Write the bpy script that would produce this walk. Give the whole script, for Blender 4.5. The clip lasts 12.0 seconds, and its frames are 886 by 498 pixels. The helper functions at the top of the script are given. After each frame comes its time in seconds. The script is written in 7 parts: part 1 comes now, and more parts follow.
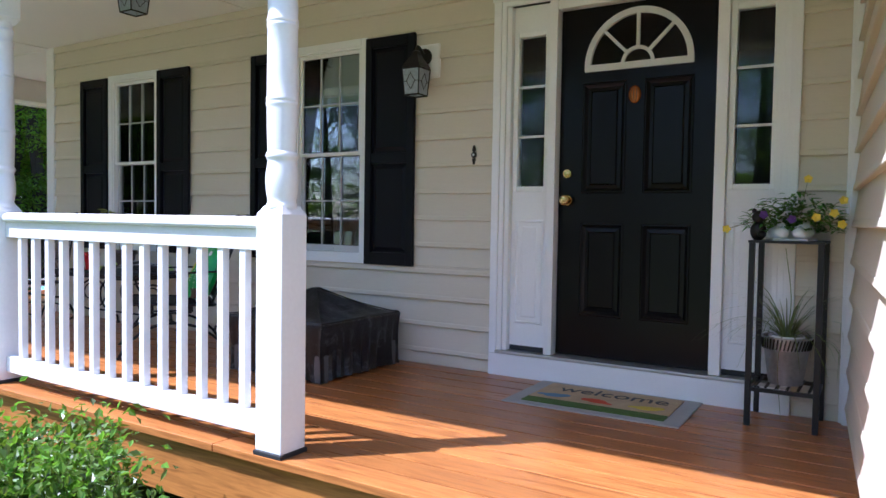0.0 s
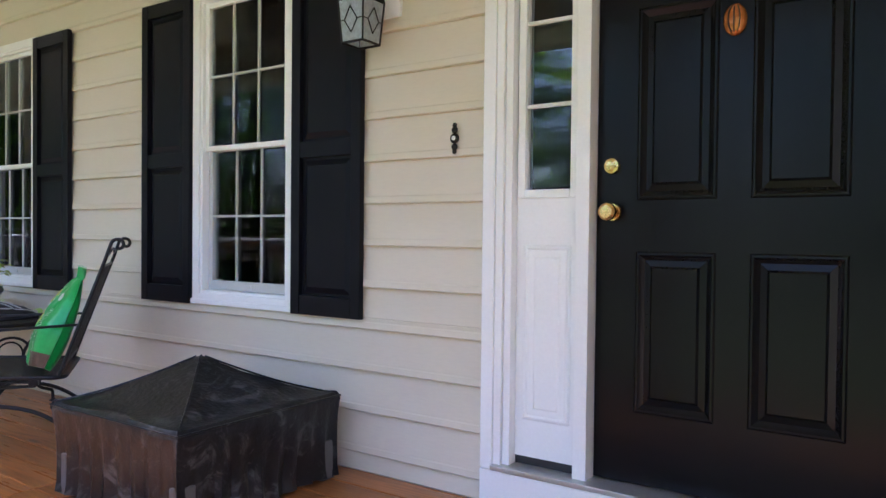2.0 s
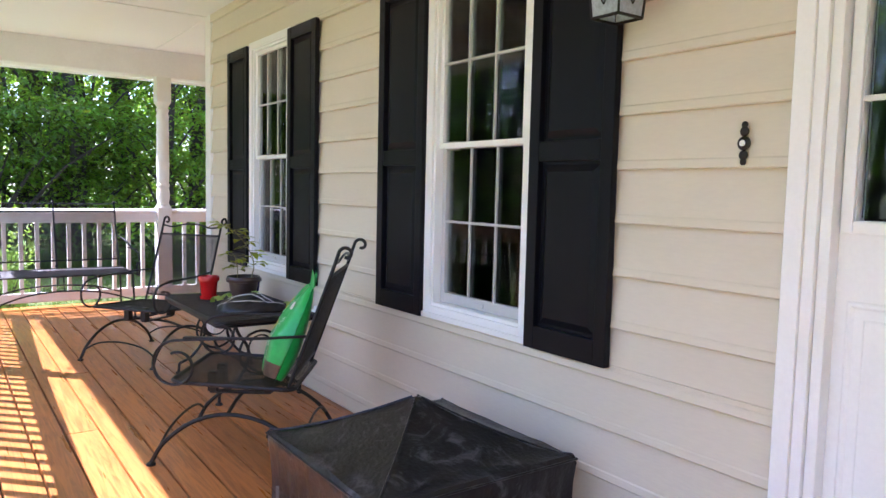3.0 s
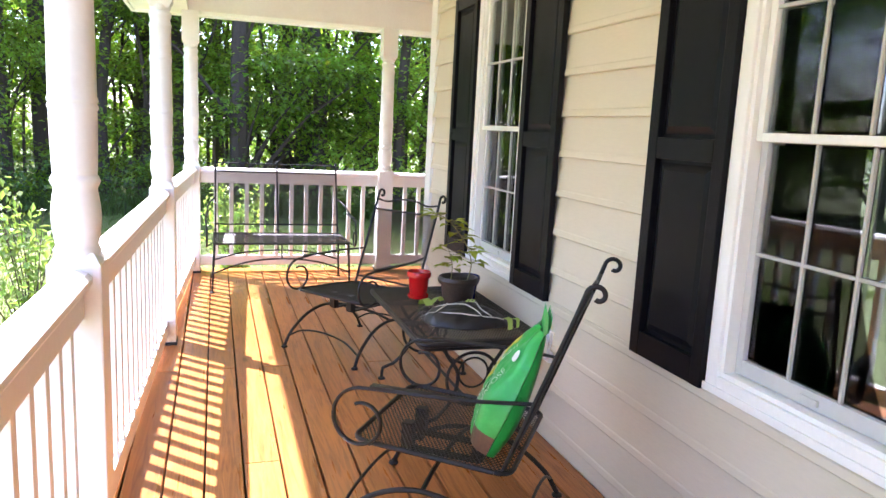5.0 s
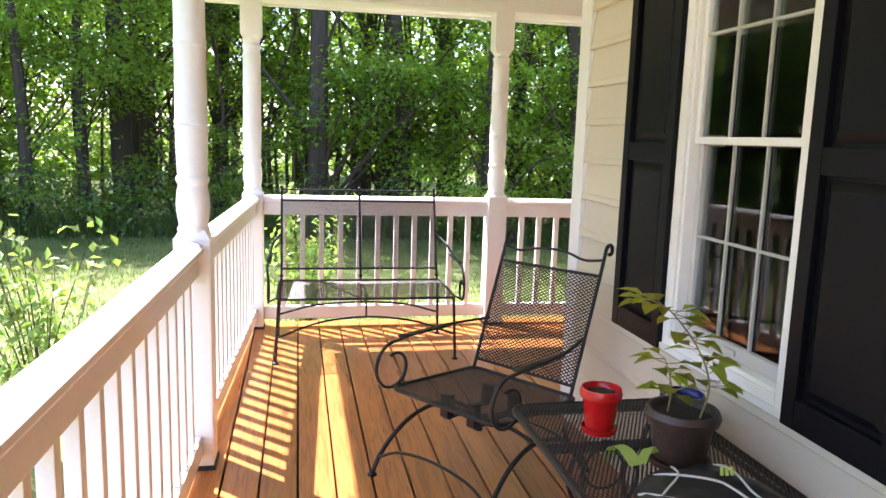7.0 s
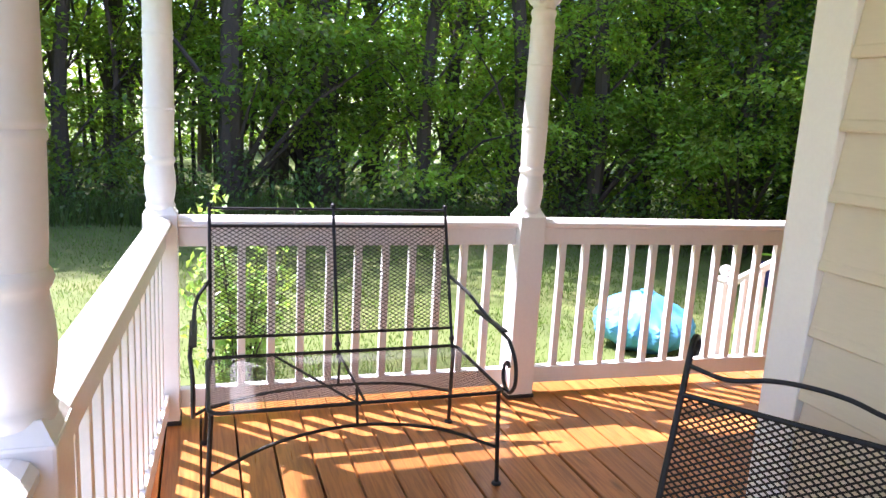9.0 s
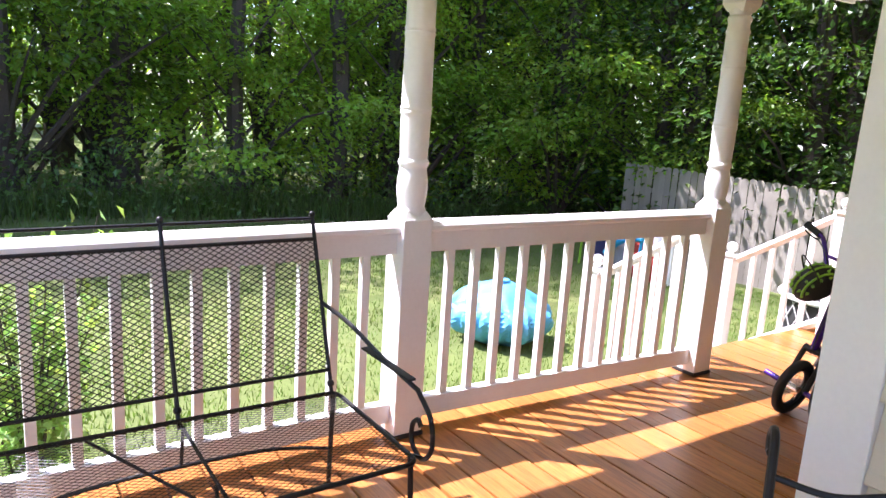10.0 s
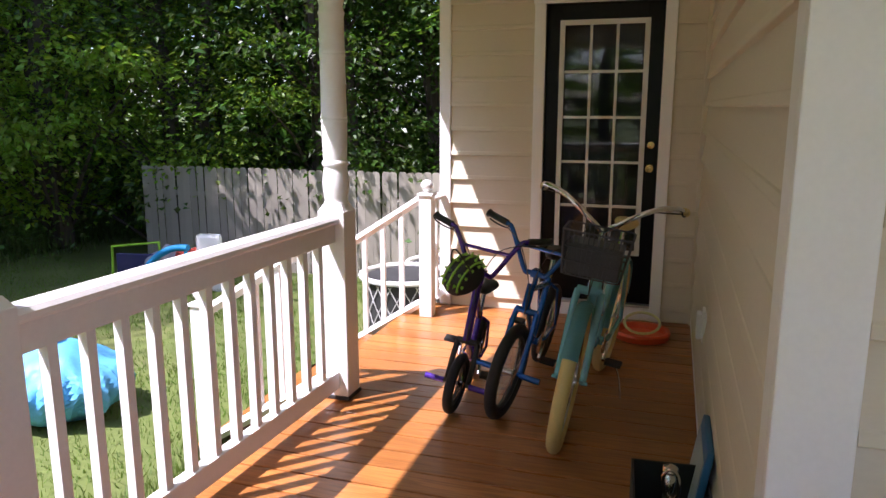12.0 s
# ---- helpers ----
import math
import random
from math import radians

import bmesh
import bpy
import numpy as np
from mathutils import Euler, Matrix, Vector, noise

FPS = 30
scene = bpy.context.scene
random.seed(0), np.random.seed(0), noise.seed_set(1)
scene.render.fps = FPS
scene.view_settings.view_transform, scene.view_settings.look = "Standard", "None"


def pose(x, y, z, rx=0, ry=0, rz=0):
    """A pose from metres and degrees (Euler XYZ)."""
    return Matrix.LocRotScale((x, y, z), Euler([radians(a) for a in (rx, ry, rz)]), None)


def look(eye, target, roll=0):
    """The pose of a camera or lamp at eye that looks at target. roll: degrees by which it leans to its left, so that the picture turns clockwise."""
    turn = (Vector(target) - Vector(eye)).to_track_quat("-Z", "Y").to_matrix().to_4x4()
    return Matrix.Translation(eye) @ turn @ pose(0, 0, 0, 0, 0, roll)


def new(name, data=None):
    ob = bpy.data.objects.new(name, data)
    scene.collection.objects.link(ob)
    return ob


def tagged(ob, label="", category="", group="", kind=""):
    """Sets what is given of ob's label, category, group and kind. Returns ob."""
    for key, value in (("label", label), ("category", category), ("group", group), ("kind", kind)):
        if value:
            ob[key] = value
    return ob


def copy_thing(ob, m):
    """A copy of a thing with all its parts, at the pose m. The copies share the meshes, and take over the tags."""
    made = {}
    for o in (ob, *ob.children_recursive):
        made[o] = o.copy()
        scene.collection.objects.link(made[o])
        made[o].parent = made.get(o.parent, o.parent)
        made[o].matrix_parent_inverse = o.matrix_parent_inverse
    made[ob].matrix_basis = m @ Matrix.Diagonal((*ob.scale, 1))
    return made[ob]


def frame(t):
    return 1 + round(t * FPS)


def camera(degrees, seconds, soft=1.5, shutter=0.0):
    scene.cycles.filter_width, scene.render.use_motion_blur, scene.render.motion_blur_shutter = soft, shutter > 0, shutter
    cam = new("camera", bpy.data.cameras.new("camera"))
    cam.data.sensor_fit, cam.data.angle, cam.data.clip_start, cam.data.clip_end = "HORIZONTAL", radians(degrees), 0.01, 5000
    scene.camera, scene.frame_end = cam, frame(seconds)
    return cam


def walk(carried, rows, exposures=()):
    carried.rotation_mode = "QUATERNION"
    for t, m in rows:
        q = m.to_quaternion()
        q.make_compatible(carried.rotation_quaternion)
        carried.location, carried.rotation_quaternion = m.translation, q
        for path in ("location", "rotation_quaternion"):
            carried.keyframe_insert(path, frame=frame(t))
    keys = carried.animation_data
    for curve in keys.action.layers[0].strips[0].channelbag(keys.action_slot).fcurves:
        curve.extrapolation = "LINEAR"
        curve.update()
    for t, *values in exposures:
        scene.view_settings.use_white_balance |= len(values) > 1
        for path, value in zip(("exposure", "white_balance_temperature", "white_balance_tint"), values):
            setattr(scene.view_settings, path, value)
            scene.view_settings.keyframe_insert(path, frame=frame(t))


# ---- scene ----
cam = camera(63.1, 12.0)
PATH = [
    (0, (6.981, -3.975, 0.95), (5.926, -2.278, 0.869), 0.9),
    (0.5, (6.758, -3.528, 1.005), (5.785, -1.782, 0.939), 0.2),
    (1, (6.6, -3.088, 1.024), (5.594, -1.36, 0.989), 0.2),
    (1.5, (6.426, -2.682, 0.969), (5.395, -0.969, 0.94), 1.5),
    (2, (6.241, -2.324, 0.991), (5.125, -0.665, 0.953), 0.6),
    (2.5, (6.06, -1.987, 1.135), (4.637, -0.586, 1.031), 1.5),
    (3, (5.897, -1.838, 1.214), (4.269, -0.689, 1.05), 1.3),
    (3.5, (5.702, -1.708, 1.388), (3.948, -0.784, 1.124), 0.7),
    (3.7, (5.636, -1.665, 1.387), (3.849, -0.811, 1.111), 1.2),
    (5.5, (4.603, -1.400, 1.381), (2.696, -0.894, 1.056), 3.2),
    (6, (4.207, -1.359, 1.388), (2.275, -0.950, 1.079), 3.4),
    (6.5, (3.785, -1.379, 1.401), (1.855, -0.94, 1.108), 1.9),
    (7, (3.346, -1.356, 1.388), (1.409, -0.962, 1.082), 1.8),
    (7.2, (3.178, -1.349, 1.398), (1.236, -0.984, 1.091), 1.8),
    (8.8, (1.696, -1.458, 1.465), (-0.197, -0.942, 1.077), 3.4),
    (9, (1.48, -1.5, 1.457), (-0.379, -0.864, 1.085), 3.2),
    (9.5, (1.04, -1.551, 1.468), (-0.75, -0.758, 1.061), 3.1),
    (10, (0.695, -1.455, 1.46), (-0.927, -0.36, 1.05), 3.6),
    (10.5, (0.373, -1.389, 1.46), (-0.97, 0.024, 1.014), 1.0),
    (11, (0.111, -1.287, 1.445), (-1.03, 0.291, 0.99), 0.6),
    (11.5, (-0.072, -1.214, 1.453), (-0.905, 0.557, 1.039), 1.0),
    (12, (-0.203, -1.211, 1.465), (-0.796, 0.659, 1.077), -0.0),
]
walk(cam, [(t, look(eye, target, roll)) for t, eye, target, roll in PATH], [(0, 1.17, 5050, 26), (1.0, 1.8, 5120, 29), (1.5, 1.88, 5120, 29), (2.5, 2.2, 5280, 31), (3.5, 2.34, 5420, 32), (5.5, 2.76, 5830, 30), (7, 2.42, 5980, 29), (9, 2.08, 5800, 30), (10.5, 1.79, 5720, 31), (12, 1.26, 5820, 31)])

# ---- world, sun, exposure ----
SUN_WAY = Vector((0.455, 0.455, -1.0))
world = bpy.data.worlds.new("world")
scene.world = world
world.use_nodes = True
_wn = world.node_tree.nodes
_sky = _wn.new("ShaderNodeTexSky")
_sky.sky_type = "NISHITA"
_sky.sun_disc = False
_sky.sun_elevation = radians(57.2)
_sky.sun_rotation = radians(225)
_sky.air_density, _sky.dust_density, _sky.ozone_density = 1.0, 1.2, 1.0
world.node_tree.links.new(_sky.outputs[0], _wn["Background"].inputs[0])
_wn["Background"].inputs[1].default_value = 0.15
sun = new("sun", bpy.data.lights.new("sun", "SUN"))
sun.data.energy, sun.data.angle, sun.data.color = 5.0, radians(0.6), (1.0, 0.95, 0.86)
sun.matrix_world = Matrix.Translation((-12, -14, 26)) @ SUN_WAY.to_track_quat("-Z", "Y").to_matrix().to_4x4()


# ---- materials ----
def mat(name, color, rough=0.5, metal=0.0, vary=0.12, scale=6.0, fine=60.0, bump=0.1, spec=0.5, stretch=(1, 1, 1), rand=0.0, dirt=None, dirt_amt=0.0, coat=0.0, dirt_at=(0.5, 0.75), dirt_scale=0.6, twist=0.0):
    """A surface with variation at two scales, fine relief, optional dirt and a per-object shift."""
    m = bpy.data.materials.new(name)
    m.use_nodes = True
    n, l = m.node_tree.nodes, m.node_tree.links
    b = n["Principled BSDF"]
    tc = n.new("ShaderNodeTexCoord")
    mp = n.new("ShaderNodeMapping")
    mp.inputs["Scale"].default_value = stretch
    l.new(tc.outputs["Object"], mp.inputs["Vector"])
    vec = mp.outputs[0]
    n1 = n.new("ShaderNodeTexNoise")
    n1.inputs["Scale"].default_value, n1.inputs["Detail"].default_value = scale, 4
    n2 = n.new("ShaderNodeTexNoise")
    n2.inputs["Scale"].default_value, n2.inputs["Detail"].default_value = fine, 3
    l.new(vec, n1.inputs["Vector"])
    l.new(vec, n2.inputs["Vector"])
    mix = n.new("ShaderNodeMath")
    mix.operation = "ADD"
    l.new(n1.outputs["Fac"], mix.inputs[0])
    l.new(n2.outputs["Fac"], mix.inputs[1])
    mr = n.new("ShaderNodeMapRange")
    mr.inputs["From Min"].default_value, mr.inputs["From Max"].default_value = 0.6, 1.4
    mr.inputs["To Min"].default_value, mr.inputs["To Max"].default_value = 1 - vary, 1 + vary
    l.new(mix.outputs[0], mr.inputs["Value"])
    val = mr.outputs[0]
    if rand:
        oi = n.new("ShaderNodeObjectInfo")
        rr = n.new("ShaderNodeMapRange")
        rr.inputs["To Min"].default_value, rr.inputs["To Max"].default_value = 1 - rand, 1 + rand
        l.new(oi.outputs["Random"], rr.inputs["Value"])
        mul = n.new("ShaderNodeMath")
        mul.operation = "MULTIPLY"
        l.new(val, mul.inputs[0])
        l.new(rr.outputs[0], mul.inputs[1])
        val = mul.outputs[0]
    sc = n.new("ShaderNodeVectorMath")
    sc.operation = "SCALE"
    sc.inputs[0].default_value = color
    l.new(val, sc.inputs["Scale"])
    out = sc.outputs[0]
    if dirt:
        n3 = n.new("ShaderNodeTexNoise")
        n3.inputs["Scale"].default_value, n3.inputs["Detail"].default_value, n3.inputs["Roughness"].default_value = scale * dirt_scale, 8, 0.7
        l.new(vec, n3.inputs["Vector"])
        dr = n.new("ShaderNodeMapRange")
        dr.inputs["From Min"].default_value, dr.inputs["From Max"].default_value = dirt_at
        n3.inputs["Distortion"].default_value = twist
        dr.inputs["To Max"].default_value = dirt_amt
        l.new(n3.outputs["Fac"], dr.inputs["Value"])
        mx = n.new("ShaderNodeMix")
        mx.data_type = "RGBA"
        l.new(dr.outputs[0], mx.inputs["Factor"])
        l.new(out, mx.inputs["A"])
        mx.inputs["B"].default_value = (*dirt, 1)
        out = mx.outputs["Result"]
    l.new(out, b.inputs["Base Color"])
    rv = n.new("ShaderNodeMapRange")
    rv.inputs["To Min"].default_value, rv.inputs["To Max"].default_value = max(0.02, rough - 0.08), min(1, rough + 0.08)
    l.new(n1.outputs["Fac"], rv.inputs["Value"])
    l.new(rv.outputs[0], b.inputs["Roughness"])
    b.inputs["Metallic"].default_value = metal
    b.inputs["Specular IOR Level"].default_value = spec
    b.inputs["Coat Weight"].default_value = coat
    if bump:
        bp = n.new("ShaderNodeBump")
        bp.inputs["Strength"].default_value, bp.inputs["Distance"].default_value = bump, 0.004
        l.new(n2.outputs["Fac"], bp.inputs["Height"])
        l.new(bp.outputs[0], b.inputs["Normal"])
    return m


def wood_mat(name, color, dark, rough=0.35, rand=0.16, axis=(0.6, 9, 9), knots=True):
    """Stained wood with grain along x of the object, darker streaks and a few knots."""
    m = mat(name, color, rough, vary=0.1, scale=3, fine=40, bump=0.12, stretch=axis, rand=rand)
    n, l = m.node_tree.nodes, m.node_tree.links
    b = n["Principled BSDF"]
    base = b.inputs["Base Color"].links[0].from_socket
    tc = n.new("ShaderNodeTexCoord")
    oi = n.new("ShaderNodeObjectInfo")
    off = n.new("ShaderNodeVectorMath")
    off.operation = "SCALE"
    off.inputs[0].default_value = (37, 11, 5)
    l.new(oi.outputs["Random"], off.inputs["Scale"])
    add = n.new("ShaderNodeVectorMath")
    l.new(tc.outputs["Object"], add.inputs[0])
    l.new(off.outputs[0], add.inputs[1])
    mp = n.new("ShaderNodeMapping")
    mp.inputs["Scale"].default_value = [a * 1.1 for a in axis]
    l.new(add.outputs[0], mp.inputs["Vector"])
    w = n.new("ShaderNodeTexNoise")
    w.inputs["Scale"].default_value, w.inputs["Detail"].default_value, w.inputs["Distortion"].default_value = 4.0, 6, 1.6
    l.new(mp.outputs[0], w.inputs["Vector"])
    r = n.new("ShaderNodeMapRange")
    r.inputs["From Min"].default_value, r.inputs["From Max"].default_value, r.inputs["To Max"].default_value = 0.42, 0.70, 0.8
    l.new(w.outputs["Fac"], r.inputs["Value"])
    mx = n.new("ShaderNodeMix")
    mx.data_type = "RGBA"
    l.new(r.outputs[0], mx.inputs["Factor"])
    l.new(base, mx.inputs["A"])
    mx.inputs["B"].default_value = (*dark, 1)
    out = mx.outputs["Result"]
    if knots:
        mk = n.new("ShaderNodeMapping")
        mk.inputs["Scale"].default_value = (1.6, 5, 5)
        l.new(add.outputs[0], mk.inputs["Vector"])
        v = n.new("ShaderNodeTexVoronoi")
        v.inputs["Scale"].default_value = 0.9
        l.new(mk.outputs[0], v.inputs["Vector"])
        kr = n.new("ShaderNodeMapRange")
        kr.inputs["From Min"].default_value, kr.inputs["From Max"].default_value = 0.05, 0.11
        kr.inputs["To Min"].default_value, kr.inputs["To Max"].default_value = 0.75, 0.0
        l.new(v.outputs["Distance"], kr.inputs["Value"])
        m2 = n.new("ShaderNodeMix")
        m2.data_type = "RGBA"
        l.new(kr.outputs[0], m2.inputs["Factor"])
        l.new(out, m2.inputs["A"])
        m2.inputs["B"].default_value = (dark[0] * 0.4, dark[1] * 0.4, dark[2] * 0.4, 1)
        out = m2.outputs["Result"]
    l.new(out, b.inputs["Base Color"])
    return m


def glass_mat(name, tint=(0.9, 0.95, 0.95), rough=0.0):
    """A thin pane: clear, with a mirror-like sheen by Fresnel."""
    m = bpy.data.materials.new(name)
    m.use_nodes = True
    n, l = m.node_tree.nodes, m.node_tree.links
    n.remove(n["Principled BSDF"])
    t = n.new("ShaderNodeBsdfTransparent")
    t.inputs[0].default_value = (*tint, 1)
    g = n.new("ShaderNodeBsdfGlossy")
    g.inputs["Roughness"].default_value = rough
    f = n.new("ShaderNodeFresnel")
    f.inputs["IOR"].default_value = 1.48
    mx = n.new("ShaderNodeMixShader")
    l.new(f.outputs[0], mx.inputs[0])
    l.new(t.outputs[0], mx.inputs[1])
    l.new(g.outputs[0], mx.inputs[2])
    l.new(mx.outputs[0], n["Material Output"].inputs["Surface"])
    return m


def leaf_mat(name, color, trans=0.5, rough=0.36):
    """Leaves: each its own shade, with light shining through."""
    m = bpy.data.materials.new(name)
    m.use_nodes = True
    n, l = m.node_tree.nodes, m.node_tree.links
    b = n["Principled BSDF"]
    geo = n.new("ShaderNodeNewGeometry")
    oi = n.new("ShaderNodeObjectInfo")
    ad = n.new("ShaderNodeMath")
    ad.operation = "ADD"
    l.new(geo.outputs["Random Per Island"], ad.inputs[0])
    l.new(oi.outputs["Random"], ad.inputs[1])
    mr = n.new("ShaderNodeMapRange")
    mr.inputs["From Max"].default_value = 2.0
    mr.inputs["To Min"].default_value, mr.inputs["To Max"].default_value = 0.25, 1.75
    l.new(ad.outputs[0], mr.inputs["Value"])
    sc = n.new("ShaderNodeVectorMath")
    sc.operation = "SCALE"
    sc.inputs[0].default_value = color
    l.new(mr.outputs[0], sc.inputs["Scale"])
    hs = n.new("ShaderNodeHueSaturation")
    hr = n.new("ShaderNodeMapRange")
    hr.inputs["To Min"].default_value, hr.inputs["To Max"].default_value = 0.475, 0.525
    l.new(geo.outputs["Random Per Island"], hr.inputs["Value"])
    l.new(hr.outputs[0], hs.inputs["Hue"])
    l.new(sc.outputs[0], hs.inputs["Color"])
    l.new(hs.outputs[0], b.inputs["Base Color"])
    b.inputs["Roughness"].default_value = rough
    tr = n.new("ShaderNodeBsdfTranslucent")
    t2 = n.new("ShaderNodeVectorMath")
    t2.operation = "MULTIPLY"
    t2.inputs[1].default_value = (1.5, 1.6, 0.6)
    l.new(hs.outputs[0], t2.inputs[0])
    l.new(t2.outputs[0], tr.inputs["Color"])
    mx = n.new("ShaderNodeMixShader")
    mx.inputs[0].default_value = trans
    l.new(b.outputs[0], mx.inputs[1])
    l.new(tr.outputs[0], mx.inputs[2])
    l.new(mx.outputs[0], n["Material Output"].inputs["Surface"])
    return m


M_SIDING = mat("cream_siding", (0.67, 0.60, 0.465), 0.45, vary=0.035, scale=1.5, fine=70, bump=0.1, stretch=(0.4, 0.4, 2), rand=0.015)
M_WHITE = mat("white_paint", (0.86, 0.86, 0.84), 0.4, vary=0.03, scale=3, fine=90, bump=0.05)
M_RAIL = mat("white_rail_paint", (0.83, 0.82, 0.80), 0.38, vary=0.035, scale=5, fine=60, bump=0.06, dirt=(0.5, 0.46, 0.4), dirt_amt=0.10)
M_DECK = wood_mat("stained_deck_wood", (0.41, 0.160, 0.040), (0.19, 0.063, 0.016), 0.30, 0.22)
M_FASCIA = wood_mat("orange_fascia_wood", (0.40, 0.165, 0.035), (0.19, 0.065, 0.014), 0.45)
M_BLACK = mat("black_door_paint", (0.005, 0.005, 0.006), 0.22, spec=0.16, vary=0.15, scale=4, fine=120, bump=0.05)
M_SHUTTER = mat("black_shutter_paint", (0.006, 0.006, 0.009), 0.40, spec=0.14, vary=0.12, scale=4, fine=150, bump=0.15, stretch=(3, 3, 0.6))
M_IRON = mat("black_wrought_iron", (0.015, 0.015, 0.016), 0.42, spec=0.3, vary=0.25, scale=12, fine=140, bump=0.2)
M_BRASS = mat("polished_brass", (0.75, 0.52, 0.20), 0.2, 1.0, vary=0.08, bump=0.03)
M_GLASS = glass_mat("window_glass")
# Near-black stands in for the dimness of the rooms behind the glass.
M_DARK = mat("unlit_room_shade", (0.06, 0.055, 0.05), 0.8, vary=0.1)
# White window bars, with their dimness behind the glass put into the grey.
M_BAR = mat("dimmed_white_bar", (0.46, 0.46, 0.45), 0.5, vary=0.05)
M_GRILLE = mat("grille_white", (0.66, 0.66, 0.64), 0.5, vary=0.03)
M_CEIL = mat("white_ceiling_paint", (0.84, 0.83, 0.79), 0.55, vary=0.02, scale=2, fine=50, bump=0.04)
M_ALU = mat("aluminium_threshold", (0.5, 0.49, 0.46), 0.4, 0.7, vary=0.1)
M_SHIM = mat("black_plastic_shim", (0.02, 0.02, 0.02), 0.6)


# ---- building helpers ----
def bm_box(bm, x0, x1, y0, y1, z0, z1, bevel=0.0):
    m = Matrix.LocRotScale(((x0 + x1) / 2, (y0 + y1) / 2, (z0 + z1) / 2), None, (abs(x1 - x0), abs(y1 - y0), abs(z1 - z0)))
    vs = bmesh.ops.create_cube(bm, size=1, matrix=m)["verts"]
    if bevel:
        es = list({e for v in vs for e in v.link_edges})
        bmesh.ops.bevel(bm, geom=es, offset=bevel, segments=2, affect="EDGES", profile=0.6)
    return vs


def bm_cyl(bm, p, q, r0, r1=None, seg=12, caps=True):
    p, q = Vector(p), Vector(q)
    r1 = r0 if r1 is None else r1
    d = q - p
    m = Matrix.Translation((p + q) / 2) @ d.to_track_quat("Z", "Y").to_matrix().to_4x4()
    return bmesh.ops.create_cone(bm, cap_ends=caps, segments=seg, radius1=r0, radius2=r1, depth=d.length, matrix=m)["verts"]


def bm_lathe(bm, profile, seg=24, at=(0, 0, 0)):
    """Turns a list of (radius, height) about the upright through at."""
    rings = []
    for r, z in profile:
        rings.append([bm.verts.new((at[0] + r * math.cos(2 * math.pi * i / seg), at[1] + r * math.sin(2 * math.pi * i / seg), at[2] + z)) for i in range(seg)])
    for a, b in zip(rings, rings[1:]):
        for i in range(seg):
            bm.faces.new((a[i], a[(i + 1) % seg], b[(i + 1) % seg], b[i]))
    bm.faces.new(rings[0][::-1])
    bm.faces.new(rings[-1])


def smooth_path(pts, steps=6):
    """A Catmull-Rom line through pts."""
    pts = [Vector(p) for p in pts]
    ext = [2 * pts[0] - pts[1]] + pts + [2 * pts[-1] - pts[-2]]
    out = []
    for i in range(1, len(ext) - 2):
        a, b, c, d = ext[i - 1:i + 3]
        for k in range(steps):
            t = k / steps
            out.append(0.5 * (2 * b + (c - a) * t + (2 * a - 5 * b + 4 * c - d) * t * t + (3 * b - a - 3 * c + d) * t ** 3))
    out.append(pts[-1])
    return out


def bm_tube(bm, pts, r, seg=8, r_end=None, flat=1.0):
    """A bar of round (or flattened) section along a line of points."""
    pts = [Vector(p) for p in pts]
    rings = []
    up = Vector((0, 0, 1))
    prev = None
    for i, p in enumerate(pts):
        d = (pts[min(i + 1, len(pts) - 1)] - pts[max(i - 1, 0)]).normalized()
        if prev is None:
            s = d.cross(up)
            s = s.normalized() if s.length > 1e-3 else Vector((1, 0, 0))
        else:
            s = (prev - d * prev.dot(d)).normalized()
        prev = s
        t = s.cross(d)
        rad = r if r_end is None else r + (r_end - r) * i / (len(pts) - 1)
        rings.append([bm.verts.new(p + s * math.cos(2 * math.pi * k / seg) * rad + t * math.sin(2 * math.pi * k / seg) * rad * flat) for k in range(seg)])
    for a, b in zip(rings, rings[1:]):
        for k in range(seg):
            bm.faces.new((a[k], a[(k + 1) % seg], b[(k + 1) % seg], b[k]))
    bm.faces.new(rings[0][::-1])
    bm.faces.new(rings[-1])


def to_mesh(bm, name, material, smooth=False):
    bmesh.ops.recalc_face_normals(bm, faces=bm.faces)
    me = bpy.data.meshes.new(name)
    bm.to_mesh(me)
    bm.free()
    for m in (material if isinstance(material, (list, tuple)) else [material]):
        me.materials.append(m)
    if smooth:
        me.polygons.foreach_set("use_smooth", [True] * len(me.polygons))
        me.set_sharp_from_angle(angle=radians(38))
    return me


def part(name, bm, material, parent, label="", smooth=False):
    ob = new(name, to_mesh(bm, name, material, smooth))
    ob.parent = parent
    if label:
        ob["label"] = label
    return ob


def thing(name, at, label, category, group="", kind="", rz=0, bm=None, material=None, smooth=False):
    """A top-level thing: an Empty at its base, or one mesh."""
    ob = new(name, to_mesh(bm, name, material, smooth) if bm else None)
    ob.matrix_basis = pose(*at, 0, 0, rz)
    return tagged(ob, label, category, group, kind)


def piece(name, mesh, parent, m=None):
    ob = new(name, mesh)
    ob.parent = parent
    if m is not None:
        ob.matrix_basis = m
    return ob


def boxpart(name, dims, material, parent, bevel=0.0, label=""):
    bm = bmesh.new()
    bm_box(bm, *dims, bevel)
    return part(name, bm, material, parent, label)


# ---- plan ----
RY, RX = -1.755, -1.85          # lines of the front and side railings
EAST, BUMP = 6.84, 3.84         # wall beside the front door, wall with the glazed door
CEIL, BEAM = 2.54, 2.28         # ceiling, underside of the beam
DECK_F, DECK_W = -1.95, -2.0    # deck edges
COURSE, PHASE = 0.173, 0.772    # siding


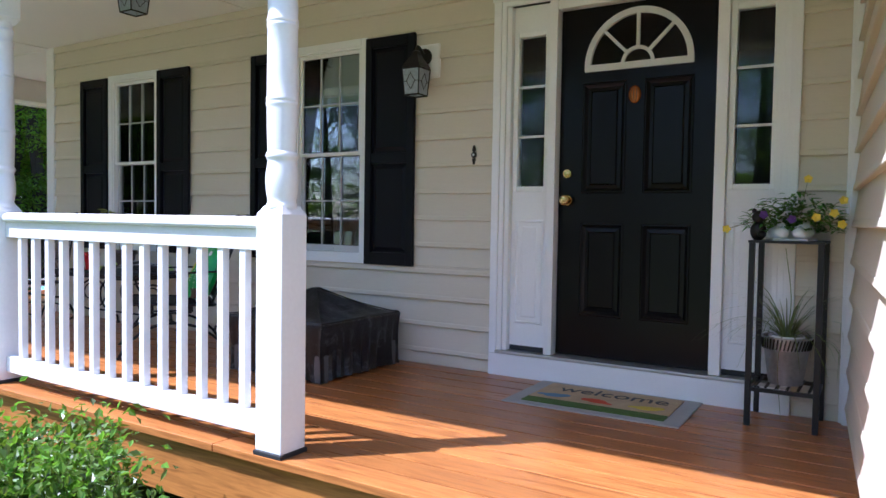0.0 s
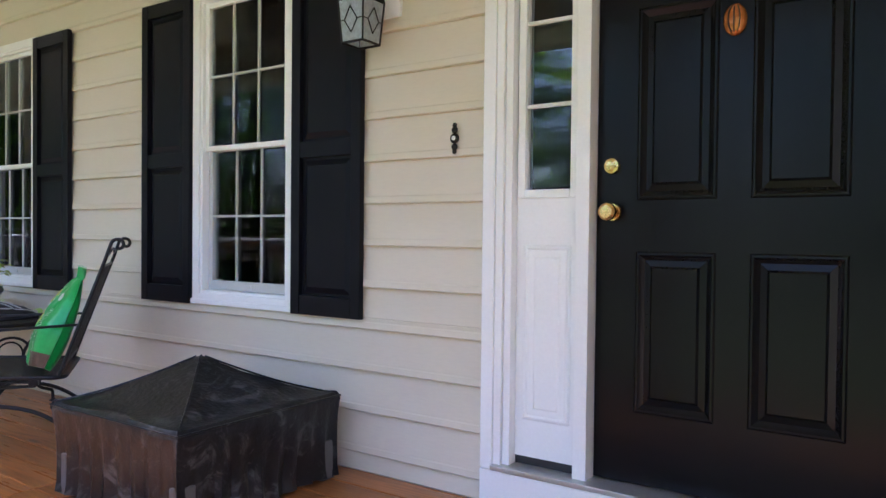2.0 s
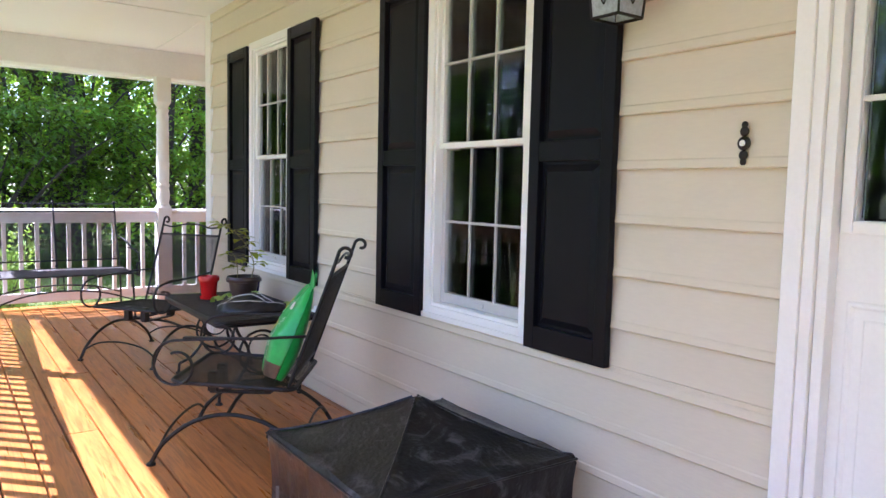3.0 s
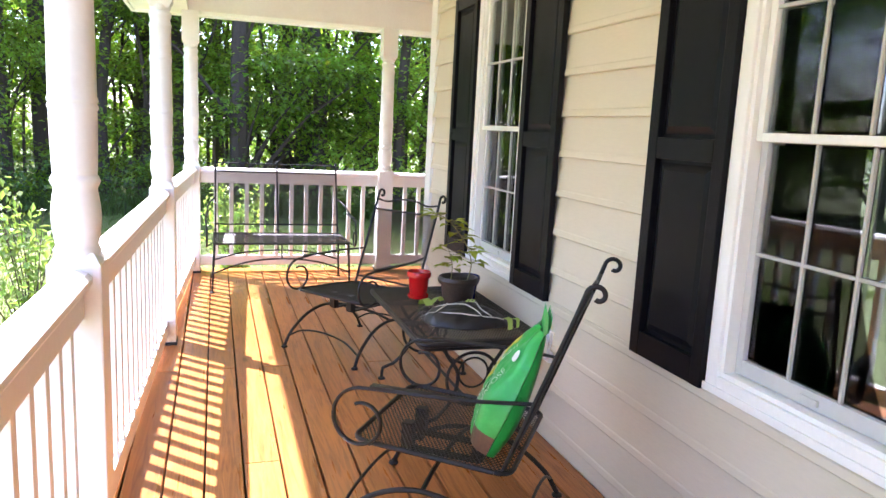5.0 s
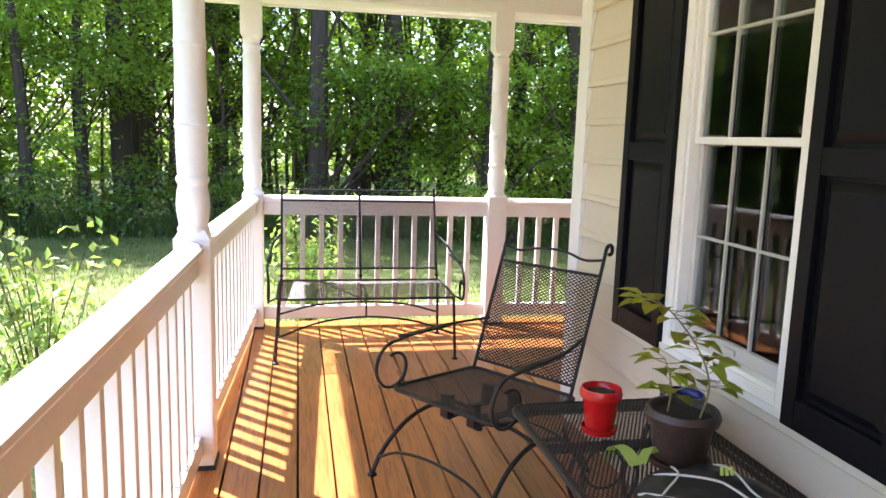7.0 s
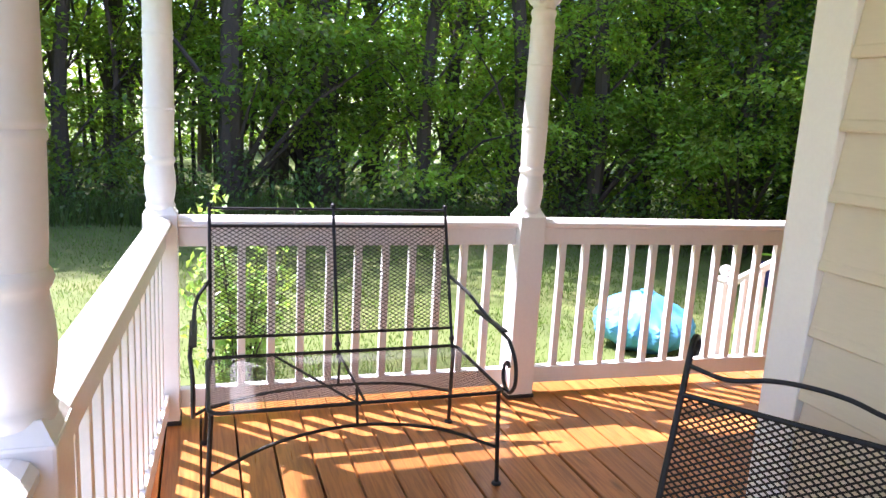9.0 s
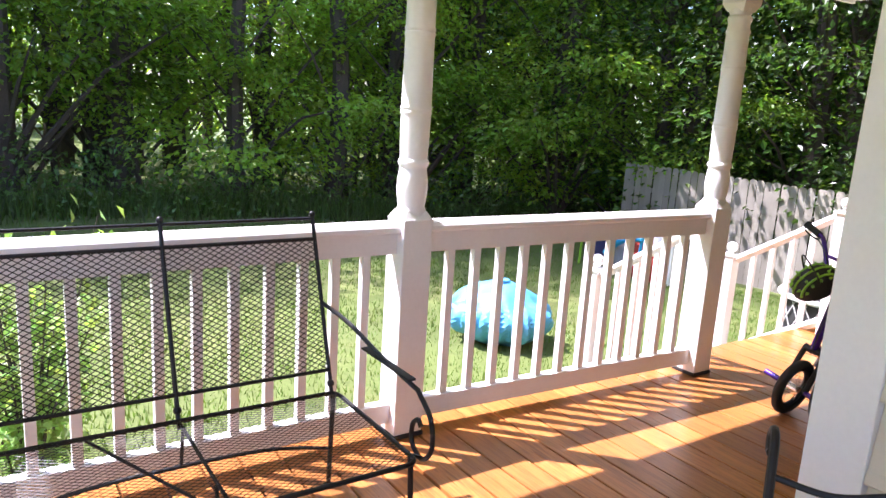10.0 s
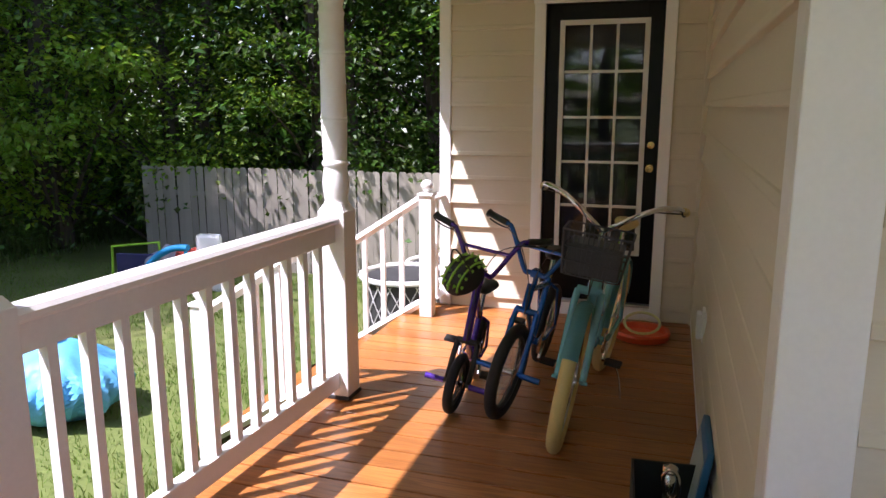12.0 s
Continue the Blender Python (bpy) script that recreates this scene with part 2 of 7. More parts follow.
def ground_z(x, y):
    d = max(0.0, -x - 2.2) * 0.03 + max(0.0, y + 0.5) * 0.03
    return -0.5 - min(d, 0.45) - 0.07 * min(7.0, max(0.0, y - 3.2))


# ---- walls ----
def wall_with_holes(name, a0, a1, z0, z1, holes, place, thick=0.14, label=""):
    """A wall along its own x, its outer face at y 0, of blocks round its openings."""
    bm = bmesh.new()
    xs = sorted({a0, a1, *[h for o in holes for h in o[:2]]})
    for l, r in zip(xs, xs[1:]):
        spans = [(z0, z1)]
        for h in holes:
            if h[0] <= l + 1e-6 and h[1] >= r - 1e-6:
                spans = [s for b, t in spans for s in ((b, h[2]), (h[3], t)) if s[1] - s[0] > 1e-4]
        for b, t in spans:
            bm_box(bm, l, r, 0, thick, b, t)
    ob = new(name, to_mesh(bm, name, M_SIDING))
    ob.matrix_basis = place
    return tagged(ob, label, "wall", kind="structure")


def siding(wall, a0, a1, z0, z1, blocks):
    """Lapped boards on a wall, cut round the blocks (a0, a1, z0, z1)."""
    k = math.floor((z0 - PHASE) / COURSE)
    while PHASE + k * COURSE < z1:
        b, t = PHASE + k * COURSE, PHASE + (k + 1) * COURSE
        cuts = sorted({max(b, z0), min(t, z1), *[c for o in blocks for c in o[2:] if max(b, z0) < c < min(t, z1)]})
        for zb, zt in zip(cuts, cuts[1:]):
            spans = [(a0, a1)]
            for o in blocks:
                if o[2] < zt - 1e-4 and o[3] > zb + 1e-4:
                    spans = [s for l, r in spans for s in ((l, min(r, o[0])), (max(l, o[1]), r)) if s[1] - s[0] > 0.004]
            for l, r in spans:
                board(wall, l, r, zb, zt, b, t, zt >= t - 1e-4)
        k += 1


def board(wall, l, r, zb, zt, b, t, lap):
    """One lapped board: its foot stands proud, its upper part lies back under the next."""
    def out(z):
        return -(0.004 + 0.0245 * (1 - (z - b) / (t - b)))
    prof = [(0.0, zb), (out(zb) + 0.003, zb), (out(zb), zb + 0.004)]
    if zb < b + 0.03 < zt:
        prof += [(out(b + 0.03) - 0.0005, b + 0.026), (out(b + 0.03) + 0.0025, b + 0.031)]
    prof += [(out(zt), zt), (0.0, zt)]
    bm = bmesh.new()
    A = [bm.verts.new((l, y, z)) for y, z in prof]
    B = [bm.verts.new((r, y, z)) for y, z in prof]
    n = len(prof)
    for i in range(n):
        bm.faces.new((A[i], B[i], B[(i + 1) % n], A[(i + 1) % n]))
    bm.faces.new(A[::-1])
    bm.faces.new(B)
    return part("siding_board", bm, M_SIDING, wall)


WINDOWS = ((0.965, 1.667), (3.19, 3.896))
WZ = (0.645, 2.185)
DOOR = (4.875, 6.58, 0.0, 2.33)
FDOOR = (-1.145, -0.225, 0.0, 2.215)

win_holes = [(a + 0.02, b - 0.02, WZ[0] + 0.02, WZ[1] - 0.02) for a, b in WINDOWS]
wall_front = wall_with_holes("wall_front", 0.0, EAST, -0.1, 2.9, win_holes + [(DOOR[0] + 0.03, DOOR[1] - 0.03, -0.1, DOOR[3] - 0.03)], pose(0, 0, 0), label="house front wall clad in cream vinyl lap siding")
side_pose = pose(0, 0, 0, 0, 0, -90)   # its outer face looks to -x; along it runs -y
wall_side = wall_with_holes("wall_side", -BUMP, -0.14, -0.1, 2.9, [], side_pose, label="house side wall clad in cream vinyl lap siding")
wall_bump = wall_with_holes("wall_bump", -1.79, 0.3, -0.1, 2.9, [(FDOOR[0] + 0.03, FDOOR[1] - 0.03, -0.1, FDOOR[3] - 0.03)], pose(0, BUMP, 0), label="cream vinyl sided wall round the glazed back door")
wall_east = wall_with_holes("wall_east", -0.0, 2.6, -0.6, 2.9, [], pose(EAST, 0, 0, 0, 0, -85.2), label="cream vinyl sided wall beside the front door")
bump_side = wall_with_holes("wall_bump_side", -9.0, -BUMP - 0.14, -1.5, 2.9, [], pose(-1.79, 0, 0, 0, 0, -90), label="cream sided outer wall of the house extension")


# ---- trim ----
def trim(name, dims, bevel=0.004, material=None, label="white painted trim board"):
    bm = bmesh.new()
    bm_box(bm, *dims, bevel)
    return thing(name, (0, 0, 0), label, "trim", kind="structure", bm=bm, material=material or M_WHITE)


trim("corner_trim_front", (-0.03, 0.095, -0.03, 0.0, 0.0, CEIL))
trim("corner_trim_side", (-0.03, 0.0, 0.0, 0.085, 0.0, CEIL))
trim("corner_trim_inner_east", (EAST - 0.05, EAST - 0.0, -0.035, -0.002, 0.0, CEIL))
trim("corner_trim_inner_east_side", (EAST - 0.035, EAST, -0.075, -0.037, 0.0, CEIL))
trim("corner_trim_inner_side", (-0.04, 0.0, BUMP - 0.045, BUMP - 0.001, 0.0, CEIL), material=M_SIDING)
trim("corner_trim_bump", (-1.82, -1.738, BUMP - 0.032, BUMP - 0.001, 0.0, CEIL))
trim("baseboard_side", (-0.026, -0.001, 0.09, BUMP - 0.05, 0.0, 0.075))
trim("frieze_front", (0.1, EAST - 0.06, -0.03, -0.001, CEIL - 0.06, CEIL - 0.002), material=M_SIDING, label="cream strip under the porch ceiling")

# ---- ceiling, beams and eaves ----
bm = bmesh.new()
bm_box(bm, RX, EAST + 0.2, RY, 0.0, CEIL, CEIL + 0.04)
bm_box(bm, RX, 0.0, 0.0, BUMP, CEIL, CEIL + 0.04)
thing("ceiling", (0, 0, 0), "white painted porch ceiling of flat panels", "ceiling", kind="structure", bm=bm, material=M_CEIL)
for nm, dims in (("ceiling_batten", (RX + 0.1, 0.0, -0.012, 0.012, CEIL - 0.008, CEIL - 0.001)), ("ceiling_batten_side", (-0.012, 0.012, RY + 0.1, -0.014, CEIL - 0.008, CEIL - 0.001)),
                 ("ceiling_batten_mid", (2.7, 2.73, RY + 0.1, -0.03, CEIL - 0.008, CEIL - 0.001))):
    trim(nm, dims, 0.001, M_CEIL, "thin white joint strip of the porch ceiling")
trim("beam_front", (RX - 0.075, EAST + 0.2, RY - 0.075, RY + 0.075, BEAM, CEIL), 0.005, M_RAIL, "white boxed porch beam on turned posts")
trim("beam_side", (RX - 0.075, RX + 0.075, RY + 0.075, BUMP - 0.04, BEAM, CEIL), 0.005, M_RAIL, "white boxed porch beam on turned posts")
bm = bmesh.new()
bm_box(bm, -2.18, EAST + 0.2, -2.14, RY - 0.076, 2.30, 2.33)
bm_box(bm, -2.18, RX - 0.076, RY - 0.076, BUMP, 2.30, 2.33)
thing("soffit", (0, 0, 0), "white soffit under the porch eaves", "soffit", kind="structure", bm=bm, material=M_CEIL)
bm = bmesh.new()
bm_box(bm, -2.21, EAST + 0.2, -2.17, -2.14, 2.28, 2.46, 0.004)
bm_box(bm, -2.21, -2.18, -2.14, BUMP, 2.28, 2.46, 0.004)
thing("eaves_fascia", (0, 0, 0), "white fascia board along the porch roof edge", "fascia", kind="structure", bm=bm, material=M_WHITE)
M_ROOF = mat("grey_shingles", (0.09, 0.085, 0.08), 0.9, vary=0.25, scale=4, fine=50, bump=0.5)
bm = bmesh.new()
v = [bm.verts.new(c) for c in ((-2.24, -2.2, 2.47), (EAST + 0.3, -2.2, 2.47), (EAST + 0.3, 0.0, 3.2), (0.0, 0.0, 3.2), (-2.24, BUMP, 2.47), (0.0, BUMP, 3.2))]
bm.faces.new((v[0], v[1], v[2], v[3]))
bm.faces.new((v[0], v[3], v[5], v[4]))
bmesh.ops.solidify(bm, geom=bm.faces[:], thickness=0.04)
thing("porch_roof", (0, 0, 0), "grey shingled porch roof", "roof", kind="structure", bm=bm, material=M_ROOF)
# the upper house, out of sight, that closes the place and casts its shade
bm = bmesh.new()
bm_box(bm, 0.0, EAST, 0.14, 8.9, 2.9, 5.6)
bm_box(bm, -1.79, 0.0, BUMP + 0.14, 8.9, 2.9, 4.2)
bm_box(bm, EAST + 0.16, 11.5, 0.1, 8.9, -0.6, 5.6)
bm_box(bm, EAST + 0.5, 11.5, -2.5, 0.1, -0.6, 5.6)
thing("house_upper", (0, 0, 0), "cream sided upper storey of the house", "house", kind="structure", bm=bm, material=M_SIDING)


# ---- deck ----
# Solid slab, coloured dark as the shade in the board gaps.
deck_under = trim("deck_base", (DECK_W + 0.09, EAST + 0.1, DECK_F + 0.09, 0.0, -0.20, -0.036), 0, mat("deck_gap_shade", (0.05, 0.03, 0.02), 0.9), "dark slab standing in for shade under the deck boards")
trim("deck_base_side", (DECK_W + 0.09, 0.0, 0.0, BUMP, -0.20, -0.036), 0, deck_under.data.materials[0], "dark slab standing in for shade under the deck boards")
fascia = thing("deck_fascia", (0, 0, 0), "orange-stained wooden fascia board under the deck edge", "fascia", kind="structure")
for dims in ((DECK_W + 0.03, 1.2, DECK_F + 0.035, DECK_F + 0.075, -0.29, -0.034), (1.204, 6.0, DECK_F + 0.035, DECK_F + 0.075, -0.29, -0.034), (6.004, EAST + 0.1, DECK_F + 0.035, DECK_F + 0.075, -0.29, -0.034)):
    boxpart("plank", dims, M_FASCIA, fascia, 0.004)
boxpart("plank", (DECK_W + 0.035, DECK_W + 0.075, DECK_F + 0.08, BUMP, -0.29, -0.034), M_FASCIA, fascia, 0.004)
deck = thing("deck", (0, 0, 0), "reddish-brown stained wooden porch deck with narrow gaps", "deck floor", kind="structure")


def deck_boards():
    rng = random.Random(5)
    w, gap = 0.1495, 0.008
    y = DECK_F
    meshes = {}
    while y < BUMP - 0.03:
        y1 = min(y + w, BUMP)
        if y < -0.02 and y1 > 0:
            y1 = 0.0
        spans = [(DECK_W, EAST)] if y < -0.01 else [(DECK_W, -0.001)]
        if y < -0.01:
            c = rng.choice((0.9, 3.4, 4.6, 2.1))
            spans = [(DECK_W, c), (c + 0.004, EAST + 0.1)]
        for l, r in spans:
            key = (round(r - l, 3), round(y1 - y, 3))
            if key not in meshes:
                bm = bmesh.new()
                bm_box(bm, 0, key[0], 0, key[1] - gap, -0.034, 0, 0.004)
                meshes[key] = to_mesh(bm, "deck_board", M_DECK)
            piece("deck_board", meshes[key], deck, pose(l, y, rng.uniform(-0.0012, 0.0006)))
        y = y1
        if abs(y) < 0.02:
            y = 0.0


# ---- porch posts and railings ----
def make_post(x, y):
    post = thing("porch_post", (x, y, 0), "white painted turned porch post standing on the deck edge", "post", "porch posts")
    s = 0.07
    bm = bmesh.new()
    bm_box(bm, -s, s, -s, s, 0.018, 0.965, 0.006)
    vs = [bm.verts.new((sx * s * 0.97, sy * s * 0.97, 0.962)) for sx, sy in ((-1, -1), (1, -1), (1, 1), (-1, 1))]
    ws = [bm.verts.new((sx * 0.048, sy * 0.048, 0.995)) for sx, sy in ((-1, -1), (1, -1), (1, 1), (-1, 1))]
    for i in range(4):
        bm.faces.new((vs[i], vs[(i + 1) % 4], ws[(i + 1) % 4], ws[i]))
    bm.faces.new(ws)
    part("square_foot", bm, M_RAIL, post)
    bm = bmesh.new()
    prof = [(0.052, 0.965), (0.060, 0.985), (0.062, 0.998), (0.058, 1.006), (0.055, 1.014), (0.0585, 1.03), (0.063, 1.06), (0.065, 1.09), (0.0635, 1.12), (0.0595, 1.15), (0.057, 1.165), (0.057, 1.175),
            (0.062, 1.182), (0.065, 1.192), (0.062, 1.203), (0.057, 1.21), (0.0585, 1.24), (0.0605, 1.30), (0.0615, 1.37), (0.0615, 1.385), (0.0645, 1.391), (0.0645, 1.398), (0.0615, 1.404),
            (0.0645, 1.41), (0.0645, 1.417), (0.0615, 1.424), (0.061, 1.5), (0.060, 1.6), (0.0595, 1.69), (0.0625, 1.697), (0.0625, 1.704), (0.0595, 1.71), (0.0625, 1.716), (0.0625, 1.723), (0.0595, 1.73),
            (0.059, 1.80), (0.0585, 1.88), (0.0625, 1.888), (0.0625, 1.897), (0.058, 1.905), (0.055, 1.925), (0.060, 1.945), (0.063, 1.955), (0.060, 1.968), (0.052, 1.975), (0.058, 1.99), (0.060, 2.01)]
    bm_lathe(bm, prof, 28)
    part("turned_shaft", bm, M_RAIL, post, smooth=True)
    bm = bmesh.new()
    ws = [bm.verts.new((sx * 0.048, sy * 0.048, 1.992)) for sx, sy in ((-1, -1), (1, -1), (1, 1), (-1, 1))]
    vs = [bm.verts.new((sx * s, sy * s, 2.03)) for sx, sy in ((-1, -1), (1, -1), (1, 1), (-1, 1))]
    for i in range(4):
        bm.faces.new((ws[i], ws[(i + 1) % 4], vs[(i + 1) % 4], vs[i]))
    bm_box(bm, -s, s, -s, s, 2.03, BEAM, 0.004)
    part("square_head", bm, M_RAIL, post)
    boxpart("base_shim", (-s - 0.006, s + 0.006, -s - 0.006, s + 0.006, 0.0, 0.018), M_SHIM, post, 0.003, "black plastic base plate")
    return post


_b = bmesh.new()
bm_box(_b, -0.0175, 0.0175, -0.0175, 0.0175, 0.148, 0.825, 0.002)
BALUSTER = to_mesh(_b, "baluster", M_RAIL)


def make_railing(p, q, pitch=0.138):
    """A run of railing from p to q (places of the ends), with a cap, an under-rail, a foot rail and square balusters."""
    p, q = Vector(p), Vector(q)
    d = q - p
    length = d.length
    r = thing("porch_railing", (p.x, p.y, 0), "white painted porch railing with square balusters", "railing", "porch railings", rz=math.degrees(math.atan2(d.y, d.x)))
    bm = bmesh.new()
    prof = [(-0.042, 0.905), (-0.047, 0.915), (-0.047, 0.93), (-0.036, 0.944), (-0.015, 0.952), (0.015, 0.952), (0.036, 0.944), (0.047, 0.93), (0.047, 0.915), (0.042, 0.905), (0.024, 0.902), (-0.024, 0.902)]
    A = [bm.verts.new((0, y, z)) for y, z in prof]
    B = [bm.verts.new((length, y, z)) for y, z in prof]
    for i in range(len(prof)):
        bm.faces.new((A[i], B[i], B[(i + 1) % len(prof)], A[(i + 1) % len(prof)]))
    bm.faces.new(A[::-1])
    bm.faces.new(B)
    part("cap_rail", bm, M_RAIL, r)
    boxpart("upper_rail", (0, length, -0.024, 0.024, 0.815, 0.9015), M_RAIL, r, 0.004)
    boxpart("foot_rail", (0, length, -0.026, 0.026, 0.062, 0.152), M_RAIL, r, 0.006)
    n = max(1, round(length / pitch) - 1)
    for i in range(n):
        piece("baluster", BALUSTER, r, pose((i + 1) * length / (n + 1), 0, 0))
    return r


POSTS_F = ((4.915, -1.872), (2.735, -1.835), (0.345, -1.765), (RX, -1.665))
POSTS_S = ((RX, 0.09), (-1.77, 1.995))
for px, py in POSTS_F:
    make_post(px, py)
for px, py in POSTS_S:
    make_post(px, py)
for (bx, by), (ax, ay) in zip(POSTS_F, POSTS_F[1:]):
    make_railing((ax + 0.071, ay, 0), (bx - 0.071, by, 0))
for (ax, ay), (bx, by) in zip((POSTS_F[-1], *POSTS_S), POSTS_S):
    make_railing((ax, ay + 0.071, 0), (bx, by - 0.071, 0), 0.131)


def make_newel(x, y, z0, h):
    n = thing("stair_newel", (x, y, z0), "white painted newel post with a ball finial", "newel post", "stair newels")
    boxpart("newel_shaft", (-0.045, 0.045, -0.045, 0.045, 0, h - 0.11), M_RAIL, n, 0.004)
    boxpart("newel_cap", (-0.056, 0.056, -0.056, 0.056, h - 0.11, h - 0.092), M_RAIL, n, 0.004)
    bm = bmesh.new()
    bm_lathe(bm, [(0.03, h - 0.092), (0.022, h - 0.085), (0.02, h - 0.078), (0.032, h - 0.068), (0.041, h - 0.05), (0.043, h - 0.038), (0.038, h - 0.02), (0.022, h - 0.005), (0.004, h)], 18)
    part("ball_finial", bm, M_RAIL, n, smooth=True)


def slope_rail(p, q):
    """A light railing between newels; its ends p and q are on deck or tread."""
    p, q = Vector(p), Vector(q)
    r = thing("stair_railing", (0, 0, 0), "white painted stair railing with square balusters", "railing", "stair railings")
    for nm, z in (("top_rail", 0.83), ("foot_rail", 0.09)):
        bm = bmesh.new()
        bm_tube(bm, [p + Vector((0, 0, z)), q + Vector((0, 0, z))], 0.03, 4)
        part(nm, bm, M_RAIL, r)
    n = max(1, round((q - p).length / 0.17) - 1)
    for i in range(n):
        a = p.lerp(q, (i + 1) / (n + 1))
        boxpart("baluster", (a.x - 0.016, a.x + 0.016, a.y - 0.016, a.y + 0.016, a.z + 0.09, a.z + 0.83), M_RAIL, r)


STAIR_Y = (2.03, 3.49)       # the two handrails of the steps
GZ = ground_z(-2.7, 2.8)
make_newel(-1.81, STAIR_Y[1], 0, 0.97)
slope_rail((-1.81, STAIR_Y[1] + 0.05, 0), (-1.80, 3.80, 0))
for ny in STAIR_Y:
    make_newel(-2.62, ny, GZ, 1.12)
    slope_rail((-1.845 if ny < 3 else -1.86, ny, 0.0), (-2.57, ny, GZ + 0.16))
stairs = thing("deck_stairs", (0, 0, 0), "short stained wooden steps from deck to lawn", "stairs", kind="structure")
for i in range(3):
    boxpart("tread", (-2.26 - 0.26 * i, -2.001 - 0.26 * i, STAIR_Y[0] + 0.06, STAIR_Y[1] - 0.06, -0.20 - 0.16 * i, -0.165 - 0.16 * i), M_DECK, stairs, 0.004)
for y in (STAIR_Y[0] + 0.02, STAIR_Y[1] - 0.056):
    bm = bmesh.new()
    bm.faces.new([bm.verts.new((x, y, z)) for x, z in ((-2.0, -0.06), (-2.0, -0.32), (-2.72, GZ), (-2.82, GZ), (-2.82, GZ + 0.1))])
    bmesh.ops.solidify(bm, geom=bm.faces[:], thickness=0.035)
    part("stringer", bm, M_FASCIA, stairs)


# ---- windows, shutters and doors ----
def rect_frame(bm, x0, x1, z0, z1, w, y0, y1, bevel=0.002, wb=None):
    wb = w if wb is None else wb
    bm_box(bm, x0, x0 + w, y0, y1, z0, z1, bevel)
    bm_box(bm, x1 - w, x1, y0, y1, z0, z1, bevel)
    bm_box(bm, x0 + w, x1 - w, y0, y1, z1 - w, z1, bevel)
    bm_box(bm, x0 + w, x1 - w, y0, y1, z0, z0 + wb, bevel)


def pane_grid(parent, x0, x1, z0, z1, cols, rows, y, bar=0.011, depth=0.012):
    """Glazing bars and one pane of glass for each light."""
    dx, dz = (x1 - x0) / cols, (z1 - z0) / rows
    for i in range(1, cols):
        boxpart("glazing_bar", (x0 + i * dx - bar / 2, x0 + i * dx + bar / 2, y - depth, y + depth * 0.3, z0, z1), M_BAR if depth < 0.01 else M_GRILLE, parent, 0.002)
    for j in range(1, rows):
        boxpart("glazing_bar", (x0, x1, y - depth * 0.9, y + depth * 0.25, z0 + j * dz - bar / 2, z0 + j * dz + bar / 2), M_BAR if depth < 0.01 else M_GRILLE, parent, 0.002)
    for i in range(cols):
        for j in range(rows):
            p = boxpart("pane", (x0 + i * dx + bar / 2 + 0.001, x0 + (i + 1) * dx - bar / 2 - 0.001, y + 0.004, y + 0.008, z0 + j * dz + bar / 2 + 0.001, z0 + (j + 1) * dz - bar / 2 - 0.001), M_GLASS, parent)
            p.visible_shadow = False


M_BLIND = mat("window_blind", (0.62, 0.58, 0.50), 0.6, vary=0.04)
M_SCREEN = mat("grey_sash", (0.55, 0.55, 0.54), 0.5, vary=0.04)


def make_window(name, x0, x1):
    z0, z1 = WZ
    w = thing(name, (0, 0, 0), "white double-hung window with grid panes and half-drawn blind", "window", kind="structure")
    bm = bmesh.new()
    rect_frame(bm, x0, x1, z0, z1, 0.05, -0.034, 0.0, 0.004)
    rect_frame(bm, x0 + 0.042, x1 - 0.042, z0 + 0.042, z1 - 0.042, 0.022, -0.022, 0.05, 0.002)
    part("window_frame", bm, M_WHITE, w)
    a0, a1, b0, b1 = x0 + 0.066, x1 - 0.066, z0 + 0.066, z1 - 0.066
    mid = 1.405
    bm = bmesh.new()
    rect_frame(bm, a0, a1, mid - 0.012, b1, 0.024, -0.006, 0.014, 0.002)
    ob = part("upper_sash", bm, M_WHITE, w)
    pane_grid(ob, a0 + 0.024, a1 - 0.024, mid + 0.012, b1 - 0.024, 3, 2, 0.004, 0.010, 0.008)
    bm = bmesh.new()
    rect_frame(bm, a0, a1, b0, mid + 0.012, 0.026, 0.016, 0.036, 0.002, 0.045)
    lo = part("lower_sash", bm, M_SCREEN, w)
    pane_grid(lo, a0 + 0.026, a1 - 0.026, b0 + 0.045, mid - 0.014, 3, 2, 0.026, 0.010, 0.008)
    boxpart("sash_lock", ((a0 + a1) / 2 - 0.03, (a0 + a1) / 2 + 0.03, 0.008, 0.0155, b0 + 0.012, b0 + 0.03), M_SCREEN, lo, 0.002)
    bm = bmesh.new()
    bm_box(bm, x0 - 0.001, x1 + 0.001, -0.044, -0.035, z0 - 0.004, z0 + 0.020, 0.003)
    part("window_sill", bm, M_WHITE, w)
    bm = bmesh.new()
    for k in range(17):
        z = b1 - 0.02 - k * 0.021
        vs = bm_box(bm, a0 + 0.01, a1 - 0.01, 0.07, 0.092, z, z + 0.003)
        bmesh.ops.rotate(bm, verts=vs, cent=((a0 + a1) / 2, 0.081, z), matrix=Matrix.Rotation(radians(-52), 3, "X"))
    part("blind", bm, M_BLIND, w, "cream slatted blind")
    return w


for i, (a, b) in enumerate(WINDOWS):
    make_window("window_%d" % (i + 1), a, b)


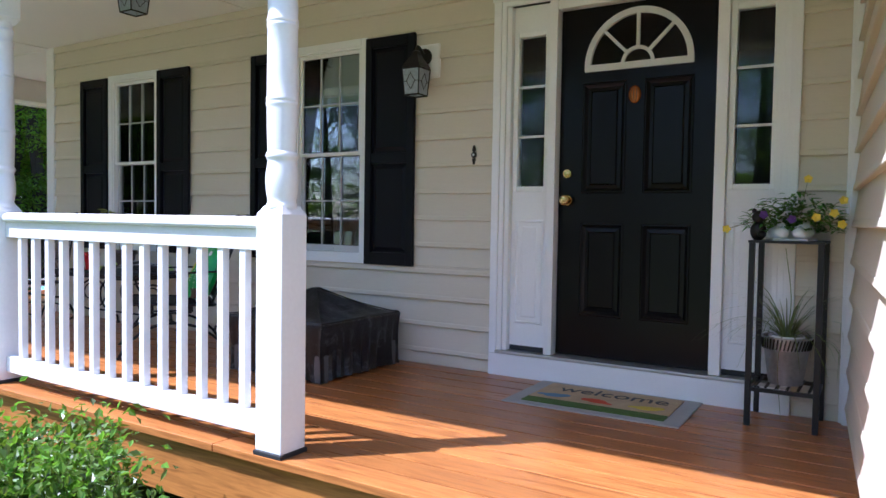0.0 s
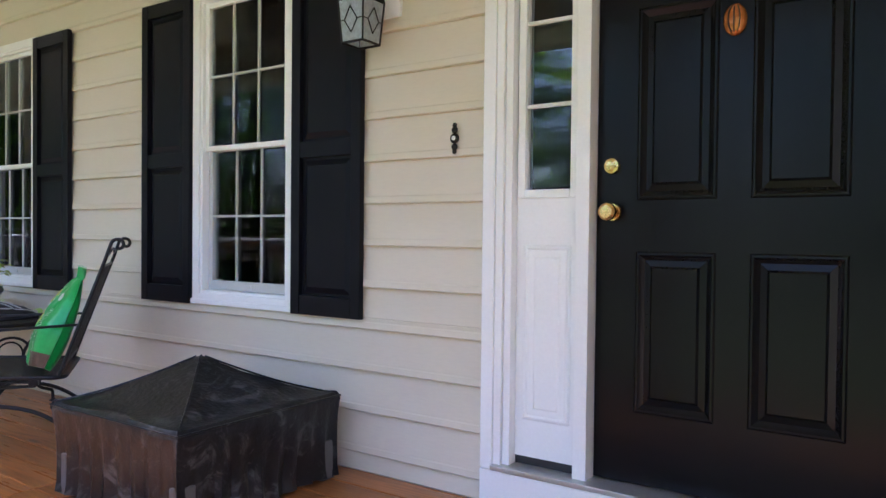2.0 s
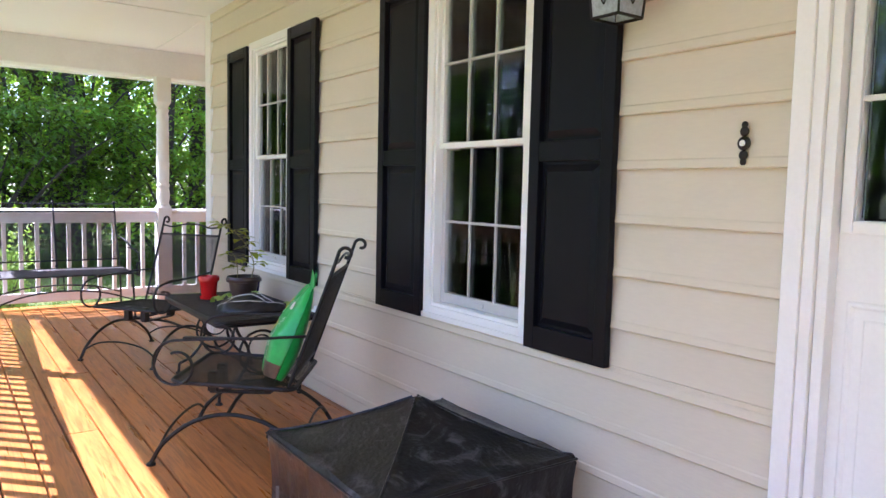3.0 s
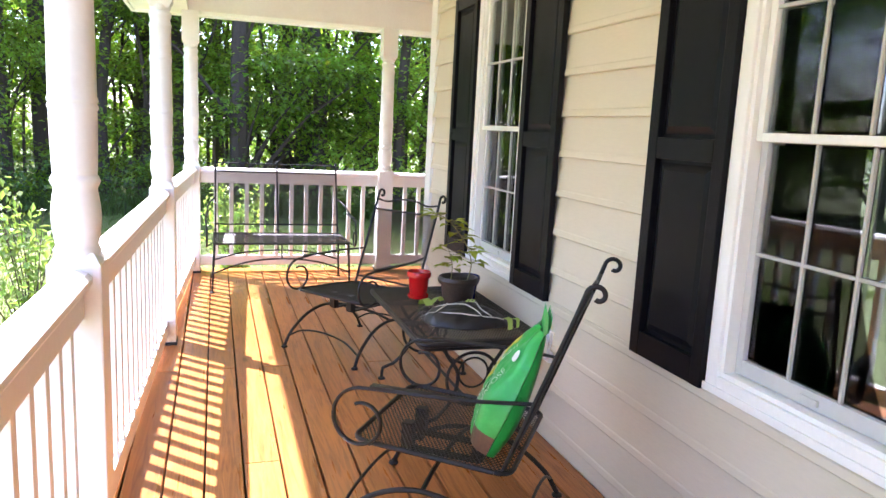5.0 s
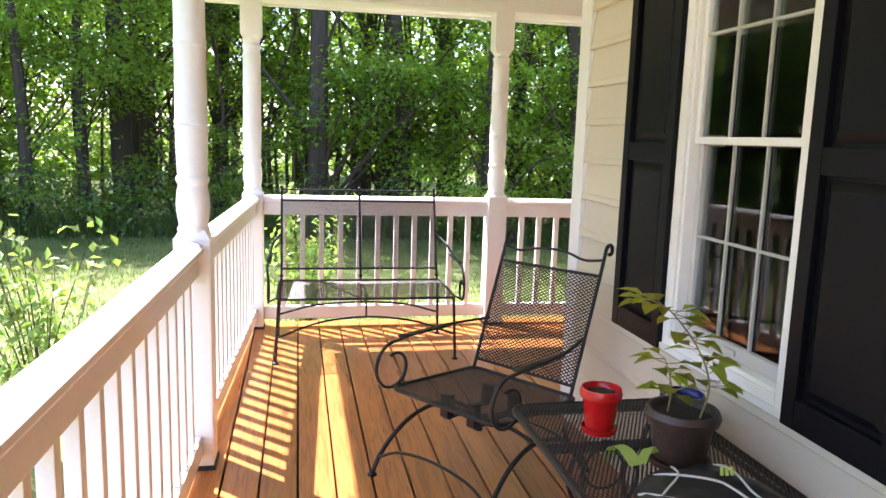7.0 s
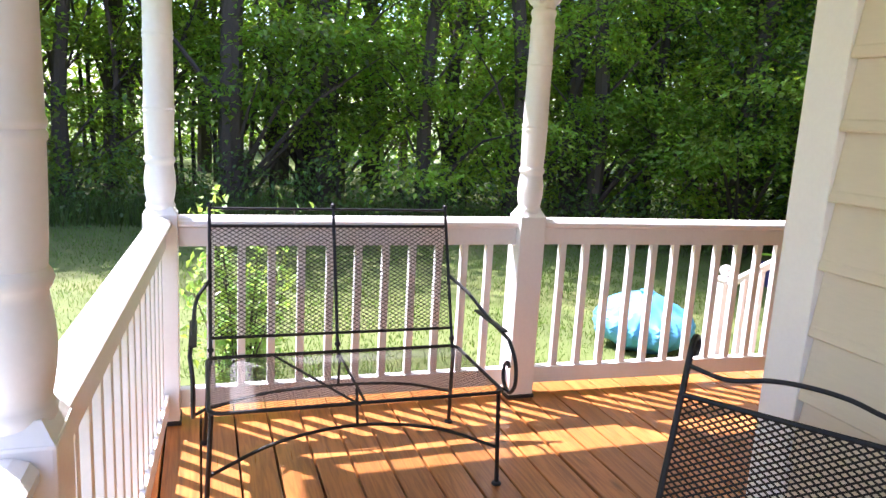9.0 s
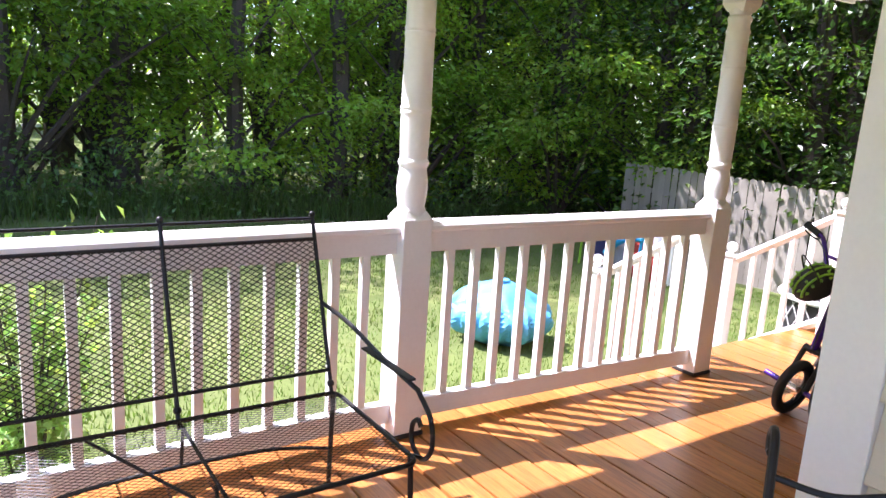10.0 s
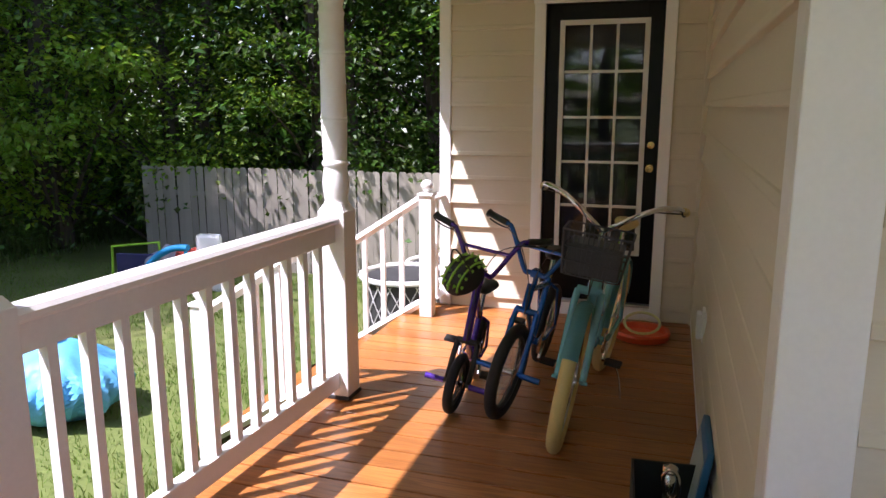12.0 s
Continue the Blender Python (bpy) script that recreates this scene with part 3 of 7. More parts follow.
def make_shutter(x0, x1):
    s = thing("shutter", (x0, -0.024, 0.638), "black two-panel window shutter fixed to the siding", "shutter", "window shutters")
    w, h = x1 - x0, 1.53
    bm = bmesh.new()
    t = -0.028
    bm_box(bm, 0, 0.052, t, 0, 0, h, 0.003)
    bm_box(bm, w - 0.052, w, t, 0, 0, h, 0.003)
    for zb, zt in ((0, 0.085), (0.685, 0.755), (h - 0.07, h)):
        bm_box(bm, 0.053, w - 0.053, t + 0.001, 0, zb, zt, 0.003)
    part("shutter_frame", bm, M_SHUTTER, s)
    for zb, zt in ((0.085, 0.685), (0.755, h - 0.07)):
        bm = bmesh.new()
        x_a, x_b = 0.053, w - 0.053
        rings = []
        for ins, y in ((0.0, -0.006), (0.012, -0.006), (0.035, -0.017), (0.037, -0.018)):
            rings.append([bm.verts.new(c) for c in ((x_a + ins, y, zb + ins), (x_b - ins, y, zb + ins), (x_b - ins, y, zt - ins), (x_a + ins, y, zt - ins))])
        for r, q in zip(rings, rings[1:]):
            for i in range(4):
                bm.faces.new((r[i], r[(i + 1) % 4], q[(i + 1) % 4], q[i]))
        bm.faces.new(rings[-1])
        part("raised_panel", bm, M_SHUTTER, s)
    return s


for a, b in WINDOWS:
    make_shutter(a - 0.40, a - 0.002)
    make_shutter(b + 0.002, b + 0.402)


def raised_panel(bm, x0, x1, z0, z1, y, mold=0.03, depth=0.008, dirn=-1):
    """A moulded panel: a sunk groove round a raised field, on a face at y."""
    rings = []
    for ins, d in ((0.0, 0.0), (0.006, 0.004), (0.012, 0.0045), (0.02, -depth * 0.2), (mold, -depth), (mold + 0.02, -depth * 0.35), (mold + 0.028, 0.0035)):
        yy = y + dirn * d
        rings.append([bm.verts.new(c) for c in ((x0 + ins, yy, z0 + ins), (x1 - ins, yy, z0 + ins), (x1 - ins, yy, z1 - ins), (x0 + ins, yy, z1 - ins))])
    for r, q in zip(rings, rings[1:]):
        for i in range(4):
            bm.faces.new((r[i], r[(i + 1) % 4], q[(i + 1) % 4], q[i]))
    bm.faces.new(rings[-1])


def knob(parent, x, y, z, r=0.03, name="door_knob"):
    bm = bmesh.new()
    bm_lathe(bm, [(r * 1.1, 0), (r * 1.1, 0.004), (r * 0.95, 0.01), (r * 0.42, 0.012), (r * 0.42, 0.028), (r * 0.75, 0.034), (r, 0.046), (r * 0.98, 0.058), (r * 0.7, 0.066), (r * 0.3, 0.067)], 20)
    bmesh.ops.rotate(bm, verts=bm.verts, matrix=Matrix.Rotation(radians(90), 3, "X"))
    bmesh.ops.translate(bm, verts=bm.verts, vec=(x, y, z))
    part(name, bm, M_BRASS, parent, "polished brass knob", True)


def deadbolt(parent, x, y, z, r=0.028):
    bm = bmesh.new()
    bm_lathe(bm, [(r, 0), (r, 0.012), (r * 0.9, 0.018), (r * 0.6, 0.02), (r * 0.55, 0.024), (r * 0.2, 0.025)], 20)
    bmesh.ops.rotate(bm, verts=bm.verts, matrix=Matrix.Rotation(radians(90), 3, "X"))
    bmesh.ops.translate(bm, verts=bm.verts, vec=(x, y, z))
    part("deadbolt", bm, M_BRASS, parent, "round brass deadbolt", True)


def front_door():
    # surround
    e = thing("door_surround", (0, 0, 0), "white panelled front door surround with two narrow sidelights", "door frame", kind="structure")
    x0, x1, _, z1 = DOOR
    bm = bmesh.new()
    for a, b, y0 in ((x0, x0 + 0.05, -0.036), (x0 + 0.05, x0 + 0.08, -0.026), (x1 - 0.05, x1, -0.036), (x1 - 0.08, x1 - 0.05, -0.026)):
        bm_box(bm, a, b, y0, 0.0, 0.135, z1 - 0.055, 0.003)
    bm_box(bm, x0 - 0.01, x1 + 0.01, -0.04, 0.0, z1 - 0.055, z1, 0.004)
    bm_box(bm, x0 + 0.08, x1 - 0.08, -0.026, 0.0, z1 - 0.085, z1 - 0.056, 0.003)
    part("casing", bm, M_WHITE, e)
    bm = bmesh.new()
    bm_box(bm, x0 + 0.004, x1 - 0.004, -0.045, 0.10, 0.0, 0.134, 0.003)
    part("apron_board", bm, M_WHITE, e)
    bm = bmesh.new()
    bm_box(bm, x0 + 0.05, x1 - 0.05, -0.05, 0.11, 0.1345, 0.153, 0.004)
    part("threshold", bm, M_ALU, e, "worn grey aluminium threshold")
    for a, b in ((x0 + 0.081, 4.985), (5.232, 5.282), (6.178, 6.235), (6.47, x1 - 0.081)):
        boxpart("jamb", (a, b, -0.012, 0.11, 0.153, z1 - 0.086), M_WHITE, e, 0.003)
    boxpart("head_jamb", (5.2825, 6.1775, -0.006, 0.11, 2.19, z1 - 0.086), M_WHITE, e, 0.003)
    for (a, b), (ga, gb) in (((4.9855, 5.2315), (5.022, 5.198)), ((6.2355, 6.4695), (6.268, 6.446))):
        bm = bmesh.new()
        za, zb, zc, zd = 0.185, 1.16, 2.06, z1 - 0.086
        bm_box(bm, a, b, 0.03, 0.075, za, zb)
        bm_box(bm, a, ga, 0.03, 0.075, zb, zc)
        bm_box(bm, gb, b, 0.03, 0.075, zb, zc)
        bm_box(bm, a, b, 0.03, 0.075, zc, zd)
        rect_frame(bm, ga - 0.03, gb + 0.03, zb - 0.032, zc + 0.03, 0.03, 0.016, 0.0295, 0.004)
        raised_panel(bm, a + 0.03, b - 0.03, 0.32, 0.96, 0.0295, 0.02, 0.006)
        sl = part("sidelight", bm, M_WHITE, e, "narrow sidelight over a white panel")
        pane_grid(sl, ga, gb, zb, zc, 1, 3, 0.04, 0.014)
        boxpart("bottom_sweep", (a, b, 0.034, 0.07, 0.154, 0.184), M_SHIM, sl, 0.002, "black rubber sweep")
    # door leaf
    d = thing("door_1", (0, 0, 0), "closed black panelled front door with a white fanlight", "front door", kind="structure")
    a, b, yf = 5.286, 6.174, 0.05
    cx, rz, rr = 5.742, 1.846, 0.285
    bm = bmesh.new()
    zl, zh = 0.16, 2.186
    px = ((5.425, 5.685), (5.785, 6.055))
    # face with openings for the panels and the half-round light
    xs = [a, px[0][0], px[0][1], px[1][0], px[1][1], b]
    zs = [zl, 0.40, 0.945, 1.115, 1.755, rz]
    for i in range(5):
        for j in range(5):
            if i in (1, 3) and j in (1, 3):
                raised_panel(bm, xs[i], xs[i + 1], zs[j], zs[j + 1], yf)
                continue
            vs = [bm.verts.new(c) for c in ((xs[i], yf, zs[j]), (xs[i + 1], yf, zs[j]), (xs[i + 1], yf, zs[j + 1]), (xs[i], yf, zs[j + 1]))]
            bm.faces.new(vs)
    n = 24
    arc = [(cx + rr * math.cos(math.pi * k / n), rz + rr * math.sin(math.pi * k / n)) for k in range(n + 1)]
    for (p, q) in zip(arc, arc[1:]):
        vs = [bm.verts.new((p[0], yf, p[1])), bm.verts.new((p[0], yf, zh)), bm.verts.new((q[0], yf, zh)), bm.verts.new((q[0], yf, q[1]))]
        bm.faces.new(vs)
    for l, r in ((a, cx - rr), (cx + rr, b)):
        bm.faces.new([bm.verts.new(c) for c in ((l, yf, rz), (r, yf, rz), (r, yf, zh), (l, yf, zh))])
    bmesh.ops.remove_doubles(bm, verts=bm.verts, dist=0.0004)
    bm_box(bm, a, b, yf + 0.012, yf + 0.045, zl, rz - 0.005)
    bm_box(bm, a, cx - rr, yf + 0.012, yf + 0.045, rz - 0.005, zh)
    bm_box(bm, cx + rr, b, yf + 0.012, yf + 0.045, rz - 0.005, zh)
    bm_box(bm, cx - rr, cx + rr, yf + 0.012, yf + 0.045, rz + rr, zh)
    part("door_leaf", bm, M_BLACK, d)
    f = bmesh.new()
    def ring(r0, r1, y0, y1, steps=32):
        prev = None
        for k in range(steps + 1):
            c, s = math.cos(math.pi * k / steps), math.sin(math.pi * k / steps)
            cur = [f.verts.new((cx + r * c, y, rz + r * s)) for r, y in ((r0, y0), (r1, y0), (r1, y1), (r0, y1))]
            if prev:
                for i in range(4):
                    f.faces.new((prev[i], prev[(i + 1) % 4], cur[(i + 1) % 4], cur[i]))
            else:
                f.faces.new(cur)
            prev = cur
        f.faces.new(prev)
    ring(rr - 0.012, rr + 0.022, yf - 0.014, yf + 0.01)
    ring(0.075, 0.094, yf - 0.012, yf + 0.006)
    bm_box(f, cx - rr - 0.022, cx + rr + 0.022, yf - 0.015, yf + 0.01, rz - 0.03, rz + 0.008, 0.003)
    for ang in (45, 90, 135):
        vs = bm_box(f, 0.09, rr, yf - 0.011, yf + 0.006, -0.009, 0.009)
        bmesh.ops.rotate(f, verts=vs, matrix=Matrix.Rotation(radians(-ang), 3, "Y"))
        bmesh.ops.translate(f, verts=vs, vec=(cx, 0, rz))
    fl = part("fanlight_frame", f, M_GRILLE, d, "white sunburst fanlight frame")
    g = bmesh.new()
    g.faces.new([g.verts.new((cx + (rr - 0.005) * math.cos(math.pi * k / n), yf + 0.012, rz + (rr - 0.005) * math.sin(math.pi * k / n))) for k in range(n + 1)])
    p = part("pane", g, M_GLASS, fl)
    p.visible_shadow = False
    knob(d, 5.342, yf, 1.076)
    deadbolt(d, 5.341, yf, 1.233)
    # amber oval knocker with a cross of dark lead
    bm = bmesh.new()
    bmesh.ops.create_uvsphere(bm, u_segments=20, v_segments=12, radius=1, matrix=Matrix.LocRotScale((5.731, yf - 0.006, 1.669), None, (0.036, 0.02, 0.05)))
    k = part("door_knocker", bm, mat("amber_enamel", (0.45, 0.15, 0.03), 0.15, 0.6, vary=0.3, scale=40), d, "amber oval door ornament", True)
    bm = bmesh.new()
    for s in (-0.017, 0.0, 0.017):
        bm_tube(bm, [(5.731 + s * math.cos(t), yf - 0.027 * math.sqrt(max(0.05, 1 - (s / 0.036) ** 2)) * math.cos(t) ** 0.5 - 0.001, 1.669 + 0.045 * math.sin(t)) for t in [-1.1 + 0.22 * i for i in range(11)]], 0.0022, 5)
    part("lead_line", bm, M_IRON, k)
    return d


front_door()


def french_door():
    x0, x1, _, z1 = FDOOR
    y = BUMP
    e = thing("door_surround_2", (0, y, 0), "white casing of the glazed back door", "door frame", kind="structure")
    bm = bmesh.new()
    bm_box(bm, x0, x0 + 0.075, -0.034, 0.0, 0.0, z1 - 0.075, 0.004)
    bm_box(bm, x1 - 0.075, x1, -0.034, 0.0, 0.0, z1 - 0.075, 0.004)
    bm_box(bm, x0 - 0.008, x1 + 0.008, -0.036, 0.0, z1 - 0.075, z1, 0.004)
    part("casing", bm, M_WHITE, e)
    boxpart("apron_board", (x0 + 0.077, x1 - 0.077, -0.02, 0.1, 0.0, 0.09), M_WHITE, e, 0.003)
    boxpart("threshold", (x0 + 0.077, x1 - 0.077, -0.03, 0.1, 0.0905, 0.108), M_ALU, e, 0.003)
    d = thing("door_2", (0, y, 0), "closed black back door with fifteen white-barred panes", "glazed door", kind="structure")
    a, b = x0 + 0.078, x1 - 0.078
    ga, gb, gz0, gz1 = -0.966, -0.402, 0.46, 2.02
    bm = bmesh.new()
    bm_box(bm, a, ga, 0.02, 0.06, 0.11, z1 - 0.078, 0.002)
    bm_box(bm, gb, b, 0.02, 0.06, 0.11, z1 - 0.078, 0.002)
    bm_box(bm, ga, gb, 0.02, 0.06, 0.11, gz0, 0.002)
    bm_box(bm, ga, gb, 0.02, 0.06, gz1, z1 - 0.078, 0.002)
    part("door_leaf", bm, M_BLACK, d)
    bm = bmesh.new()
    rect_frame(bm, ga - 0.012, gb + 0.012, gz0 - 0.012, gz1 + 0.012, 0.034, 0.006, 0.0195, 0.003)
    fr = part("glazing_frame", bm, M_GRILLE, d, "white frame round the panes")
    pane_grid(fr, ga + 0.022, gb - 0.022, gz0 + 0.022, gz1 - 0.022, 3, 5, 0.03, 0.018)
    knob(d, -0.352, 0.02, 1.056, 0.027)
    deadbolt(d, -0.350, 0.02, 1.21, 0.026)


french_door()

# added shells behind the openings, their unlit look put into the near-black colour
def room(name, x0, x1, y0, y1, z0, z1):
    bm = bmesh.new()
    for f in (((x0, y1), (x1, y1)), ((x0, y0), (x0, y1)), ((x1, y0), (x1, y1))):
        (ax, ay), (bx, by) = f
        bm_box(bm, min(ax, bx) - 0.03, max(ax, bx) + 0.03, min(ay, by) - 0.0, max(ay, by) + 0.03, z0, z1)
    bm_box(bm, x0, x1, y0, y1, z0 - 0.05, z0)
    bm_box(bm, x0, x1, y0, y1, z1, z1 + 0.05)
    thing(name, (0, 0, 0), "plain added shell behind the glass, coloured near-black as unlit", "wall", kind="structure", bm=bm, material=M_DARK)


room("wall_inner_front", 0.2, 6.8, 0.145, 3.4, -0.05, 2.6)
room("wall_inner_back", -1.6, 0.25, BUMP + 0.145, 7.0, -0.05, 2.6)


# ---- wall lamp, bell and sockets ----
M_BRONZE = mat("dark_bronze", (0.02, 0.017, 0.015), 0.4, 0.6, vary=0.2)
M_LAMPGLASS = mat("seeded_lamp_glass", (0.62, 0.68, 0.72), 0.2, vary=0.25, scale=60, fine=160, bump=0.4)


def lantern_cage(parent, cx, cy, z0, z1, r0, r1):
    bm = bmesh.new()
    c = [(-1, -1), (1, -1), (1, 1), (-1, 1)]
    for i in range(4):
        (ax, ay), (bx, by) = c[i], c[(i + 1) % 4]
        bm_cyl(bm, (cx + ax * r0, cy + ay * r0, z0), (cx + ax * r1, cy + ay * r1, z1), 0.004, seg=6)
        bm_cyl(bm, (cx + ax * r0, cy + ay * r0, z0), (cx + bx * r0, cy + by * r0, z0), 0.005, seg=6)
        bm_cyl(bm, (cx + ax * r1, cy + ay * r1, z1), (cx + bx * r1, cy + by * r1, z1), 0.005, seg=6)
        # a leaded diamond on each side
        m0 = Vector((cx + (ax + bx) / 2 * r0, cy + (ay + by) / 2 * r0, z0))
        m1 = Vector((cx + (ax + bx) / 2 * r1, cy + (ay + by) / 2 * r1, z1))
        mid = (m0 + m1) / 2
        side = Vector((bx - ax, by - ay, 0)) * (r0 + r1) / 4
        out = Vector((ax + bx, ay + by, 0)) * 0.002
        dia = [m0.lerp(m1, 0.2) + out, mid + side * 0.55 + out, m0.lerp(m1, 0.8) + out, mid - side * 0.55 + out]
        for p, q in zip(dia, dia[1:] + dia[:1]):
            bm_cyl(bm, p, q, 0.0022, seg=5)
        for p, q in ((dia[1], mid + side * 0.95 + out), (dia[3], mid - side * 0.95 + out)):
            bm_cyl(bm, p, q, 0.0022, seg=5)
    part("lantern_cage", bm, M_BRONZE, parent)
    for i in range(4):
        (ax, ay), (bx, by) = c[i], c[(i + 1) % 4]
        k = 0.97
        bm = bmesh.new()
        bm.faces.new([bm.verts.new(v) for v in ((cx + ax * r0 * k, cy + ay * r0 * k, z0), (cx + bx * r0 * k, cy + by * r0 * k, z0), (cx + bx * r1 * k, cy + by * r1 * k, z1), (cx + ax * r1 * k, cy + ay * r1 * k, z1))])
        bmesh.ops.solidify(bm, geom=bm.faces[:], thickness=0.002)
        part("glass_panel", bm, M_LAMPGLASS, parent, "seeded grey glass")


def wall_lamp():
    l = thing("wall_lantern", (0, 0, 0), "dark bronze wall lantern with leaded glass on a white block", "wall lamp")
    bm = bmesh.new()
    bm_box(bm, 4.305, 4.48, -0.034, -0.008, 1.862, 2.082, 0.008)
    part("mounting_block", bm, M_WHITE, l, "white mounting block")
    cx, cy = 4.385, -0.155
    bm = bmesh.new()
    bm_lathe(bm, [(0.055, 0), (0.055, 0.008), (0.045, 0.016), (0.02, 0.02)], 18)
    bmesh.ops.rotate(bm, verts=bm.verts, matrix=Matrix.Rotation(radians(90), 3, "X"))
    bmesh.ops.translate(bm, verts=bm.verts, vec=(4.37, -0.034, 2.0))
    bm_tube(bm, smooth_path([(4.37, -0.04, 2.0), (4.372, -0.09, 2.035), (4.378, -0.13, 2.045), (cx, cy, 2.01)]), 0.013, 8)
    part("bracket_arm", bm, M_BRONZE, l, smooth=True)
    bm = bmesh.new()
    bm_lathe(bm, [(0.094, 1.90), (0.092, 1.908), (0.08, 1.93), (0.05, 1.965), (0.034, 1.985), (0.028, 2.01), (0.01, 2.02)], 4, (0, 0, 0))
    bmesh.ops.rotate(bm, verts=bm.verts, matrix=Matrix.Rotation(radians(45), 3, "Z"))
    bmesh.ops.translate(bm, verts=bm.verts, vec=(cx, cy, 0))
    part("roof_cap", bm, M_BRONZE, l)
    lantern_cage(l, cx, cy, 1.735, 1.90, 0.052, 0.064)


def ceiling_lamp():
    l = thing("ceiling_lantern", (0, 0, 0), "dark bronze flush lantern hanging from the porch ceiling", "ceiling lamp")
    cx, cy = 2.62, -0.93
    bm = bmesh.new()
    bm_lathe(bm, [(0.08, 0.0), (0.085, 0.012), (0.06, 0.03), (0.02, 0.04)], 20, (cx, cy, CEIL - 0.04))
    bm_cyl(bm, (cx, cy, CEIL - 0.09), (cx, cy, CEIL - 0.03), 0.012)
    part("canopy", bm, M_BRONZE, l, smooth=True)
    lantern_cage(l, cx, cy, CEIL - 0.24, CEIL - 0.09, 0.06, 0.075)
    boxpart("top_plate", (cx - 0.078, cx + 0.078, cy - 0.078, cy + 0.078, CEIL - 0.092, CEIL - 0.084), M_BRONZE, l, 0.002)


wall_lamp()
ceiling_lamp()


def door_bell():
    b = thing("door_bell", (4.746, -0.031, 1.358), "small black scrolled doorbell plate with a white button", "doorbell")
    bm = bmesh.new()
    for r, z in ((0.010, -0.05), (0.014, -0.032), (0.02, 0.0), (0.014, 0.032), (0.010, 0.05)):
        bmesh.ops.create_uvsphere(bm, u_segments=10, v_segments=6, radius=r, matrix=Matrix.LocRotScale((0, 0, z), None, (1, 0.4, 1)))
    part("bell_plate", bm, M_BRONZE, b, smooth=True)
    bm = bmesh.new()
    bmesh.ops.create_uvsphere(bm, u_segments=10, v_segments=6, radius=0.009, matrix=Matrix.LocRotScale((0, -0.008, 0), None, (1, 0.5, 1)))
    part("button", bm, M_WHITE, b, "white push button", True)


door_bell()


def socket(at, rz):
    s = thing("outdoor_socket", at, "white outdoor socket with a hinged cover on the siding", "socket", rz=rz)
    bm = bmesh.new()
    bm_box(bm, -0.05, 0.05, -0.02, 0.0, -0.075, 0.075, 0.004)
    part("mounting_plate", bm, M_WHITE, s)
    bm = bmesh.new()
    bm_box(bm, -0.038, 0.038, -0.045, -0.0205, -0.06, 0.06, 0.008)
    part("cover", bm, M_WHITE, s)


socket((2.08, -0.012, 0.44), 0)
socket((-0.012, 2.18, 0.48), -90)


# ---- iron furniture ----
def mesh_panel(bm, u, v, at, w, h, pitch=0.026, slope=0.62, wire=0.0024):
    """Expanded-metal sheet in the plane of u and v, w by h, its corner at at."""
    u, v, at = Vector(u).normalized(), Vector(v).normalized(), Vector(at)
    nrm = u.cross(v)
    for sgn in (1, -1):
        k = slope * sgn
        # lines b = k * a + c
        c0, c1 = (-slope * w, h) if sgn > 0 else (0.0, h + slope * w)
        step = pitch * slope
        n = int((c1 - c0) / step)
        for i in range(1, n):
            c = c0 + i * step
            pts = []
            a_lo, a_hi = sorted(((0 - c) / k, (h - c) / k))
            a_lo, a_hi = max(0, a_lo), min(w, a_hi)
            if a_hi - a_lo < 0.004:
                continue
            p, q = at + u * a_lo + v * (k * a_lo + c), at + u * a_hi + v * (k * a_hi + c)
            d = (q - p).normalized()
            s = d.cross(nrm) * wire
            t = nrm * wire * 0.6
            ring = [[bm.verts.new(o + s), bm.verts.new(o + t), bm.verts.new(o - s), bm.verts.new(o - t)] for o in (p, q)]
            for j in range(4):
                bm.faces.new((ring[0][j], ring[0][(j + 1) % 4], ring[1][(j + 1) % 4], ring[1][j]))


def spiral(c, r0, r1, a0, a1, plane, steps=26):
    """Points of a scroll about c in the plane of two unit vectors, from angle a0 to a1 (degrees)."""
    e, f = Vector(plane[0]), Vector(plane[1])
    out = []
    for i in range(steps + 1):
        t = i / steps
        a, r = radians(a0 + (a1 - a0) * t), r0 + (r1 - r0) * t
        out.append(Vector(c) + e * math.cos(a) * r + f * math.sin(a) * r)
    return out


def round_rect(x0, x1, y0, y1, z, r=0.04, tilt=0.0):
    pts = []
    for cx, cy, a in ((x1 - r, y1 - r, 0), (x0 + r, y1 - r, 90), (x0 + r, y0 + r, 180), (x1 - r, y0 + r, 270)):
        for k in range(5):
            t = radians(a + k * 22.5)
            px, py = cx + r * math.cos(t), cy + r * math.sin(t)
            pts.append(Vector((px, py, z - tilt * py)))
    pts.append(pts[0].copy())
    return pts


def foot_pad(bm, p):
    bm_lathe(bm, [(0.019, 0), (0.021, 0.004), (0.018, 0.010), (0.009, 0.014)], 12, p)


ZS_SEAT = 0.35


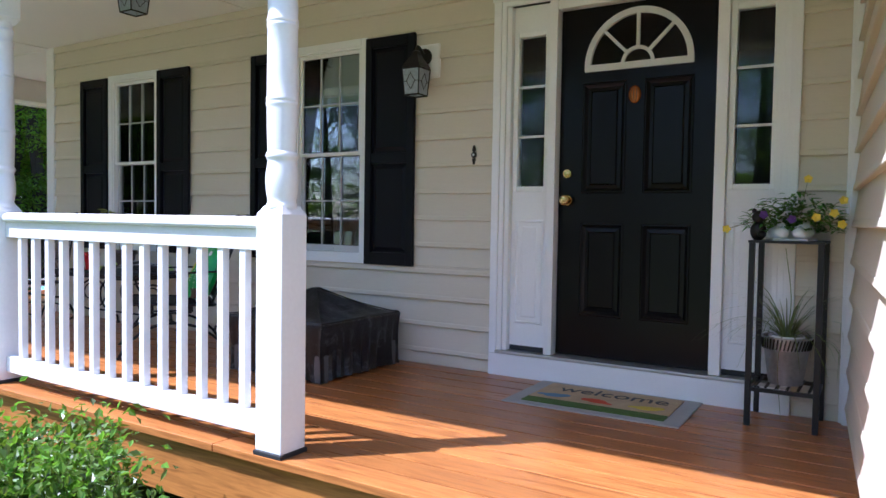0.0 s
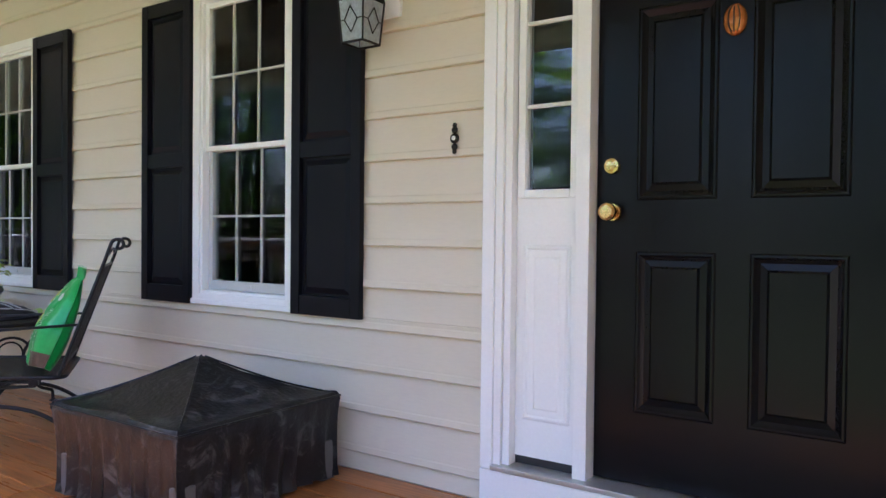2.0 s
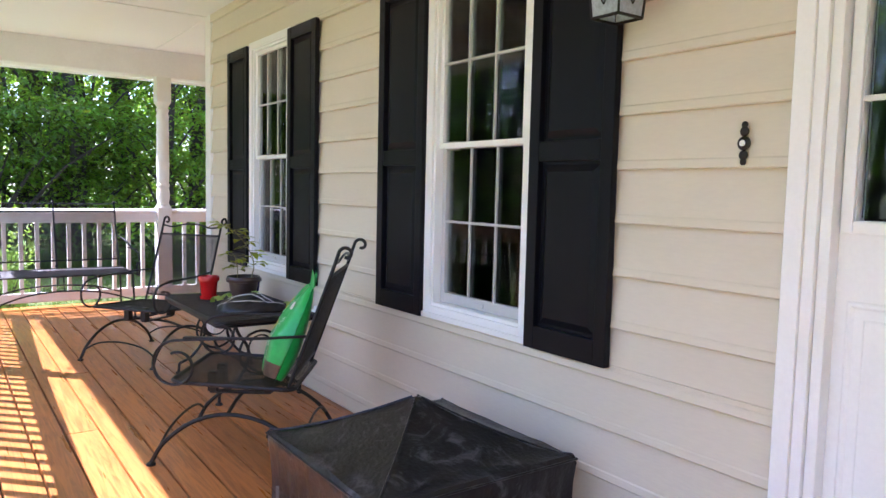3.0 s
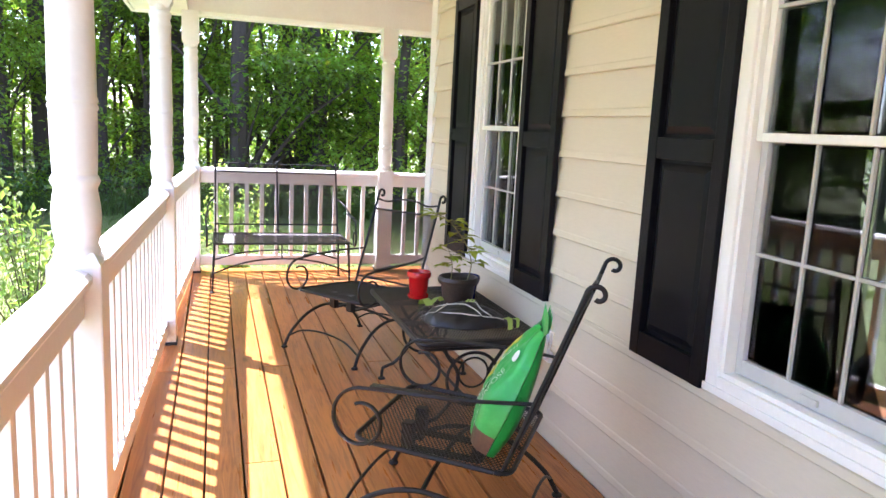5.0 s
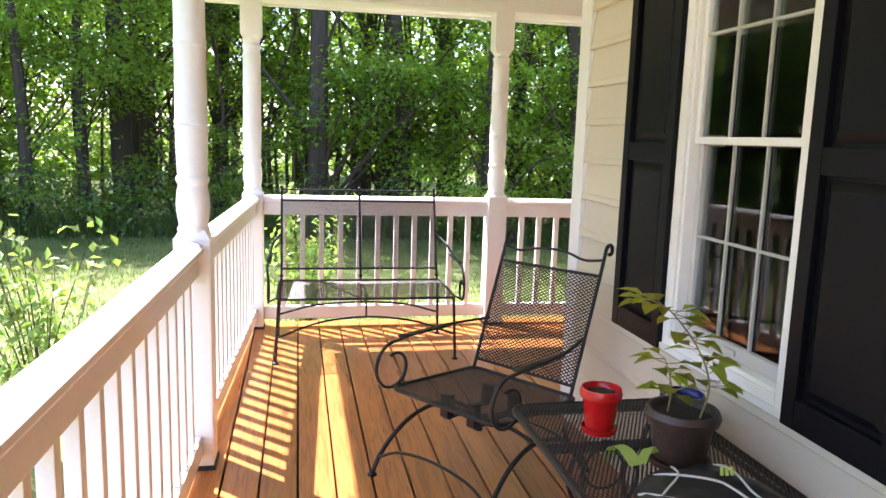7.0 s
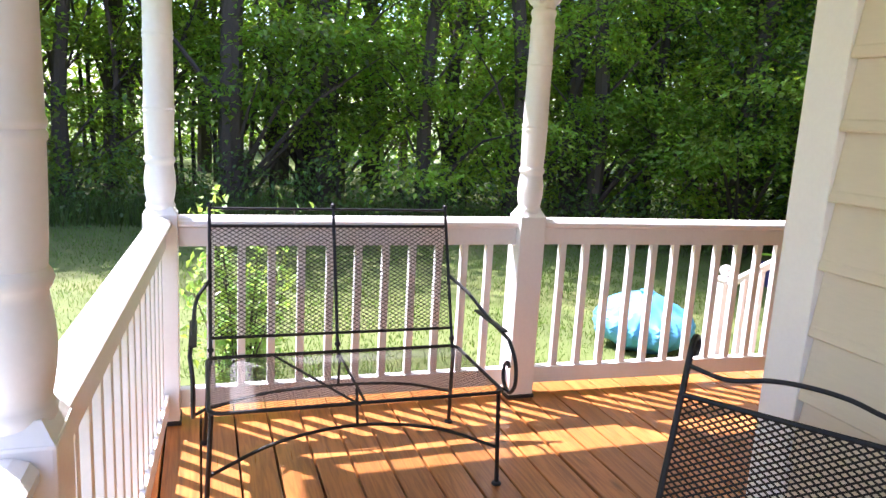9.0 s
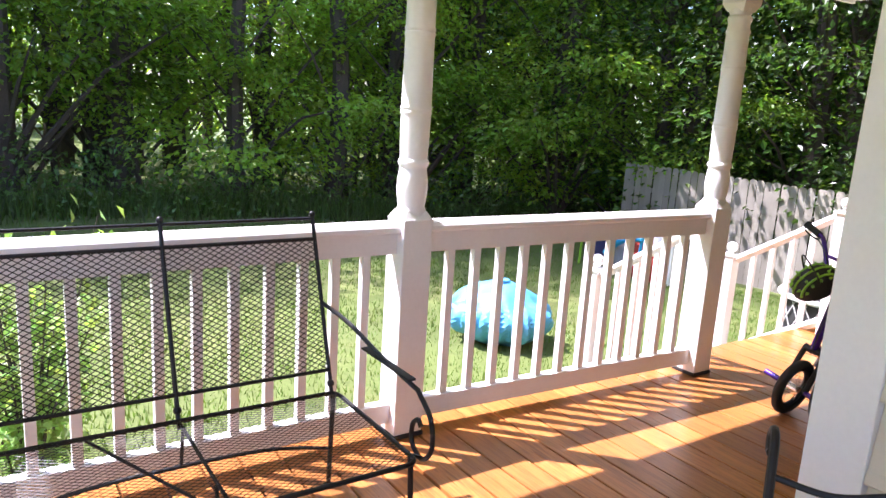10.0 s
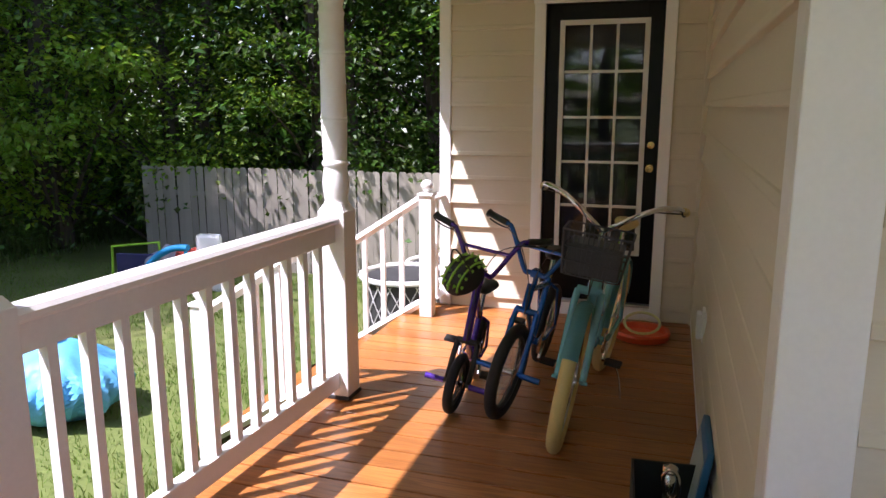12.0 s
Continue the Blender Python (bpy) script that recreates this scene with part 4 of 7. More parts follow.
def make_chair():
    """A spring patio chair that faces its own -y."""
    c = thing("patio_chair", (2.665, -0.65, 0), "black wrought-iron patio chair with mesh seat and scrolled arms", "chair", "iron patio chairs", rz=-35.5)
    zs = ZS_SEAT
    bm = bmesh.new()
    bm_tube(bm, round_rect(-0.282, 0.282, -0.27, 0.265, zs, 0.05, 0.05), 0.009, 8)
    seat = part("seat", bm, M_IRON, c, smooth=True)
    bm = bmesh.new()
    mesh_panel(bm, (1, 0, 0), (0, 1, -0.05), (-0.277, -0.265, zs + 0.013), 0.554, 0.525, 0.024)
    part("seat_mesh", bm, M_IRON, seat)
    # back, leaning
    def back(x, t):
        return Vector((x, 0.235 + 0.20 * t, zs - 0.02 + 0.555 * t))
    bm = bmesh.new()
    for s in (-1, 1):
        top = back(0.262 * s, 0.96)
        pts = [back(0.262 * s, 0), back(0.262 * s, 0.5), top, back(0.262 * s, 1.06)]
        curl = spiral(back(0.262 * s, 1.08) + Vector((0, 0.032, 0.0)), 0.034, 0.012, 180, -120, ((0, 1, 0), (0, 0, 1)), 18)
        bm_tube(bm, pts[:3] + curl, 0.008, 8)
    bm_tube(bm, [back(-0.262, 0.9), back(0.262, 0.9)], 0.007, 8)
    bm_tube(bm, [back(-0.262, 0.1), back(0.262, 0.1)], 0.007, 8)
    wave = smooth_path([back(-0.262, 1.02), back(-0.17, 1.0), back(-0.08, 1.035), back(0, 1.045), back(0.08, 1.035), back(0.17, 1.0), back(0.262, 1.02)], 5)
    bm_tube(bm, wave, 0.006, 8)
    bk = part("backrest", bm, M_IRON, c, smooth=True)
    bm = bmesh.new()
    mesh_panel(bm, (1, 0, 0), back(0, 1) - back(0, 0), back(-0.26, 0.1), 0.52, 0.8 * (back(0, 1) - back(0, 0)).length, 0.024)
    part("back_mesh", bm, M_IRON, bk)
    for s in (-1, 1):
        x = 0.30 * s
        bm = bmesh.new()
        line = smooth_path([back(0.25 * s, 0.43), (x, 0.12, 0.565), (x + 0.01 * s, -0.08, 0.56), (x, -0.22, 0.55)], 5)
        scroll = spiral((x, -0.235, 0.44), 0.110, 0.055, 85, 470, ((0, 1, 0), (0, 0, 1)), 40)
        bm_tube(bm, line + [Vector(p) for p in scroll], 0.0085, 8, None, 0.75)
        bm_tube(bm, [(x, -0.20, zs + 0.012), (0.262 * s, -0.20, zs + 0.008)], 0.006, 6)
        bm_box(bm, x - 0.016, x + 0.016, -0.2, 0.1, 0.558, 0.567, 0.003)
        part("armrest", bm, M_IRON, c, smooth=True)
    for s in (-1, 1):
        x = 0.30 * s
        bm = bmesh.new()
        bm_tube(bm, smooth_path([(x, -0.345, 0.012), (x * 0.98, -0.29, 0.10), (x * 0.95, -0.17, 0.19), (x * 0.93, -0.02, 0.225), (x * 0.95, 0.15, 0.19), (x * 0.98, 0.28, 0.10), (x, 0.34, 0.012)], 6), 0.0095, 8)
        for y in (-0.345, 0.34):
            foot_pad(bm, (x, y, 0))
        part("leg", bm, M_IRON, c, smooth=True)
    for y in (-0.315, 0.31):
        bm = bmesh.new()
        bm_tube(bm, smooth_path([(-0.296, y, 0.07), (-0.18, y * 0.98, 0.125), (0, y * 0.97, 0.145), (0.18, y * 0.98, 0.125), (0.296, y, 0.07)], 6), 0.006, 8)
        part("stretcher", bm, M_IRON, c, smooth=True)
    bm = bmesh.new()
    bm_tube(bm, smooth_path([(-0.28, -0.02, 0.225), (-0.15, -0.02, 0.25), (0, -0.02, 0.255), (0.15, -0.02, 0.25), (0.28, -0.02, 0.225)], 5), 0.0085, 8)
    for s in (-0.07, 0.07):
        bm_box(bm, s - 0.02, s + 0.02, -0.16, 0.12, 0.262, 0.27, 0.002)
        bm_box(bm, s - 0.02, s + 0.02, -0.17, -0.13, 0.27, zs + 0.012, 0.002)
        bm_box(bm, s - 0.02, s + 0.02, 0.09, 0.13, 0.27, zs - 0.008, 0.002)
    part("leaf_spring", bm, M_IRON, c)
    return c


chair = make_chair()
copy_thing(chair, pose(0.585, -0.60, 0, 0, 0, 36))


def make_bench():
    """A two-seat mesh bench, its back to the side railing; it faces its own +x."""
    b = thing("iron_bench", (-1.30, -0.935, 0), "black wrought-iron two-seat bench with mesh seat and back", "bench")
    zs, hw = 0.405, 0.545
    bm = bmesh.new()
    bm_tube(bm, round_rect(-0.21, 0.36, -hw, hw, zs, 0.04), 0.008, 8)
    bm_tube(bm, [(-0.21, 0, zs), (0.36, 0, zs - 0.002)], 0.006, 6)
    bm_tube(bm, [(-0.21, -0.27, zs - 0.006), (0.36, -0.02, zs - 0.008)], 0.005, 6)
    seat = part("seat", bm, M_IRON, b, smooth=True)
    bm = bmesh.new()
    mesh_panel(bm, (0, 1, 0), (1, 0, 0), (-0.205, -hw + 0.006, zs + 0.006), 2 * hw - 0.012, 0.56, 0.030, 0.6, 0.0016)
    part("seat_mesh", bm, M_IRON, seat)
    def back(y, t):
        return Vector((-0.225 - 0.20 * t, y, zs + 0.03 + 0.575 * t))
    for y in (-hw + 0.015, 0.0, hw - 0.015):
        bm = bmesh.new()
        bm_tube(bm, [back(y, -0.1), back(y, 1.0)], 0.0075, 8)
        bmesh.ops.create_uvsphere(bm, u_segments=10, v_segments=6, radius=0.012, matrix=Matrix.Translation(back(y, 1.01)))
        bmesh.ops.create_uvsphere(bm, u_segments=10, v_segments=6, radius=0.014, matrix=Matrix.Translation(back(y, 0.0)))
        bk = part("back_upright", bm, M_IRON, b, smooth=True)
    for t, r in ((0.08, 0.007), (0.86, 0.007), (0.985, 0.006)):
        bm = bmesh.new()
        bm_tube(bm, [back(-hw + 0.015, t), back(hw - 0.015, t)], r, 8)
        part("back_rail", bm, M_IRON, b, smooth=True)
    bm = bmesh.new()
    mesh_panel(bm, (0, 1, 0), back(0, 1) - back(0, 0), back(-hw + 0.018, 0.09), 2 * hw - 0.036, 0.765 * (back(0, 1) - back(0, 0)).length, 0.030, 0.6, 0.0016)
    part("back_mesh", bm, M_IRON, b)
    for s in (-1, 1):
        y = (hw + 0.05) * s
        bm = bmesh.new()
        line = smooth_path([back((hw - 0.015) * s, 0.48), (-0.2, y * 0.98, 0.66), (0.02, y, 0.61), (0.24, y + 0.01 * s, 0.575)], 5)
        curve = smooth_path([(0.24, y + 0.01 * s, 0.575), (0.335, y, 0.52), (0.35, y, 0.43), (0.30, y, 0.375), (0.24, y, 0.40), (0.235, y, 0.46), (0.265, y, 0.49), (0.285, y, 0.475)], 5)
        bm_tube(bm, line + curve, 0.008, 8)
        bm_box(bm, -0.1, 0.22, y - 0.014, y + 0.014, 0.598, 0.606, 0.003)
        bm_tube(bm, [(0.30, y, 0.378), (0.30, hw * s, zs)], 0.006, 6)
        part("armrest", bm, M_IRON, b, smooth=True)
    for s in (-1, 1):
        for x, top in ((0.33, zs), (-0.27, zs)):
            bm = bmesh.new()
            bm_tube(bm, [(x if x > 0 else -0.21, (hw - 0.01) * s, top), (x, (hw + 0.01) * s, 0.012)], 0.009, 8)
            foot_pad(bm, (x, (hw + 0.01) * s, 0))
            part("leg", bm, M_IRON, b, smooth=True)
    for x in (0.33, -0.265):
        bm = bmesh.new()
        bm_tube(bm, smooth_path([(x, -hw - 0.005, 0.16), (x * 0.8, -0.3, 0.235), (x * 0.7, 0, 0.26), (x * 0.8, 0.3, 0.235), (x, hw + 0.005, 0.16)], 6), 0.007, 8)
        bm_tube(bm, [(x * 0.7, 0, 0.26), (x * 0.6, 0, zs - 0.01)], 0.006, 6)
        part("stretcher", bm, M_IRON, b, smooth=True)
    return b


make_bench()

TZ = 0.49


def make_table():
    x0, x1, y0, y1 = -0.535, 0.535, -0.29, 0.29
    t = thing("patio_table", (1.61, -0.345, 0), "black wrought-iron mesh-topped patio table with scrolled ends", "table")
    bm = bmesh.new()
    bm_tube(bm, round_rect(x0, x1, y0, y1, TZ - 0.012, 0.05), 0.012, 8)
    bm_tube(bm, round_rect(x0 + 0.012, x1 - 0.012, y0 + 0.012, y1 - 0.012, TZ - 0.032, 0.045), 0.009, 6)
    for x in (-0.19, 0.19):
        bm_box(bm, x - 0.03, x + 0.03, y0, y1, TZ - 0.012, TZ - 0.006)
    bm_box(bm, x0 + 0.005, x0 + 0.05, y0 + 0.02, y1 - 0.02, TZ - 0.010, TZ - 0.0055)
    bm_box(bm, x1 - 0.05, x1 - 0.005, y0 + 0.02, y1 - 0.02, TZ - 0.010, TZ - 0.0055)
    fr = part("tabletop_frame", bm, M_IRON, t, smooth=True)
    bm = bmesh.new()
    mesh_panel(bm, (1, 0, 0), (0, 1, 0), (x0 + 0.006, y0 + 0.006, TZ - 0.003), 2 * x1 - 0.012, 2 * y1 - 0.012, 0.024, 0.55, 0.0026)
    part("tabletop_mesh", bm, M_IRON, fr)
    for xe in (-0.40, 0.40):
        for s in (-1, 1):
            bm = bmesh.new()
            bm_tube(bm, smooth_path([(xe, 0.15 * s, TZ - 0.04), (xe, 0.13 * s, TZ - 0.10), (xe, 0.075 * s, 0.30), (xe, 0.09 * s, 0.19), (xe, 0.16 * s, 0.10), (xe, 0.21 * s, 0.075), (xe, 0.235 * s, 0.06), (xe, 0.24 * s, 0.012)], 6), 0.009, 8)
            foot_pad(bm, (xe, 0.24 * s, 0))
            part("leg", bm, M_IRON, t, smooth=True)
        bm = bmesh.new()
        bm_tube(bm, spiral((xe, 0, 0.27), 0.125, 0.125, 0, 360, ((0, 1, 0), (0, 0, 1)), 32), 0.0075, 8)
        bm_tube(bm, spiral((xe, 0, 0.30), 0.07, 0.07, 0, 360, ((0, 1, 0), (0, 0, 1)), 24), 0.005, 8)
        part("scroll_ring", bm, M_IRON, t, smooth=True)
    bm = bmesh.new()
    bm_tube(bm, [(-0.40, 0, 0.147), (0.40, 0, 0.147)], 0.008, 8)
    part("stretcher", bm, M_IRON, t, smooth=True)


make_table()


# ---- pots and plants ----
def pot(name, at, r, h, material, label, lip=0.012, saucer=False, soil=True):
    p = thing(name, at, label, "flower pot")
    z0 = 0.016 if saucer else 0.0
    bm = bmesh.new()
    bm_lathe(bm, [(r * 0.55, z0), (r * 0.72, z0 + 0.002), (r * 0.80, h * 0.35), (r * 0.9, h * 0.78), (r * 0.92, h * 0.79), (r + lip * 0.2, h * 0.80), (r + lip * 0.4, h * 0.9), (r, h), (r * 0.93, h), (r * 0.9, h * 0.9), (r * 0.85, h * 0.86), (r * 0.1, h * 0.855)], 28)
    part("pot_body", bm, material, p, smooth=True)
    if soil:
        bm = bmesh.new()
        bmesh.ops.create_circle(bm, cap_ends=True, segments=20, radius=r * 0.86, matrix=Matrix.Translation((0, 0, h * 0.872)))
        bmesh.ops.subdivide_edges(bm, edges=bm.edges[:], cuts=1)
        part("soil", bm, M_SOIL, p, "dark potting soil")
    if saucer:
        bm = bmesh.new()
        bm_lathe(bm, [(r * 0.78, 0), (r * 0.86, 0.002), (r * 0.92, 0.018), (r * 0.88, 0.02), (r * 0.8, 0.008), (r * 0.1, 0.007)], 24)
        part("saucer", bm, material, p, smooth=True)
    return p


def leaf(bm, p, d, up, length, width, fold=0.25, droop=0.2):
    """One leaf: two folded halves, pointed, that droops to its tip."""
    d, up = Vector(d).normalized(), Vector(up)
    s = d.cross(up)
    s = s.normalized() if s.length > 1e-4 else Vector((1, 0, 0))
    n = s.cross(d)
    p = Vector(p)
    a = bm.verts.new(p)
    m1 = bm.verts.new(p + d * length * 0.45)
    tip = bm.verts.new(p + d * length - n * droop * length)
    l = bm.verts.new(p + d * length * 0.4 + s * width / 2 + n * fold * width / 2)
    r = bm.verts.new(p + d * length * 0.4 - s * width / 2 + n * fold * width / 2)
    l2 = bm.verts.new(p + d * length * 0.72 + s * width * 0.33 + n * (fold * width * 0.3 - droop * length * 0.4))
    r2 = bm.verts.new(p + d * length * 0.72 - s * width * 0.33 + n * (fold * width * 0.3 - droop * length * 0.4))
    for f in ((a, l, m1), (a, m1, r), (l, l2, m1), (m1, r2, r), (m1, l2, tip), (m1, tip, r2)):
        bm.faces.new(f)


M_SOIL = mat("potting_soil", (0.035, 0.025, 0.018), 0.95, vary=0.4, scale=30, fine=120, bump=0.8)
M_RED = mat("red_glazed_pot", (0.55, 0.012, 0.012), 0.22, vary=0.06, scale=8, coat=0.3)
M_BROWN = mat("brown_ceramic_pot", (0.045, 0.028, 0.022), 0.4, vary=0.3, scale=14, fine=80, bump=0.3, dirt=(0.16, 0.12, 0.1), dirt_amt=0.25)
M_BLUE = mat("blue_glazed_pot", (0.01, 0.015, 0.14), 0.2, vary=0.1)
M_YLEAF = leaf_mat("young_leaf", (0.36, 0.40, 0.05), 0.45)
M_STEM = mat("green_stem", (0.22, 0.2, 0.08), 0.6)
pot("red_pot", (1.335, -0.43, TZ), 0.062, 0.145, M_RED, "glossy red flower pot with its saucer on the table", saucer=True)
pot("blue_pot", (1.36, -0.165, TZ), 0.066, 0.125, M_BLUE, "dark blue glazed flower pot on the table", soil=False)
pot("brown_pot", (1.575, -0.29, TZ), 0.098, 0.165, M_BROWN, "dark brown ceramic pot on the table", 0.02, saucer=True)


def sapling():
    rng = random.Random(11)
    s = thing("sapling", (1.575, -0.29, TZ + 0.14), "young leafy sapling in the brown pot", "potted plant")
    bm = bmesh.new()
    lf = bmesh.new()
    for base, pts in (((0.03, 0.035, 0), [(0.03, 0.035, 0), (0.04, 0.05, 0.10), (0.02, 0.02, 0.20), (0.01, -0.06, 0.30), (0.02, -0.13, 0.345)]), ((-0.03, -0.03, 0), [(-0.03, -0.03, 0), (-0.02, -0.03, 0.08), (-0.03, -0.05, 0.16)])):
        line = smooth_path(pts, 6)
        bm_tube(bm, line, 0.0035, 6, 0.0015)
        for i, p in enumerate(line[5:]):
            for k in range(2):
                a = rng.uniform(0, 6.28)
                d = Vector((math.cos(a), math.sin(a), rng.uniform(-0.1, 0.35)))
                q = p + d * 0.02
                bm_tube(bm, [p, q + d * 0.012], 0.0012, 4)
                leaf(lf, q + d * 0.01, d, (0, 0, 1), rng.uniform(0.05, 0.085), rng.uniform(0.035, 0.055), 0.2, rng.uniform(0.1, 0.4))
    part("stem", bm, M_STEM, s, smooth=True)
    part("foliage", lf, M_YLEAF, s, "yellow-green leaves")


sapling()


# ---- bag on the table ----
def lumpy(bm, amount, scale, seed):
    off = Vector((seed, seed * 1.7, seed * 0.3))
    for v in bm.verts:
        v.co += v.normal * noise.noise(v.co * scale + off) * amount


M_NYLON = mat("black_nylon", (0.012, 0.012, 0.014), 0.42, vary=0.2, scale=9, fine=120, bump=0.35)
M_CORD = mat("pale_cord", (0.55, 0.55, 0.52), 0.7)
M_LIME = mat("lime_strap", (0.50, 0.68, 0.16), 0.5, vary=0.06)


def drawstring_bag():
    b = thing("drawstring_bag", (1.84, -0.33, TZ), "limp black drawstring bag with pale cords and lime straps", "bag", rz=58)
    bm = bmesh.new()
    bmesh.ops.create_icosphere(bm, subdivisions=5, radius=1)
    for v in bm.verts:
        x, y, z = v.co
        v.co = Vector((x * 0.205, y * 0.155 * (1 - 0.25 * x), max(-0.02, z) * 0.085 * (1 - 0.35 * abs(x)) + 0.004))
    bm.normal_update()
    lumpy(bm, 0.016, 11, 3.0)
    lumpy(bm, 0.006, 30, 1.0)
    for v in bm.verts:
        v.co.z = max(0.0015, v.co.z)
    part("bag_body", bm, M_NYLON, b, smooth=True)
    def top(x, y):
        q = 1 - (x / 0.205) ** 2 - (y / (0.155 * (1 - 0.25 * x / 0.205))) ** 2
        return 0.010 + 0.088 * (1 - 0.35 * abs(x / 0.205)) * math.sqrt(max(0.0, q))
    for pts in ([(-0.19, -0.05), (-0.1, -0.10), (0.0, -0.115), (0.1, -0.08), (0.18, -0.02)], [(-0.16, 0.03), (-0.05, -0.02), (0.05, -0.06), (0.09, -0.085)], [(-0.02, 0.13), (0.03, 0.05), (0.07, -0.03), (0.13, -0.055)], [(-0.13, -0.08), (-0.10, 0.0), (-0.12, 0.08)]):
        bm = bmesh.new()
        bm_tube(bm, [Vector((p.x, p.y, top(p.x, p.y))) for p in smooth_path([(x, y, 0) for x, y in pts], 6)], 0.0032, 6)
        part("cord", bm, M_CORD, b, "pale grey cord", True)
    for pts, w in (([(-0.21, 0.10, 0.035), (-0.25, 0.16, 0.05), (-0.29, 0.235, 0.02), (-0.31, 0.285, -0.05)], 0.018), ([(-0.20, 0.08, 0.05), (-0.185, 0.15, 0.07), (-0.17, 0.18, 0.045)], 0.016), ([(0.19, -0.03, 0.05), (0.215, -0.06, 0.05), (0.225, -0.09, 0.012)], 0.013), ([(0.2, 0.03, 0.03), (0.24, 0.01, 0.04), (0.25, -0.03, 0.01)], 0.009)):
        bm = bmesh.new()
        line = smooth_path(pts, 6)
        prev = None
        for i, p in enumerate(line):
            ww = w * (1 - 0.3 * i / len(line))
            cur = [bm.verts.new(p + Vector((ww, 0.3 * ww, 0.004))), bm.verts.new(p - Vector((ww, 0.3 * ww, 0.004)))]
            if prev:
                bm.faces.new((prev[0], prev[1], cur[1], cur[0]))
            prev = cur
        bmesh.ops.solidify(bm, geom=bm.faces[:], thickness=0.0016)
        part("strap", bm, M_LIME, b, "lime ribbon strap", True)
    # plain marks where the bag is printed
    bm = bmesh.new()
    for i, (x, y, l) in enumerate(((0.0, 0.0, 0.05), (0.012, 0.012, 0.055), (0.024, 0.024, 0.05))):
        bm_box(bm, x - 0.004, x + 0.004, y - l / 2, y + l / 2, top(x, y) + 0.006, top(x, y) + 0.008)
    part("printed_mark", bm, M_LIME, b, "lime printed strokes")


drawstring_bag()


# ---- garden soil bag on the chair ----
M_BAG = mat("green_plastic_bag", (0.02, 0.38, 0.07), 0.3, vary=0.12, scale=7, fine=50, bump=0.3)
M_BAGY = mat("yellow_print", (0.62, 0.50, 0.03), 0.35, vary=0.1, scale=15)
M_PRINT = mat("white_print", (0.78, 0.80, 0.74), 0.4)
M_BAGB = mat("brown_print", (0.09, 0.05, 0.03), 0.4, vary=0.3, scale=30)


def text_part(name, body, size, m, parent, material, label=""):
    cu = bpy.data.curves.new(name, "FONT")
    cu.body, cu.size, cu.align_x, cu.align_y, cu.extrude = body, size, "CENTER", "CENTER", 0.0006
    tmp = new(name, cu)
    dg = bpy.context.evaluated_depsgraph_get()
    me = bpy.data.meshes.new_from_object(tmp.evaluated_get(dg))
    bpy.data.objects.remove(tmp)
    me.materials.clear()
    me.materials.append(material)
    ob = new(name, me)
    ob.parent = parent
    ob.matrix_basis = m
    if label:
        ob["label"] = label
    return ob


